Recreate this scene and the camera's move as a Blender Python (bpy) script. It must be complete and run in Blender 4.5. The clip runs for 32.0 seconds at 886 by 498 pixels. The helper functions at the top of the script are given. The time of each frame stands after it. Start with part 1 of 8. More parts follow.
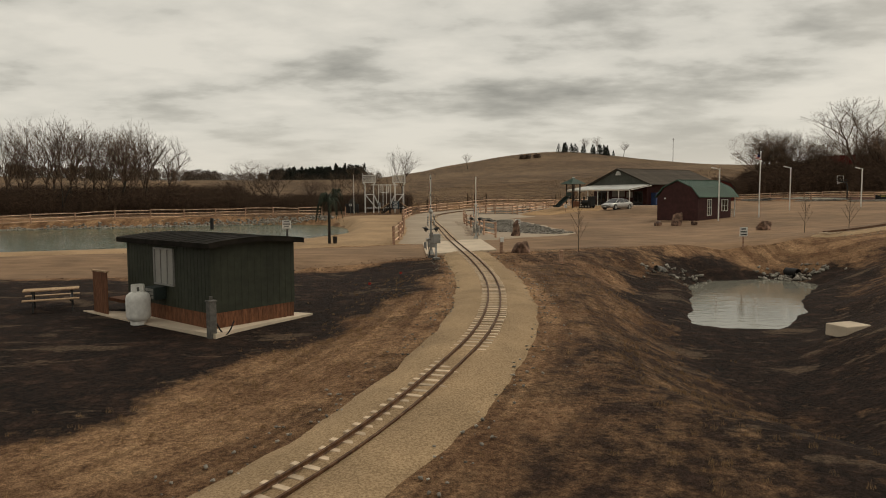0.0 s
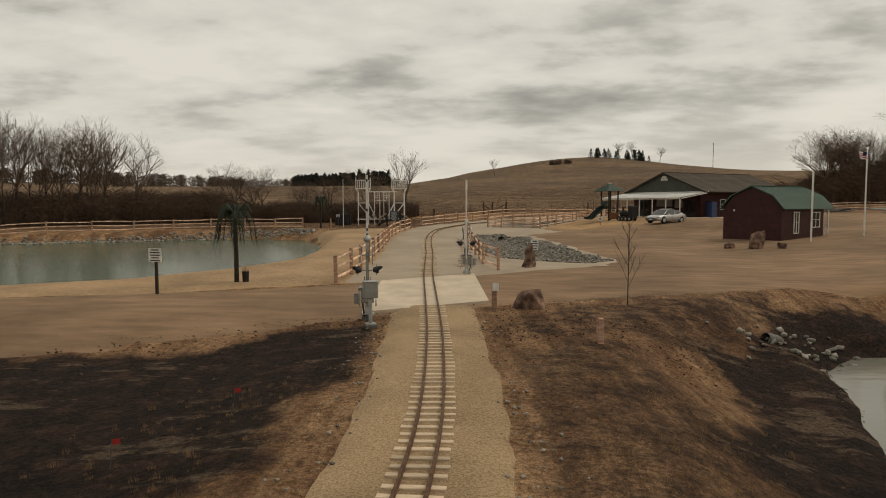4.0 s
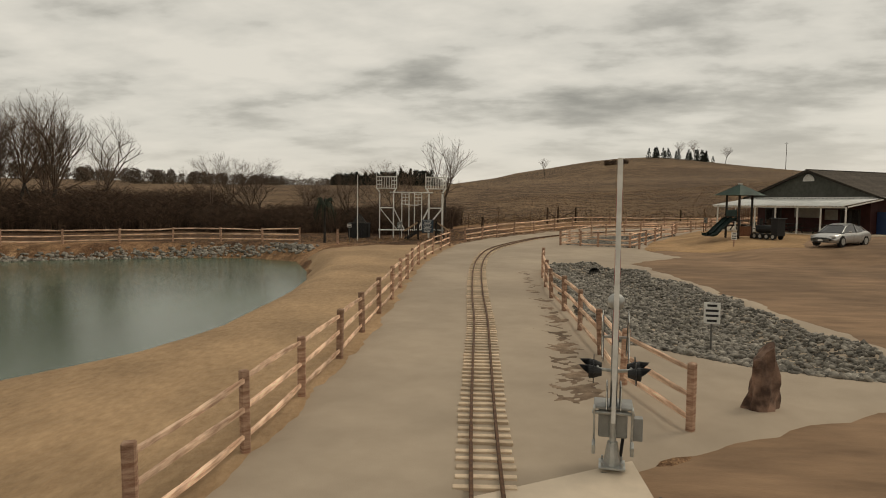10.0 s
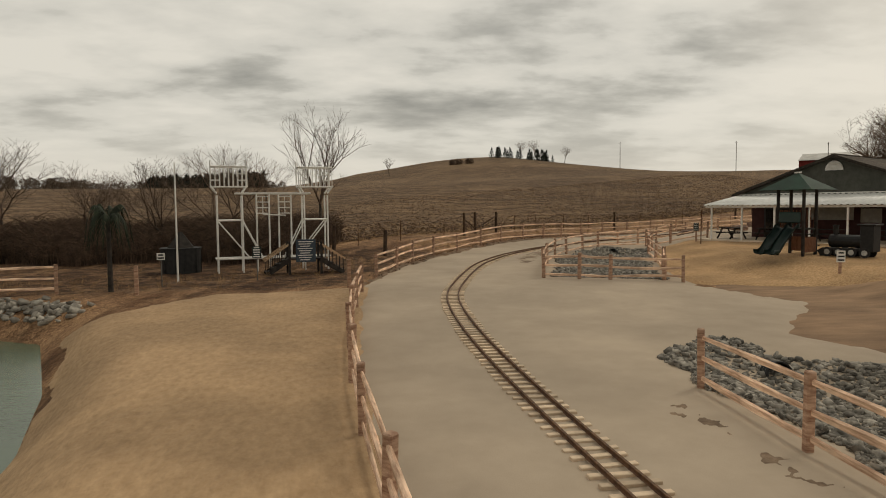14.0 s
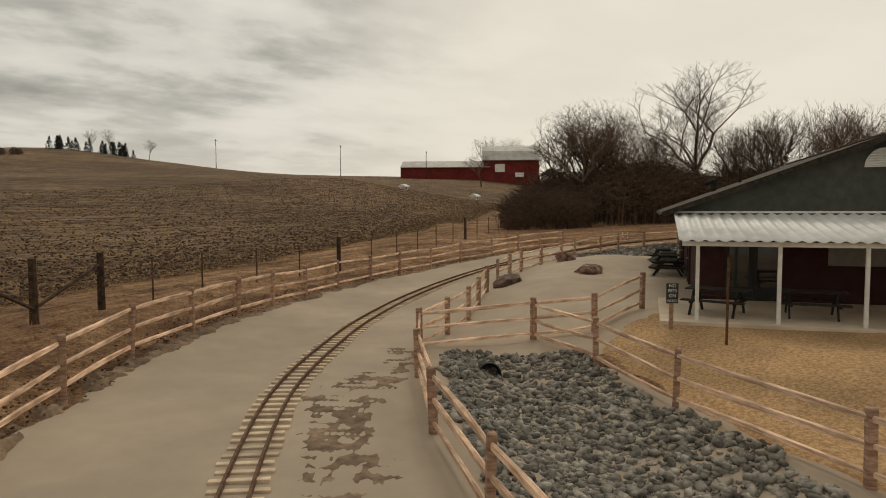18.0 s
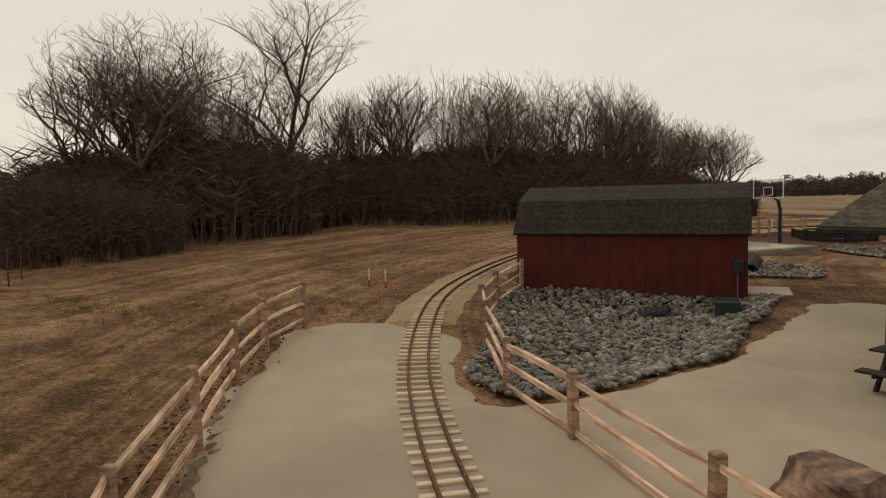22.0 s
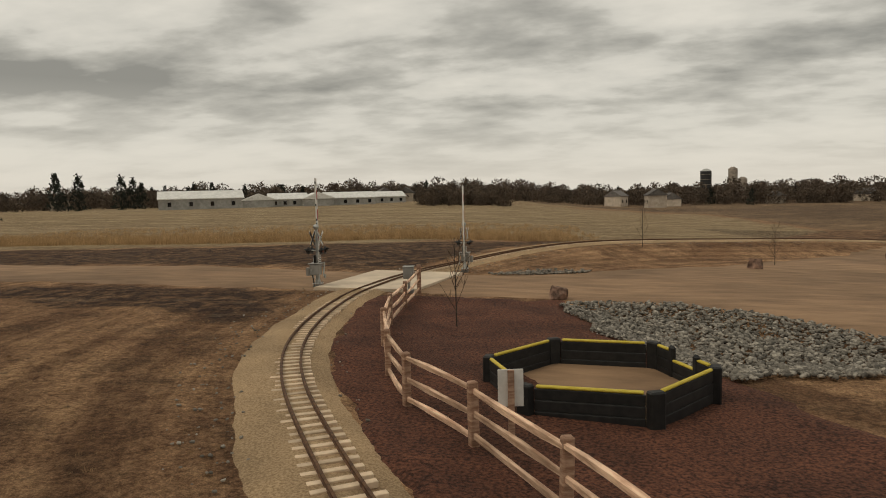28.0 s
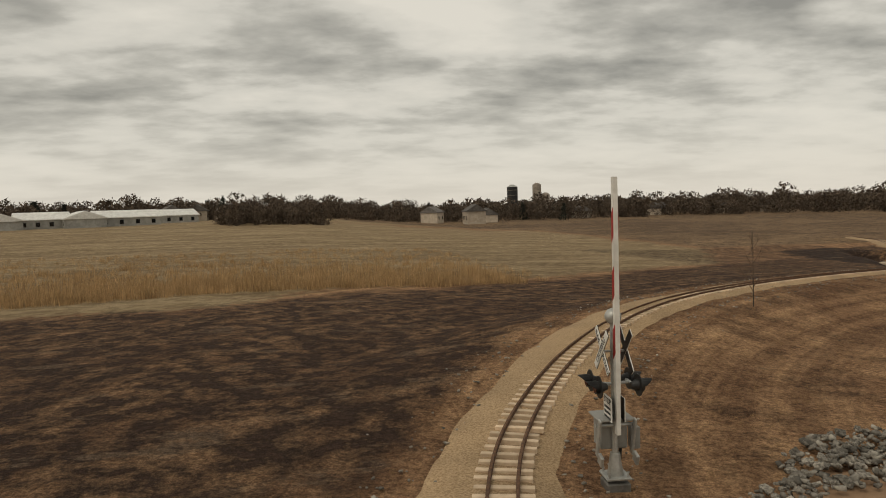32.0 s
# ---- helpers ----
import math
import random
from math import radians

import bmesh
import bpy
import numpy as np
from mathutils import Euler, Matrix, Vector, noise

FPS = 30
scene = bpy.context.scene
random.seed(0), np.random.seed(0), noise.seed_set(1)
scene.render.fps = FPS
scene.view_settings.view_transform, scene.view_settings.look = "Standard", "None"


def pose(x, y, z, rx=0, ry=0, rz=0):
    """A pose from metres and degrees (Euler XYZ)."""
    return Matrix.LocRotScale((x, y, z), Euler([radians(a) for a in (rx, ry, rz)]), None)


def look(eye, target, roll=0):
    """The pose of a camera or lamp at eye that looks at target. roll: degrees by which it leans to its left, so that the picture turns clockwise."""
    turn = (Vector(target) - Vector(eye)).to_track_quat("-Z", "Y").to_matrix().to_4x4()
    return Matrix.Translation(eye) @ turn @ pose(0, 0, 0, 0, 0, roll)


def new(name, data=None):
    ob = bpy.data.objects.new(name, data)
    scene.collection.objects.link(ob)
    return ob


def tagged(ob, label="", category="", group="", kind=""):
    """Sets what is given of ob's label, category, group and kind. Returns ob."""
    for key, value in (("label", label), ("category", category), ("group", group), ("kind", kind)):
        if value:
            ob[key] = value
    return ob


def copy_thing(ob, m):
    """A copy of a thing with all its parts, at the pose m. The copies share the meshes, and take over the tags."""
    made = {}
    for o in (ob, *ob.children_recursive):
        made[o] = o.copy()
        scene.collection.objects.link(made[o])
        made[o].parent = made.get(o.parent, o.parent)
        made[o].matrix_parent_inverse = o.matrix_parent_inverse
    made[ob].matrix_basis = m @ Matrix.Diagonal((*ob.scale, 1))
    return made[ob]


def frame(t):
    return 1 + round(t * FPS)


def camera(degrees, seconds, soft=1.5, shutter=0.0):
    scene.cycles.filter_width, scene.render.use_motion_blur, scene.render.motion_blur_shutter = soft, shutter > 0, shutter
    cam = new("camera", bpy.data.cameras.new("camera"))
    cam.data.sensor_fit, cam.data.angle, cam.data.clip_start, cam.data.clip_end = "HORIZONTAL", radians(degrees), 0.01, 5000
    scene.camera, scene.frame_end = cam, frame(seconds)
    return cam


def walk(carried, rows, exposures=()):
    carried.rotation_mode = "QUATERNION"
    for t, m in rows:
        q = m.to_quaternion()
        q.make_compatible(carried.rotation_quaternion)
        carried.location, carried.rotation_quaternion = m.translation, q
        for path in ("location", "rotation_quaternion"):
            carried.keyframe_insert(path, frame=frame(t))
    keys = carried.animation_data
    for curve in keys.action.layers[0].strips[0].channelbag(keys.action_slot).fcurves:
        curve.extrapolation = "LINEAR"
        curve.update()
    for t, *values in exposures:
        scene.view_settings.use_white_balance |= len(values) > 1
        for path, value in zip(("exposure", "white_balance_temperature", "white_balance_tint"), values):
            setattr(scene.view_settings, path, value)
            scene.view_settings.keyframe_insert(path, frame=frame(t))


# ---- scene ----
cam = camera(67.0, 32.0, soft=1.0)
PATH = [
    (0, 0.10, -0.47, 3.87, 85.55, 0.21, 0.01),
    (0.5, 0.38, 1.68, 3.93, 85.82, 0.26, 0.02),
    (1, 0.54, 4.27, 3.91, 85.93, 0.27, -0.14),
    (1.5, 0.72, 6.68, 4.00, 86.00, 0.18, -0.23),
    (2, 0.82, 9.16, 4.13, 86.01, 0.15, -0.28),
    (2.5, 0.93, 11.48, 4.19, 85.99, 0.21, -0.34),
    (4.5, 3.51, 17.56, 4.17, 86.18, 0.00, 3.95),
    (5, 3.84, 18.90, 4.22, 86.20, -0.16, 5.08),
    (5.5, 3.65, 20.22, 4.25, 86.20, -0.47, 6.15),
    (6, 3.08, 21.56, 4.26, 86.19, -0.16, 6.32),
    (6.5, 2.89, 23.31, 4.26, 86.18, 0.07, 6.20),
    (7, 3.23, 25.45, 4.32, 86.15, 0.13, 6.11),
    (7.5, 3.56, 27.78, 4.40, 86.20, -0.13, 6.57),
    (8, 3.63, 30.19, 4.47, 86.20, -0.24, 6.96),
    (8.5, 3.32, 32.54, 4.53, 86.20, -0.47, 7.37),
    (9, 2.75, 34.67, 4.56, 86.25, -0.52, 7.24),
    (9.5, 1.91, 36.69, 4.63, 86.17, -0.57, 7.01),
    (10, 1.06, 38.79, 4.64, 86.18, -0.62, 6.40),
    (10.5, 0.57, 40.86, 4.71, 86.16, -0.63, 5.48),
    (11, -0.39, 42.84, 4.62, 86.26, -0.39, 4.26),
    (11.5, -1.37, 44.91, 4.53, 86.37, -0.21, 2.72),
    (12, -2.24, 47.27, 4.51, 86.39, 0.04, 0.93),
    (12.5, -3.08, 50.06, 4.52, 86.35, 0.20, -1.56),
    (13, -3.71, 53.53, 4.56, 86.40, 0.33, -3.33),
    (13.5, -4.20, 57.54, 4.66, 86.45, 0.41, -5.06),
    (14, -4.48, 62.15, 4.89, 86.39, 0.50, -7.85),
    (14.5, -4.67, 67.16, 4.95, 86.77, 0.81, -10.70),
    (15, -4.61, 72.20, 5.18, 86.86, 1.19, -14.54),
    (15.5, -3.96, 76.92, 5.46, 86.48, 1.37, -19.47),
    (17.5, 0.67, 92.21, 5.75, 86.57, 0.61, -37.78),
    (18, 1.71, 95.72, 5.76, 86.47, 0.10, -42.44),
    (18.5, 2.81, 99.31, 5.73, 86.33, 0.36, -47.86),
    (19, 4.27, 102.88, 5.71, 86.15, 0.40, -52.97),
    (19.5, 6.42, 106.39, 5.70, 86.06, 0.58, -57.76),
    (20, 8.92, 109.94, 5.70, 86.01, 0.67, -62.57),
    (20.5, 11.99, 113.51, 5.87, 85.90, 0.73, -67.76),
    (21, 15.62, 116.76, 5.92, 85.99, 0.78, -74.16),
    (21.5, 19.92, 119.83, 6.11, 85.76, 1.14, -81.78),
    (22, 24.58, 122.54, 6.20, 85.82, 1.20, -88.47),
    (22.5, 29.12, 124.77, 6.47, 86.09, 1.26, -96.67),
    (23, 34.17, 126.33, 6.67, 85.90, 1.30, -105.02),
    (23.5, 38.78, 127.42, 6.81, 85.73, 1.56, -113.78),
    (24, 43.26, 127.76, 6.97, 85.56, 1.87, -121.94),
    (24.5, 47.30, 127.45, 7.05, 85.45, 1.59, -130.30),
    (25, 51.32, 125.79, 7.21, 85.16, 1.73, -138.36),
    (25.5, 54.43, 124.11, 7.27, 85.20, 1.67, -144.89),
    (26, 57.68, 121.93, 7.28, 85.29, 1.39, -151.97),
    (26.5, 60.72, 119.56, 7.31, 85.37, 1.07, -157.24),
    (28.5, 70.30, 110.93, 7.44, 85.40, 1.59, -177.10),
    (29, 71.70, 108.31, 7.43, 85.60, 1.60, -179.81),
    (29.5, 72.87, 105.30, 7.42, 85.84, 1.49, 177.84),
    (30, 73.78, 101.94, 7.44, 86.19, 1.46, 177.42),
    (30.5, 74.37, 98.29, 7.46, 86.49, 1.30, 177.18),
    (31, 74.98, 94.55, 7.59, 86.56, 1.56, 176.28),
    (31.5, 75.47, 90.20, 7.64, 86.60, 1.47, 173.28),
    (32, 75.94, 86.25, 7.51, 86.31, 1.85, 169.44),
]
walk(cam, [(t, pose(*p)) for t, *p in PATH], exposures=[(0.0, 0.0, 6950, 8), (32.0, 0.0, 6950, 8)])

# ---- world, sun, exposure ----
scene.view_settings.exposure = 0.0
world = bpy.data.worlds.new("world")
scene.world = world
world.use_nodes = True
wn, wl = world.node_tree.nodes, world.node_tree.links
wn.clear()
w_out = wn.new("ShaderNodeOutputWorld")
w_bg = wn.new("ShaderNodeBackground")
w_sky = wn.new("ShaderNodeTexSky")
w_sky.sky_type, w_sky.sun_disc = "NISHITA", False
w_sky.sun_elevation, w_sky.sun_rotation = radians(42), radians(60)
w_sky.air_density, w_sky.dust_density = 1.0, 3.0
w_geo = wn.new("ShaderNodeTexCoord")
w_sep = wn.new("ShaderNodeSeparateXYZ")
wl.new(w_geo.outputs["Generated"], w_sep.inputs[0])


def wmath(op, a, b=None, c=None):
    n = wn.new("ShaderNodeMath")
    n.operation = op
    for i, v in enumerate((a, b, c)):
        if v is None:
            continue
        if isinstance(v, (int, float)):
            n.inputs[i].default_value = v
        else:
            wl.new(v, n.inputs[i])
    return n.outputs[0]


def wramp(fac, stops):
    n = wn.new("ShaderNodeValToRGB")
    wl.new(fac, n.inputs[0])
    el = n.color_ramp.elements
    while len(el) < len(stops):
        el.new(0.5)
    for e, (p, c) in zip(el, stops):
        e.position, e.color = p, (*c, 1)
    return n.outputs[0]


w_up = wmath("MAXIMUM", w_sep.outputs[2], 0.0)
w_h = wmath("ADD", w_up, 0.17)
w_cx, w_cy = wmath("DIVIDE", w_sep.outputs[0], w_h), wmath("DIVIDE", w_sep.outputs[1], w_h)
w_vec = wn.new("ShaderNodeCombineXYZ")
wl.new(w_cx, w_vec.inputs[0]), wl.new(w_cy, w_vec.inputs[1])


def wnoise(scale, detail, rough, off, stretch):
    m = wn.new("ShaderNodeMapping")
    m.inputs["Location"].default_value = off
    m.inputs["Scale"].default_value = stretch
    m.inputs["Rotation"].default_value = (0, 0, radians(18))
    wl.new(w_vec.outputs[0], m.inputs[0])
    n = wn.new("ShaderNodeTexNoise")
    n.inputs["Scale"].default_value = scale
    n.inputs["Detail"].default_value = detail
    n.inputs["Roughness"].default_value = rough
    wl.new(m.outputs[0], n.inputs["Vector"])
    return n.outputs[0]


# broken stratocumulus: dark bellies, bright gaps, paler towards the horizon
w_big = wnoise(0.50, 5, 0.5, (3.1, 1.2, 0), (1.0, 1.15, 1))
w_small = wnoise(1.9, 6, 0.52, (0.4, 7.7, 2), (0.9, 1.15, 1))
w_fine = wnoise(6.0, 5, 0.55, (6.2, 2.3, 5), (0.8, 1.2, 1))
w_mix = wmath("ADD", wmath("ADD", wmath("MULTIPLY", w_big, 0.46), wmath("MULTIPLY", w_small, 0.44)), wmath("MULTIPLY", w_fine, 0.10))
w_cloud = wramp(w_mix, [(0.42, (0.74, 0.715, 0.665)), (0.49, (0.63, 0.615, 0.575)), (0.535, (0.46, 0.45, 0.418)), (0.60, (0.28, 0.275, 0.256))])
w_low = wramp(w_up, [(0.0, (0.76, 0.72, 0.66)), (0.10, (0.72, 0.70, 0.655)), (1.0, (0.66, 0.64, 0.60))])
w_fade = wramp(w_up, [(0.0, (0.05, 0.05, 0.05)), (0.06, (0.40, 0.40, 0.40)), (0.16, (1, 1, 1))])
w_m1 = wn.new("ShaderNodeMixRGB")
wl.new(w_fade, w_m1.inputs[0]), wl.new(w_low, w_m1.inputs[1]), wl.new(w_cloud, w_m1.inputs[2])
# thin bright veil where the sun stands behind the cloud, in the east
w_dot = wn.new("ShaderNodeVectorMath")
w_dot.operation = "DOT_PRODUCT"
wl.new(w_geo.outputs["Generated"], w_dot.inputs[0])
w_dot.inputs[1].default_value = (0.955, 0.13, 0.27)
w_veil = wramp(w_dot.outputs["Value"], [(0.62, (0, 0, 0)), (0.84, (0.88, 0.88, 0.88))])
w_m3 = wn.new("ShaderNodeMixRGB")
wl.new(w_veil, w_m3.inputs[0]), wl.new(w_m1.outputs[0], w_m3.inputs[1])
w_m3.inputs[2].default_value = (0.78, 0.74, 0.67, 1)
w_sk = wn.new("ShaderNodeMixRGB")
w_sk.blend_type, w_sk.inputs[0].default_value = "MULTIPLY", 1.0
w_sk.inputs[2].default_value = (0.09, 0.09, 0.09, 1)
wl.new(w_sky.outputs[0], w_sk.inputs[1])
w_m2 = wn.new("ShaderNodeMixRGB")
w_m2.inputs[0].default_value = 0.93
wl.new(w_sk.outputs[0], w_m2.inputs[1]), wl.new(w_m3.outputs[0], w_m2.inputs[2])
wl.new(w_m2.outputs[0], w_bg.inputs[0])
w_bg.inputs[1].default_value = 1.0
wl.new(w_bg.outputs[0], w_out.inputs[0])

sun = new("sun", bpy.data.lights.new("sun", "SUN"))
sun.data.energy, sun.data.angle, sun.data.color = 0.6, radians(14), (1.0, 0.93, 0.82)
sun.matrix_world = look((0, 0, 60), (-0.62 * 60, -0.36 * 60, 0))

# ---- materials ----


NEUTRAL = ("white", "galv", "grey", "rip_rap", "silver", "black", "farm", "green", "dull", "dark_window", "net", "blue", "yellow", "red_", "clear", "shore")


def material(name, c1, c2, scale=6.0, rough=0.9, bump=0.0, bscale=None, metal=0.0, big=0.0, bigscale=0.35, stretch=None, island=0.0, rand=0.0, spec=0.3, mid=0.5, wid=0.12, placed=False):
    m = bpy.data.materials.new(name)
    m.use_nodes = True
    if not any(k in name for k in NEUTRAL):
        c1, c2 = [(c[0] * 1.13, c[1], c[2] * 0.88) for c in (c1, c2)]
    n, l = m.node_tree.nodes, m.node_tree.links
    p = n["Principled BSDF"]
    p.inputs["Roughness"].default_value = rough
    p.inputs["Metallic"].default_value = metal
    p.inputs["Specular IOR Level"].default_value = spec
    tc = n.new("ShaderNodeTexCoord")
    mp = n.new("ShaderNodeMapping")
    mp.inputs["Scale"].default_value = stretch or (1, 1, 1)
    coords = n.new("ShaderNodeNewGeometry").outputs["Position"] if placed else tc.outputs["Object"]
    l.new(coords, mp.inputs[0])
    no = n.new("ShaderNodeTexNoise")
    no.inputs["Scale"].default_value, no.inputs["Detail"].default_value, no.inputs["Roughness"].default_value = scale, 6, 0.6
    l.new(mp.outputs[0], no.inputs["Vector"])
    r = n.new("ShaderNodeValToRGB")
    e = r.color_ramp.elements
    e[0].position, e[0].color = mid - wid, (*c1, 1)
    e[1].position, e[1].color = mid + wid, (*c2, 1)
    l.new(no.outputs[0], r.inputs[0])
    col = r.outputs[0]
    if big:
        nb = n.new("ShaderNodeTexNoise")
        nb.inputs["Scale"].default_value, nb.inputs["Detail"].default_value = bigscale, 4
        l.new(tc.outputs["Object"], nb.inputs["Vector"])
        mr = n.new("ShaderNodeMapRange")
        mr.inputs[1].default_value, mr.inputs[2].default_value = 0.38, 0.62
        mr.inputs[3].default_value, mr.inputs[4].default_value = 1 - big, 1 + big
        l.new(nb.outputs[0], mr.inputs[0])
        v = n.new("ShaderNodeVectorMath")
        v.operation = "SCALE"
        l.new(col, v.inputs[0]), l.new(mr.outputs[0], v.inputs["Scale"])
        col = v.outputs[0]
    for amount, kind in ((island, "island"), (rand, "object")):
        if amount:
            if kind == "island":
                src = n.new("ShaderNodeNewGeometry").outputs["Random Per Island"]
            else:
                src = n.new("ShaderNodeObjectInfo").outputs["Random"]
            mr = n.new("ShaderNodeMapRange")
            mr.inputs[3].default_value, mr.inputs[4].default_value = 1 - amount, 1 + amount
            l.new(src, mr.inputs[0])
            v = n.new("ShaderNodeVectorMath")
            v.operation = "SCALE"
            l.new(col, v.inputs[0]), l.new(mr.outputs[0], v.inputs["Scale"])
            col = v.outputs[0]
    l.new(col, p.inputs["Base Color"])
    if bump:
        nn = n.new("ShaderNodeTexNoise")
        nn.inputs["Scale"].default_value, nn.inputs["Detail"].default_value = bscale or scale * 2, 5
        l.new(mp.outputs[0], nn.inputs["Vector"])
        b = n.new("ShaderNodeBump")
        b.inputs["Strength"].default_value, b.inputs["Distance"].default_value = 1.0, bump
        l.new(nn.outputs[0], b.inputs["Height"])
        l.new(b.outputs[0], p.inputs["Normal"])
    return m


M = {}
M["gravel"] = material("path_gravel", (0.318, 0.287, 0.240), (0.366, 0.332, 0.280), 1.1, 0.95, 0.004, 70, big=0.10, bigscale=0.22, wid=0.2)
M["lot"] = material("packed_dirt", (0.150, 0.104, 0.068), (0.272, 0.194, 0.128), 1.1, 0.95, 0.012, 30, big=0.20, bigscale=0.14, stretch=(0.42, 1.35, 1), wid=0.2)
M["mud"] = material("trodden_mud", (0.115, 0.084, 0.061), (0.26, 0.210, 0.160), 5, 0.95, 0.02, 30, big=0.25, bigscale=0.8, wid=0.2)
M["sand"] = material("beach_sand", (0.275, 0.20, 0.122), (0.375, 0.284, 0.182), 6.5, 0.97, 0.06, 6, big=0.16, bigscale=0.35, stretch=(1, 0.5, 1), wid=0.2)
M["ballast"] = material("tan_ballast", (0.225, 0.168, 0.102), (0.40, 0.318, 0.212), 24, 0.97, 0.02, 45, big=0.15, bigscale=0.5)
M["mulch"] = material("red_mulch", (0.030, 0.011, 0.0065), (0.150, 0.059, 0.033), 16, 0.97, 0.035, 28, big=0.25, bigscale=0.6)
M["chips"] = material("wood_chips", (0.25, 0.165, 0.085), (0.43, 0.31, 0.18), 12, 0.97, 0.03, 25, big=0.18, bigscale=0.4)
M["soil"] = material("dark_soil", (0.010, 0.008, 0.007), (0.030, 0.022, 0.018), 4, 0.97, 0.03, 14, big=0.35, bigscale=0.5)
M["court"] = material("green_concrete", (0.20, 0.205, 0.165), (0.36, 0.345, 0.29), 0.45, 0.75, 0.003, 60, big=0.12, bigscale=0.5, mid=0.58, wid=0.10)
M["concrete"] = material("pale_concrete", (0.50, 0.462, 0.395), (0.57, 0.53, 0.455), 1.3, 0.9, 0.003, 60, big=0.10, bigscale=0.5)
M["rock"] = material("rip_rap", (0.105, 0.095, 0.080), (0.315, 0.285, 0.238), 4, 0.9, 0.02, 9, island=0.45)
M["rockpart"] = material("rip_rap_stone", (0.105, 0.095, 0.080), (0.315, 0.285, 0.238), 4, 0.9, 0.02, 9, rand=0.45)
M["shore"] = material("shore_stone", (0.16, 0.14, 0.115), (0.34, 0.31, 0.26), 4, 0.9, 0.02, 9, island=0.40)
M["boulder"] = material("red_brown_boulder", (0.085, 0.050, 0.036), (0.27, 0.170, 0.122), 3.2, 0.85, 0.03, 6, big=0.3, bigscale=1.5, rand=0.25)
M["cedar"] = material("weathered_cedar", (0.27, 0.145, 0.092), (0.52, 0.345, 0.24), 3.5, 0.85, 0.008, 30, stretch=(1, 1, 5), rand=0.24, big=0.2, bigscale=1.2)
M["rail_wood"] = material("cedar_rail", (0.43, 0.295, 0.22), (0.76, 0.61, 0.49), 4, 0.85, 0.008, 30, stretch=(0.5, 4, 4), rand=0.22, big=0.2, bigscale=1.2)
M["tie"] = material("treated_tie", (0.42, 0.36, 0.285), (0.66, 0.585, 0.475), 5, 0.9, 0.004, 40, stretch=(6, 1, 1), rand=0.22, wid=0.25)
M["steel"] = material("rusty_rail", (0.062, 0.033, 0.019), (0.145, 0.086, 0.050), 8, 0.7, 0.002, 40, metal=0.15)
M["red"] = material("barn_red_siding", (0.085, 0.011, 0.008), (0.115, 0.017, 0.011), 3, 0.7, 0.002, 30, big=0.12, bigscale=0.5)
M["maroon"] = material("dark_red_siding", (0.040, 0.012, 0.011), (0.056, 0.018, 0.016), 2.5, 0.7, 0.002, 20, big=0.12, bigscale=0.6)
M["green_wall"] = material("dark_green_siding", (0.030, 0.034, 0.022), (0.042, 0.046, 0.031), 3, 0.7, 0.002, 30, big=0.12, bigscale=0.6)
M["gable"] = material("grey_green_siding", (0.055, 0.056, 0.045), (0.075, 0.076, 0.062), 3, 0.8, 0.002, 30, big=0.1, bigscale=0.6)
M["shingle"] = material("asphalt_shingle", (0.036, 0.032, 0.027), (0.088, 0.078, 0.066), 7, 0.95, 0.006, 30, rand=0.22, island=0.15, big=0.2, bigscale=0.6, placed=True)
M["shingle_dark"] = material("dark_shingle", (0.018, 0.017, 0.015), (0.040, 0.037, 0.032), 7, 0.95, 0.006, 30, rand=0.18, island=0.15, big=0.15, bigscale=0.6, placed=True)
M["green_roof"] = material("green_metal_roof", (0.018, 0.060, 0.036), (0.028, 0.085, 0.052), 1.5, 0.45, 0.001, 20, big=0.12, bigscale=0.5, spec=0.5)
M["white"] = material("white_paint", (0.66, 0.64, 0.59), (0.80, 0.78, 0.73), 4, 0.6, 0.001, 40, big=0.06, bigscale=0.8)
M["white_metal"] = material("white_sheet_metal", (0.62, 0.61, 0.57), (0.74, 0.73, 0.69), 1.2, 0.45, 0.001, 30, big=0.07, bigscale=0.4, spec=0.5)
M["galv"] = material("galvanised_steel", (0.34, 0.34, 0.32), (0.50, 0.50, 0.47), 6, 0.45, 0.001, 40, metal=0.55, spec=0.5)
# Even grey held down: the signal boxes' shaded fronts are put into this colour.
M["grey_box"] = material("grey_enclosure", (0.235, 0.23, 0.21), (0.30, 0.293, 0.27), 4, 0.5, 0.001, 40, spec=0.5)
M["black"] = material("black_paint", (0.008, 0.008, 0.008), (0.018, 0.017, 0.016), 5, 0.5, 0.001, 40, spec=0.5)
M["black_plastic"] = material("black_plastic", (0.012, 0.012, 0.012), (0.022, 0.021, 0.020), 5, 0.6, 0.001, 30, rand=0.2)
M["yellow"] = material("yellow_cap", (0.52, 0.40, 0.045), (0.62, 0.49, 0.075), 5, 0.6, 0.001, 30)
M["stripe_red"] = material("red_reflective", (0.30, 0.022, 0.018), (0.40, 0.035, 0.028), 5, 0.5)
M["lens"] = material("red_signal_lens", (0.05, 0.006, 0.006), (0.09, 0.010, 0.010), 5, 0.2, spec=0.6)
M["stain_wood"] = material("red_stained_wood", (0.115, 0.046, 0.022), (0.20, 0.088, 0.044), 4, 0.85, 0.004, 30, stretch=(4, 4, 1), rand=0.2)
M["dark_wood"] = material("dark_weathered_wood", (0.018, 0.015, 0.013), (0.045, 0.037, 0.030), 5, 0.9, 0.004, 30, rand=0.25)
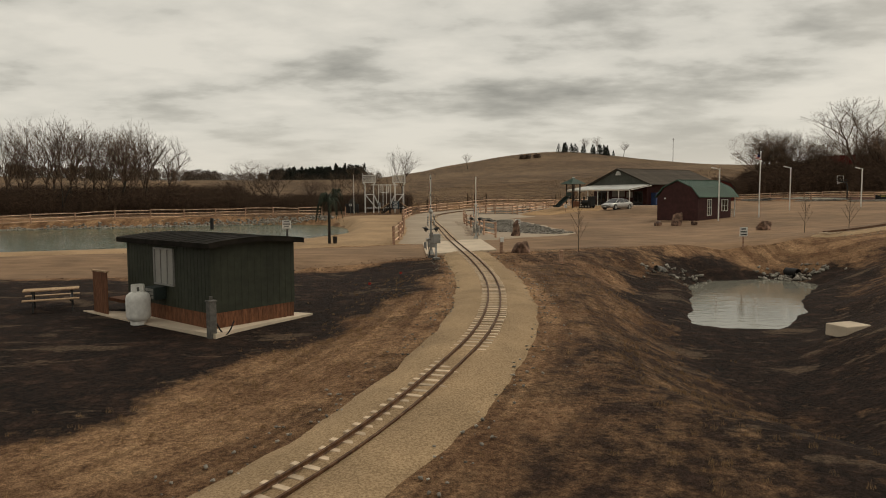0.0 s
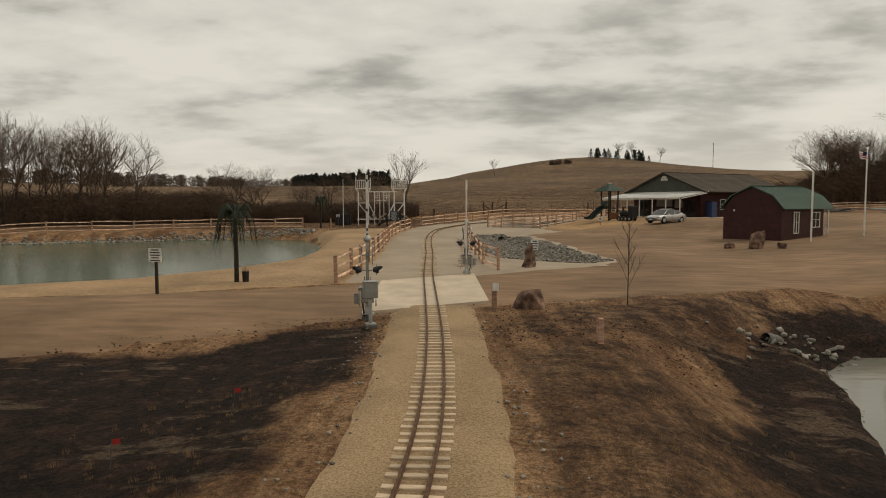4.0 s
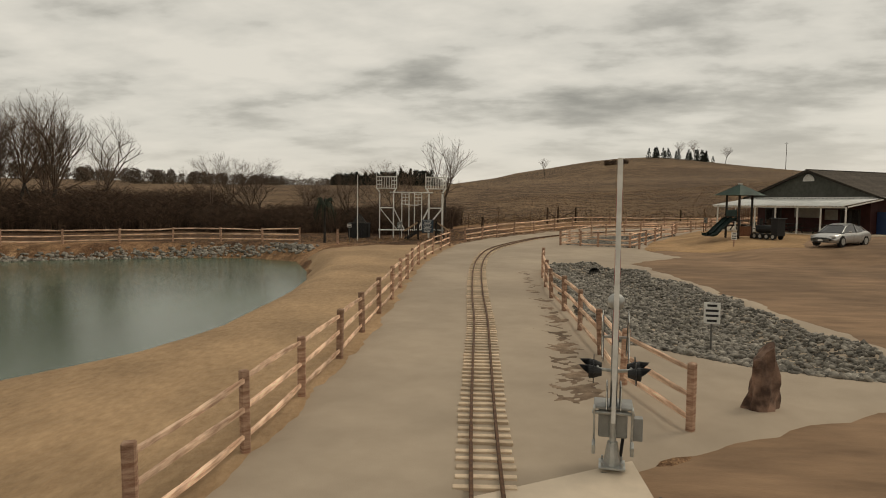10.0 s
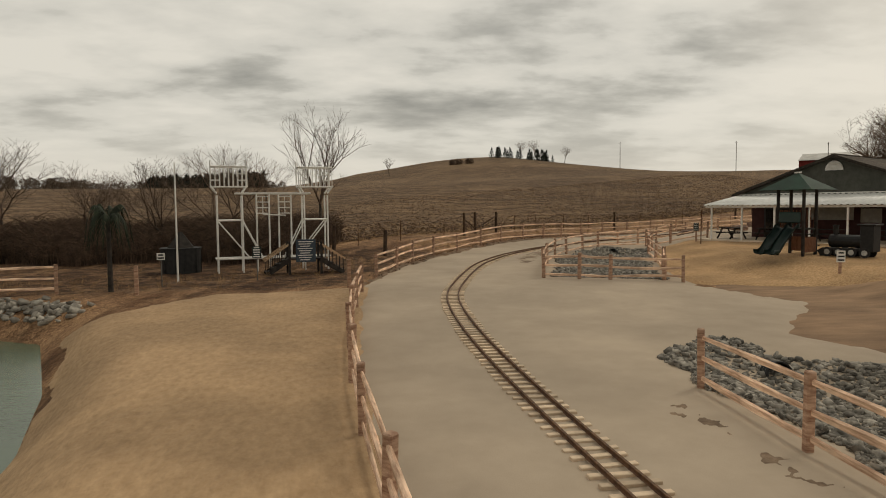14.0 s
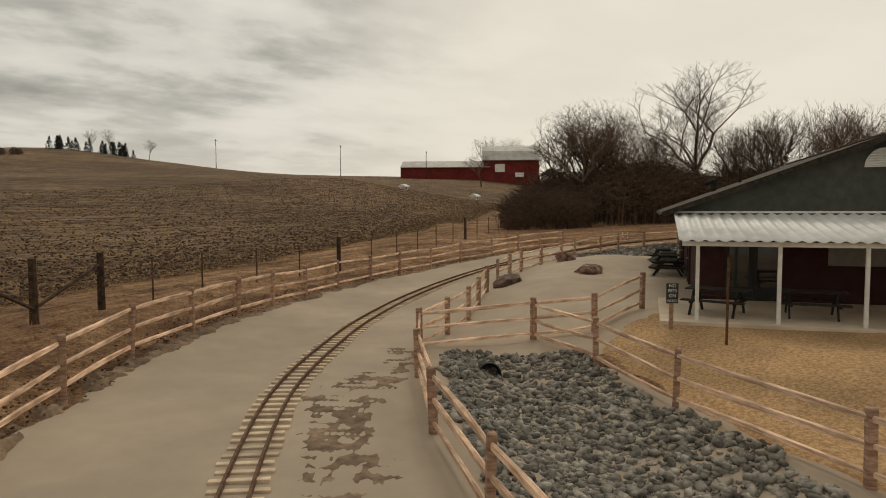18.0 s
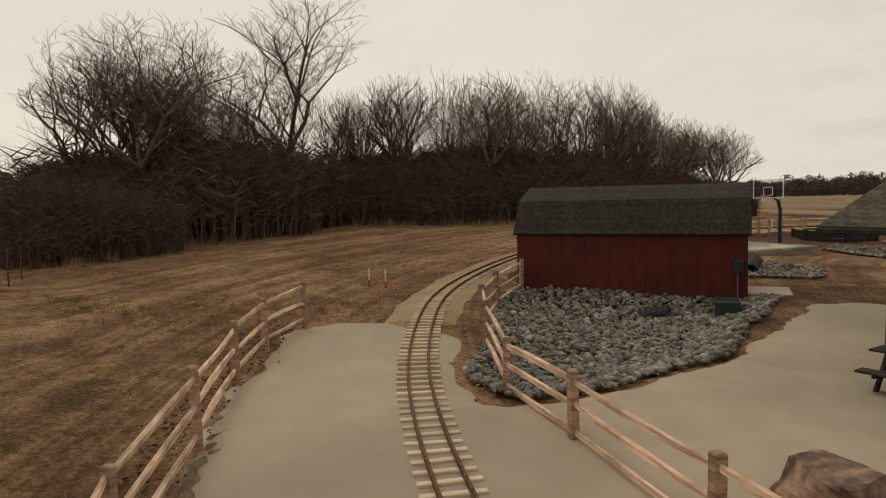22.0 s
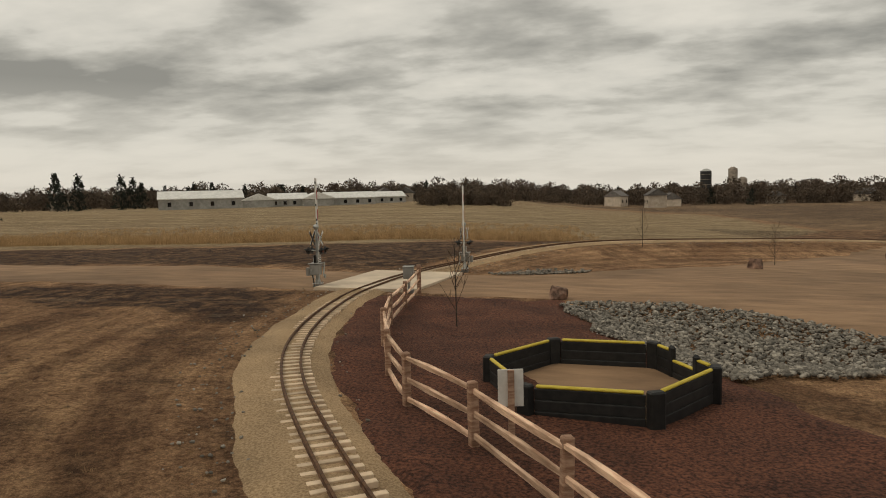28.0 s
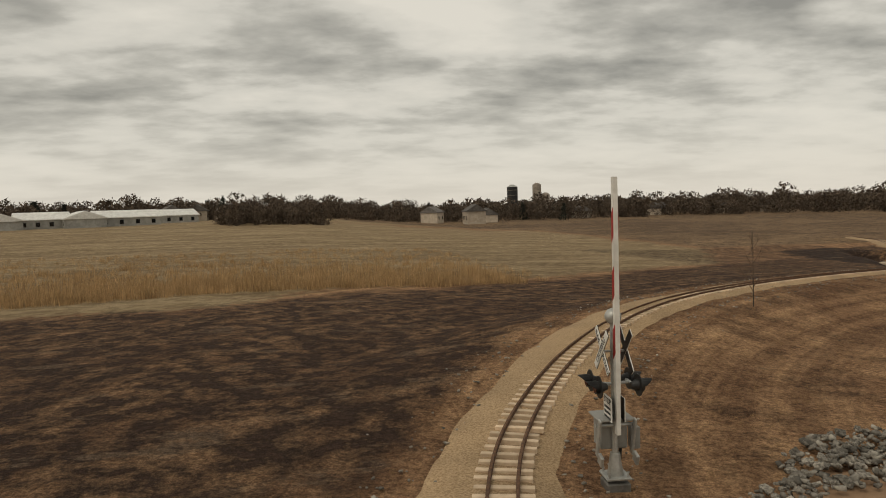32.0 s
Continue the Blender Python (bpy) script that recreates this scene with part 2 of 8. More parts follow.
M["lumber"] = material("pale_lumber", (0.28, 0.20, 0.13), (0.46, 0.36, 0.25), 4, 0.85, 0.004, 30, stretch=(4, 1, 4), rand=0.2)
M["old_post"] = material("old_fence_post", (0.030, 0.020, 0.014), (0.085, 0.058, 0.040), 5, 0.9, 0.01, 20, rand=0.3)
M["rust"] = material("rusty_t_post", (0.060, 0.030, 0.018), (0.13, 0.075, 0.045), 9, 0.85)
M["bark"] = material("grey_bark", (0.030, 0.024, 0.019), (0.085, 0.070, 0.056), 6, 0.95, 0.02, 14, rand=0.3, big=0.2, bigscale=0.8)
M["twig"] = material("bare_twig", (0.082, 0.062, 0.049), (0.165, 0.128, 0.101), 3, 0.95, rand=0.35)
M["brush"] = material("thicket_brush", (0.062, 0.045, 0.034), (0.145, 0.106, 0.080), 2, 0.95, rand=0.25, island=0.45)
# Far twigs greyer than the near brush: distance haze is put into the colour.
M["far_brush"] = material("distant_twigs", (0.050, 0.042, 0.035), (0.115, 0.096, 0.078), 0.3, 0.95, island=0.4)
M["evergreen"] = material("evergreen_needles", (0.014, 0.017, 0.012), (0.034, 0.038, 0.027), 4, 0.95, rand=0.25, island=0.35)
M["palm_leaf"] = material("palm_frond", (0.010, 0.017, 0.009), (0.024, 0.036, 0.019), 4, 0.7, island=0.3)
M["dry_grass"] = material("dry_grass_blade", (0.17, 0.115, 0.062), (0.34, 0.245, 0.14), 2, 0.95, island=0.4)
M["tan_reed"] = material("tan_reed_blade", (0.27, 0.195, 0.105), (0.46, 0.345, 0.20), 1, 0.95, island=0.4)
M["membrane"] = material("roof_membrane", (0.010, 0.010, 0.009), (0.020, 0.019, 0.017), 2, 0.95, 0.002, 20, big=0.2, bigscale=0.8, spec=0.1)
M["clod"] = material("dark_clod", (0.040, 0.024, 0.016), (0.105, 0.068, 0.045), 3, 0.97, 0.02, 9, island=0.4)
M["silver"] = material("silver_car_paint", (0.44, 0.43, 0.41), (0.50, 0.49, 0.465), 40, 0.28, metal=0.45, spec=0.6)
M["tyre"] = material("tyre_rubber", (0.010, 0.010, 0.010), (0.020, 0.019, 0.018), 12, 0.9)
M["galv_dark"] = material("dull_pipe", (0.10, 0.095, 0.085), (0.17, 0.16, 0.145), 6, 0.6, metal=0.3)
M["blue_sign"] = material("dark_blue_sign", (0.030, 0.045, 0.060), (0.045, 0.062, 0.080), 4, 0.5)
M["dark_sign"] = material("dark_green_sign", (0.020, 0.028, 0.026), (0.028, 0.038, 0.035), 4, 0.5)
M["net"] = material("white_net_cord", (0.55, 0.53, 0.49), (0.68, 0.66, 0.62), 8, 0.9)
M["rim"] = material("red_rim", (0.34, 0.030, 0.020), (0.42, 0.045, 0.03), 8, 0.4)
M["flag_blue"] = material("blue_cloth", (0.02, 0.03, 0.09), (0.03, 0.04, 0.12), 8, 0.9)
M["blue_box"] = material("blue_machine", (0.02, 0.045, 0.12), (0.03, 0.06, 0.16), 2, 0.4, spec=0.5)
M["slide"] = material("dark_green_plastic", (0.010, 0.028, 0.024), (0.016, 0.040, 0.033), 3, 0.35, spec=0.5)
M["farm_roof"] = material("pale_farm_roof", (0.40, 0.38, 0.345), (0.52, 0.50, 0.46), 0.5, 0.6, big=0.1, bigscale=0.1)
M["farm_red"] = material("old_barn_red", (0.105, 0.013, 0.012), (0.14, 0.020, 0.017), 0.8, 0.8, big=0.15, bigscale=0.2)
M["warehouse"] = material("grey_sheet_wall", (0.28, 0.275, 0.25), (0.36, 0.35, 0.325), 0.8, 0.7, big=0.1, bigscale=0.2)
M["house_wall"] = material("pale_house_wall", (0.38, 0.36, 0.32), (0.50, 0.48, 0.44), 0.8, 0.8, rand=0.25)
M["house_roof"] = material("grey_house_roof", (0.10, 0.09, 0.085), (0.17, 0.155, 0.14), 0.8, 0.9, rand=0.3)
M["silo"] = material("silo_concrete", (0.20, 0.19, 0.175), (0.28, 0.27, 0.25), 0.6, 0.85, rand=0.2)


def glass_material(name, tint, rough):
    m = bpy.data.materials.new(name)
    m.use_nodes = True
    p = m.node_tree.nodes["Principled BSDF"]
    p.inputs["Base Color"].default_value = (*tint, 1)
    p.inputs["Roughness"].default_value = rough
    p.inputs["Specular IOR Level"].default_value = 0.8
    return m


M["dark_glass"] = glass_material("dark_window_glass", (0.012, 0.014, 0.015), 0.06)
M["pale_glass"] = glass_material("blind_behind_glass", (0.36, 0.35, 0.32), 0.15)


def clear_glass():
    m = bpy.data.materials.new("clear_acrylic")
    m.use_nodes = True
    n, l = m.node_tree.nodes, m.node_tree.links
    n.clear()
    o, t, g, x = n.new("ShaderNodeOutputMaterial"), n.new("ShaderNodeBsdfTransparent"), n.new("ShaderNodeBsdfGlossy"), n.new("ShaderNodeMixShader")
    t.inputs[0].default_value = (0.93, 0.94, 0.93, 1)
    g.inputs["Roughness"].default_value = 0.05
    x.inputs[0].default_value = 0.06
    l.new(t.outputs[0], x.inputs[1]), l.new(g.outputs[0], x.inputs[2]), l.new(x.outputs[0], o.inputs[0])
    return m


M["acrylic"] = clear_glass()


def water_material(name, deep, scale, bump, rough):
    m = bpy.data.materials.new(name)
    m.use_nodes = True
    n, l = m.node_tree.nodes, m.node_tree.links
    p = n["Principled BSDF"]
    p.inputs["Roughness"].default_value = rough
    p.inputs["IOR"].default_value = 1.33
    tc, no, b = n.new("ShaderNodeTexCoord"), n.new("ShaderNodeTexNoise"), n.new("ShaderNodeBump")
    mp = n.new("ShaderNodeMapping")
    mp.inputs["Scale"].default_value = (1.0, 2.2, 1)
    l.new(tc.outputs["Object"], mp.inputs[0])
    l.new(mp.outputs[0], no.inputs["Vector"])
    no.inputs["Scale"].default_value, no.inputs["Detail"].default_value = scale, 4
    b.inputs["Distance"].default_value = bump
    l.new(no.outputs[0], b.inputs["Height"]), l.new(b.outputs[0], p.inputs["Normal"])
    nb, r = n.new("ShaderNodeTexNoise"), n.new("ShaderNodeValToRGB")
    nb.inputs["Scale"].default_value = 0.12
    l.new(tc.outputs["Object"], nb.inputs["Vector"]), l.new(nb.outputs[0], r.inputs[0])
    e = r.color_ramp.elements
    e[0].position, e[0].color = 0.35, (*deep, 1)
    e[1].position, e[1].color = 0.68, (*[c * 1.35 for c in deep], 1)
    l.new(r.outputs[0], p.inputs["Base Color"])
    return m


M["pond"] = water_material("green_pond_water", (0.074, 0.104, 0.068), 3.2, 0.007, 0.16)
M["pool"] = water_material("still_murky_water", (0.17, 0.165, 0.135), 1.2, 0.012, 0.08)

# ---- helpers for meshes ----


def link(name, bm, mat, parent=None, label="", smooth=False):
    me = bpy.data.meshes.new(name)
    bm.normal_update()
    bm.to_mesh(me)
    bm.free()
    return mesh_ob(name, me, mat, parent, label, smooth)


def mesh_ob(name, me, mat, parent=None, label="", smooth=False):
    if mat is not None and not me.materials:
        me.materials.append(M[mat] if isinstance(mat, str) else mat)
    if smooth:
        me.polygons.foreach_set("use_smooth", [True] * len(me.polygons))
    ob = new(name, me)
    ob.parent = parent
    if label:
        ob["label"] = label
    return ob


part = link


def raw_mesh(name, verts, faces, smooth=False):
    me = bpy.data.meshes.new(name)
    me.from_pydata([tuple(v) for v in verts], [], [tuple(f) for f in faces])
    if smooth:
        me.polygons.foreach_set("use_smooth", [True] * len(me.polygons))
    me.update()
    return me


def empty(name, x=0, y=0, z=0, rz=0, label="", category="", group="", kind=""):
    e = new(name)
    e.empty_display_size = 0.3
    e.matrix_basis = pose(x, y, z, 0, 0, rz)
    return tagged(e, label, category, group, kind)


def box(bm, x, y, z, sx, sy, sz, rot=(0, 0, 0), bevel=0.0):
    """A box by its centre and its sizes."""
    m = Matrix.LocRotScale((x, y, z), Euler([radians(a) for a in rot]), None)
    r = bmesh.ops.create_cube(bm, size=1.0, matrix=m @ Matrix.Diagonal((sx, sy, sz, 1)))
    if bevel:
        es = list({e for v in r["verts"] for e in v.link_edges})
        bmesh.ops.bevel(bm, geom=es, offset=bevel, segments=1, affect="EDGES")
    return bm


def tube(bm, a, b, r0, r1=None, n=8, caps=True):
    """A tapered round bar from a to b."""
    a, b = Vector(a), Vector(b)
    r1 = r0 if r1 is None else r1
    d = b - a
    q = d.to_track_quat("Z", "Y").to_matrix().to_4x4()
    bmesh.ops.create_cone(bm, cap_ends=caps, segments=n, radius1=r0, radius2=r1, depth=d.length, matrix=Matrix.Translation((a + b) / 2) @ q)
    return bm


def prism(bm, outline, y0, y1):
    """The outline (x, z) drawn out from y0 to y1."""
    a = [bm.verts.new((x, y0, z)) for x, z in outline]
    b = [bm.verts.new((x, y1, z)) for x, z in outline]
    bm.faces.new(a)
    bm.faces.new(b[::-1])
    k = len(a)
    for i in range(k):
        bm.faces.new((a[i], b[i], b[(i + 1) % k], a[(i + 1) % k])[::-1])
    bmesh.ops.recalc_face_normals(bm, faces=bm.faces)
    return bm


def slab(bm, outline, z0, z1):
    """The outline (x, y) drawn up from z0 to z1."""
    a = [bm.verts.new((x, y, z0)) for x, y in outline]
    b = [bm.verts.new((x, y, z1)) for x, y in outline]
    bm.faces.new(a[::-1])
    bm.faces.new(b)
    k = len(a)
    for i in range(k):
        bm.faces.new((a[i], a[(i + 1) % k], b[(i + 1) % k], b[i]))
    bmesh.ops.recalc_face_normals(bm, faces=bm.faces)
    return bm


def B(*args, **kw):
    return box(bmesh.new(), *args, **kw)


def bar(*args, **kw):
    return tube(bmesh.new(), *args, **kw)


def text(body, size, parent, m, mat, name="lettering"):
    cu = bpy.data.curves.new(name, "FONT")
    cu.body, cu.size, cu.align_x, cu.align_y, cu.extrude = body, size, "CENTER", "CENTER", 0.002
    tmp = bpy.data.objects.new("tmp", cu)
    scene.collection.objects.link(tmp)
    me = bpy.data.meshes.new_from_object(tmp.evaluated_get(bpy.context.evaluated_depsgraph_get()))
    bpy.data.objects.remove(tmp), bpy.data.curves.remove(cu)
    me.materials.clear()
    ob = mesh_ob(name, me, mat, parent)
    ob.matrix_basis = m
    return ob


# ---- the plan ----
LINE = [(-18, -18), (-13, -8), (-7, 1), (-3.38, 6.59), (-1.1, 10.52), (0.45, 14.8), (1.36, 18.55), (1.9, 22.99), (2.07, 27.8), (1.8, 34), (1.34, 40), (0.61, 49), (-0.03, 59.49), (-0.46, 64.99),
        (-1.02, 73.99), (-1.12, 81), (-0.71, 87), (0.4, 91.77), (2.37, 97.97), (4.15, 101.78), (5.96, 104.76), (8.75, 108.46), (12.14, 111.75), (15.12, 114.26), (19.35, 117.28), (23.63, 119.57), (28.94, 121.67), (33.41, 122.82),
        (38, 123.47), (42.6, 123.55), (46.42, 123.22), (50.25, 122.26), (54.26, 120.74), (57.54, 119.08), (61.22, 116.88), (64.69, 113.99), (67.41, 110.54), (69.52, 107.35), (71.45, 103.87), (73.18, 100.29), (74.29, 97), (74.99, 92.99),
        (75.2, 88.5), (74.89, 85.02), (74.4, 81.44), (73.53, 77.25), (72.07, 73.77), (69.62, 69.96), (66.25, 66.15), (61.78, 62.22), (56.4, 58.3), (50, 54.4), (42.8, 50.8), (35, 47.6), (26, 45)]


def spline(points, step):
    """Points at even steps along a smooth line through the given ones."""
    p = np.array(points, float)
    ext = np.vstack([2 * p[0] - p[1], p, 2 * p[-1] - p[-2]])
    out = []
    for i in range(1, len(ext) - 2):
        a, b, c, d = ext[i - 1], ext[i], ext[i + 1], ext[i + 2]
        for u in np.linspace(0, 1, 24, endpoint=False):
            out.append(0.5 * (2 * b + (c - a) * u + (2 * a - 5 * b + 4 * c - d) * u**2 + (3 * b - a - 3 * c + d) * u**3))
    out.append(p[-1])
    out = np.array(out)
    s = np.r_[0, np.cumsum(np.linalg.norm(np.diff(out, axis=0), axis=1))]
    t = np.arange(0, s[-1], step)
    return np.stack([np.interp(t, s, out[:, k]) for k in range(out.shape[1])], 1)


TRACK = spline(LINE, 0.33)
COARSE = TRACK[::5]


def near_track(x, y):
    """Distance to the railway's middle line."""
    x, y = np.asarray(x, float), np.asarray(y, float)
    d = np.full(x.shape, 1e9)
    for (a, b), (c, e) in zip(COARSE, COARSE[1:]):
        ux, uy = c - a, e - b
        t = np.clip(((x - a) * ux + (y - b) * uy) / (ux * ux + uy * uy), 0, 1)
        d = np.minimum(d, (x - a - t * ux) ** 2 + (y - b - t * uy) ** 2)
    return np.sqrt(d)


def inside(x, y, poly):
    """Signed distance to the polygon's edge, positive inside."""
    x, y = np.asarray(x, float), np.asarray(y, float)
    d, odd = np.full(x.shape, 1e9), np.zeros(x.shape, bool)
    n = len(poly)
    for i in range(n):
        (x0, y0), (x1, y1) = poly[i], poly[(i + 1) % n]
        ex, ey = x1 - x0, y1 - y0
        t = np.clip(((x - x0) * ex + (y - y0) * ey) / (ex * ex + ey * ey + 1e-12), 0, 1)
        d = np.minimum(d, np.hypot(x - x0 - t * ex, y - y0 - t * ey))
        if y0 != y1:
            odd ^= ((y0 > y) != (y1 > y)) & (x < ex * (y - y0) / (y1 - y0) + x0)
    return np.where(odd, d, -d)


def ease(v, a, b):
    t = np.clip((np.asarray(v, float) - a) / (b - a), 0, 1)
    return t * t * (3 - 2 * t)


def wob(x, y, s, seed=0.0):
    """A cheap smooth waviness between about -1 and 1."""
    return (np.sin(x / s + 1.3 * np.sin(y / s * 0.7 + seed)) + np.sin(y / s * 1.31 + 2.1 + 1.7 * np.sin(x / s * 0.9 + seed * 2)) + 0.6 * np.sin((x + y) / s * 2.3 + seed * 3)) / 2.6


POND = [(-60, 33.5), (-40, 37), (-26, 41.8), (-17.6, 45.6), (-13.5, 48), (-10.7, 51.8), (-9.0, 55.2), (-8.4, 59), (-8.6, 64), (-8.9, 69.5), (-9.8, 75), (-11.2, 80), (-14.2, 87.4), (-19.6, 90.4),
        (-25.4, 89.0), (-31.2, 86.0), (-38.8, 82.0), (-48.8, 77.0), (-65, 68.6), (-85, 60), (-85, 36)]
POOL = [(13.9, 38.8), (16.2, 41.2), (22.4, 42.4), (23.2, 38.8), (18.8, 33.0), (16.2, 28.9), (13.1, 25.0), (11.5, 25.5), (10.3, 26.5), (10.5, 28.0), (11.8, 31.4), (12.9, 35.1)]
BASIN = [(5.6, 14), (6.4, 20), (7.2, 27), (8.3, 33.5), (10.5, 38.5), (14.6, 42.8), (22.6, 44.4), (26.2, 40), (23.5, 34.5), (18, 27), (14, 21), (11, 15), (8, 11)]
ROCKS = [
    [(2.75, 77), (5.0, 79), (7.2, 75.5), (8.8, 69.5), (9.8, 62), (10.9, 55.6), (9.4, 54.4), (6.6, 55.2), (4.0, 57.5), (3.3, 62), (2.9, 68)],
    [(5.0, 93.0), (9.7, 91.0), (11.4, 96), (13.6, 101.3), (16.4, 106.6), (14.2, 108.9), (12.0, 107.2), (9.6, 104), (7.6, 100.6)],
    [(46.0, 121.6), (42.2, 121.8), (39.4, 122.4), (37.6, 122.4), (36.5, 121.6), (36.4, 119.7), (38.9, 116.9), (42, 114.8), (45.2, 112.9), (46.4, 113.8), (48.3, 120.6)],
    [(64.2, 98.0), (66.3, 93.2), (67.4, 88.2), (66.4, 87.3), (62.2, 88.0), (59.4, 91.0), (57.6, 95.0), (60, 97.4)],
    [(61.9, 101.4), (59.6, 104.0), (56.4, 103.6), (53.4, 101.2), (54.2, 98.2), (58.5, 98.8)],
    [(55.8, 111.2), (53.4, 115.6), (50.6, 114.4), (49.5, 109.5), (52.5, 107.6)],
    [(70.2, 78.2), (67.6, 77.9), (65, 76.6), (64.4, 75.4), (66.4, 75.3), (68.6, 76.8)],
]
MULCH = [(47.5, 120.2), (50.6, 120.8), (54.0, 119.7), (57.2, 118.2), (60.6, 116.1), (64.0, 113.3), (66.8, 110.2), (68.9, 107.0), (70.7, 103.5), (72.4, 99.9), (73.4, 96.7), (74.2, 92.9), (74.5, 88.5), (74.3, 87.0), (67, 87), (66.8, 90), (65.4, 94.4), (63.6, 98.8),
         (62.4, 101.8), (60, 104.4), (57.2, 105.4), (56, 110.8), (54.6, 113.6), (52, 116), (49, 116.4)]
TERRACE = [(16.5, 83), (27, 81.5), (44, 93), (48, 108), (42, 114.8), (37, 119.0), (31, 118.6), (23.6, 115.1), (18.6, 109.7), (15.2, 97)]
HALL_AT, HALL_TURN = (23.20, 107.84), 30.4
RISE = [(-120, 112), (-30, 104), (-6, 104), (2, 111.5), (14, 121.5), (25, 129.2), (36, 134.5), (46, 140), (58, 160), (90, 215), (120, 270), (600, 700), (600, 2000), (-1500, 2000), (-1500, 300)]
FIELD = [(-120, 114), (-30, 110), (-8, 110), (2, 117), (10, 124), (20, 130.5), (30, 136), (42, 142.5), (49.5, 147.7), (90, 176), (150, 211), (265, 279), (600, 480), (600, 2000), (-1500, 2000), (-1500, 300)]


def plain(x, y):
    """The lie of the land without its banks and hollows."""
    x, y = np.asarray(x, float), np.asarray(y, float)
    z = 0.3 + 0.018 * (np.clip(y, -20, 115) - 30) + 0.042 * np.clip(x - 20, 0, 60)
    # rises a little to the east, rises to the hill in the north and the ridge in the west
    z = z + 2.4 * ease(np.hypot(x - 74, y - 100), 110, 270) * ease(y, 110, 30) * ease(x, 20, 110)
    far = np.clip(y - 128 - 0.35 * np.clip(x - 20, 0, 400), 0, 3000)
    hill = 19.9 * np.exp(-(((x - 68) / 99) ** 2) - ((y - 472) / 118.6) ** 2) + 8.1 * ease(y, 129.5, 180) * ease(x, 420, 220)
    hill = hill + 10.2 * np.exp(-(((x - 290) / 130) ** 2) - ((y - 340) / 120) ** 2) + 8 * ease(y, 330, 800)
    z = z + hill * ease(far, 0, 110)
    z = z + 9 * ease(-x, 120, 420) * ease(y, 0, 120)
    z = z + 3.5 * ease(np.hypot(x - 40, y - 60), 350, 900) * ease(y, 60, -200)
    return z


def ground(x, y):
    x, y = np.asarray(x, float), np.asarray(y, float)
    z = plain(x, y) + 0.025 * wob(x, y, 1.7) + 0.06 * wob(x, y, 6.0, 1.0) * ease(np.hypot(x - 20, y - 70), 45, 90)
    # the terrace of the hall and its playground
    z = z + 0.70 * ease(inside(x, y, TERRACE), -2.6, 2.6)
    # level pad of the hall, rising a little to its far end
    ca, sa = math.cos(radians(HALL_TURN)), math.sin(radians(HALL_TURN))
    u, v = (x - HALL_AT[0]) * ca + (y - HALL_AT[1]) * sa, -(x - HALL_AT[0]) * sa + (y - HALL_AT[1]) * ca
    gap = np.maximum(np.maximum(-5 - u, u - 17), np.maximum(v - 0.3, -16 - v))
    z = z + (np.minimum(z, 2.40 + 0.022 * np.clip(u, 0, 16)) - z) * ease(-gap, -6.5, -0.5)
    z = z - 0.1 * ease(inside(x, y, MULCH), -0.3, 1.6) - 0.24 * ease(x, 54, 66) * ease(y, 114, 104) * ease(y, 86, 95)
    # the field lies a step higher than the railway
    z = z + 0.85 * ease(inside(x, y, RISE), -5.0, 1.0) * ease(x, -14, 2)
    # the hut's yard lies a little lower than the line
    yard = ease(-x, -0.5, 4.5) * ease(y, 39, 33) * ease(y, -6, 6)
    z = z - 0.42 * yard
    # banks of the two ponds
    s = inside(x, y, POND)
    z = z - 1.6 * ease(s, -1.0, 2.6)
    s = inside(x, y, BASIN)
    z = z - 1.42 * ease(s + 0.5 * wob(x, y, 2.5), -2.2, 2.4)
    s = inside(x, y, POOL)
    z = z - 0.5 * ease(s + 0.25 * wob(x, y, 1.1), -0.6, 1.0)
    for k, r in enumerate(ROCKS):
        x0, x1 = min(p[0] for p in r) - 3, max(p[0] for p in r) + 3
        y0, y1 = min(p[1] for p in r) - 3, max(p[1] for p in r) + 3
        m = (x > x0) & (x < x1) & (y > y0) & (y < y1)
        if m.any():
            z = z - np.where(m, (0.5 if k < 3 else 0.3) * ease(inside(x, y, r), -0.3, 2.2), 0)
    z = z - 0.13 * ease(np.hypot(x - 74.5, y - 82.5), 15, 6)
    # low bank under the line beyond the far crossing
    d = near_track(x, y)
    bank = ease(76 - y, 0, 14) * ease(x, 18, 40)
    z = z + 0.9 * bank * ease(d, 6.5, 1.3)
    return z


def axis(lo, hi, step, far_lo, far_hi, grow=1.16):
    mid = list(np.arange(lo, hi + step / 2, step))
    a, s = [], step
    v = mid[0]
    while v > far_lo:
        s *= grow
        v -= s
        a.append(v)
    b, s = [], step
    v = mid[-1]
    while v < far_hi:
        s *= grow
        v += s
        b.append(v)
    return np.array(a[::-1] + mid + b)


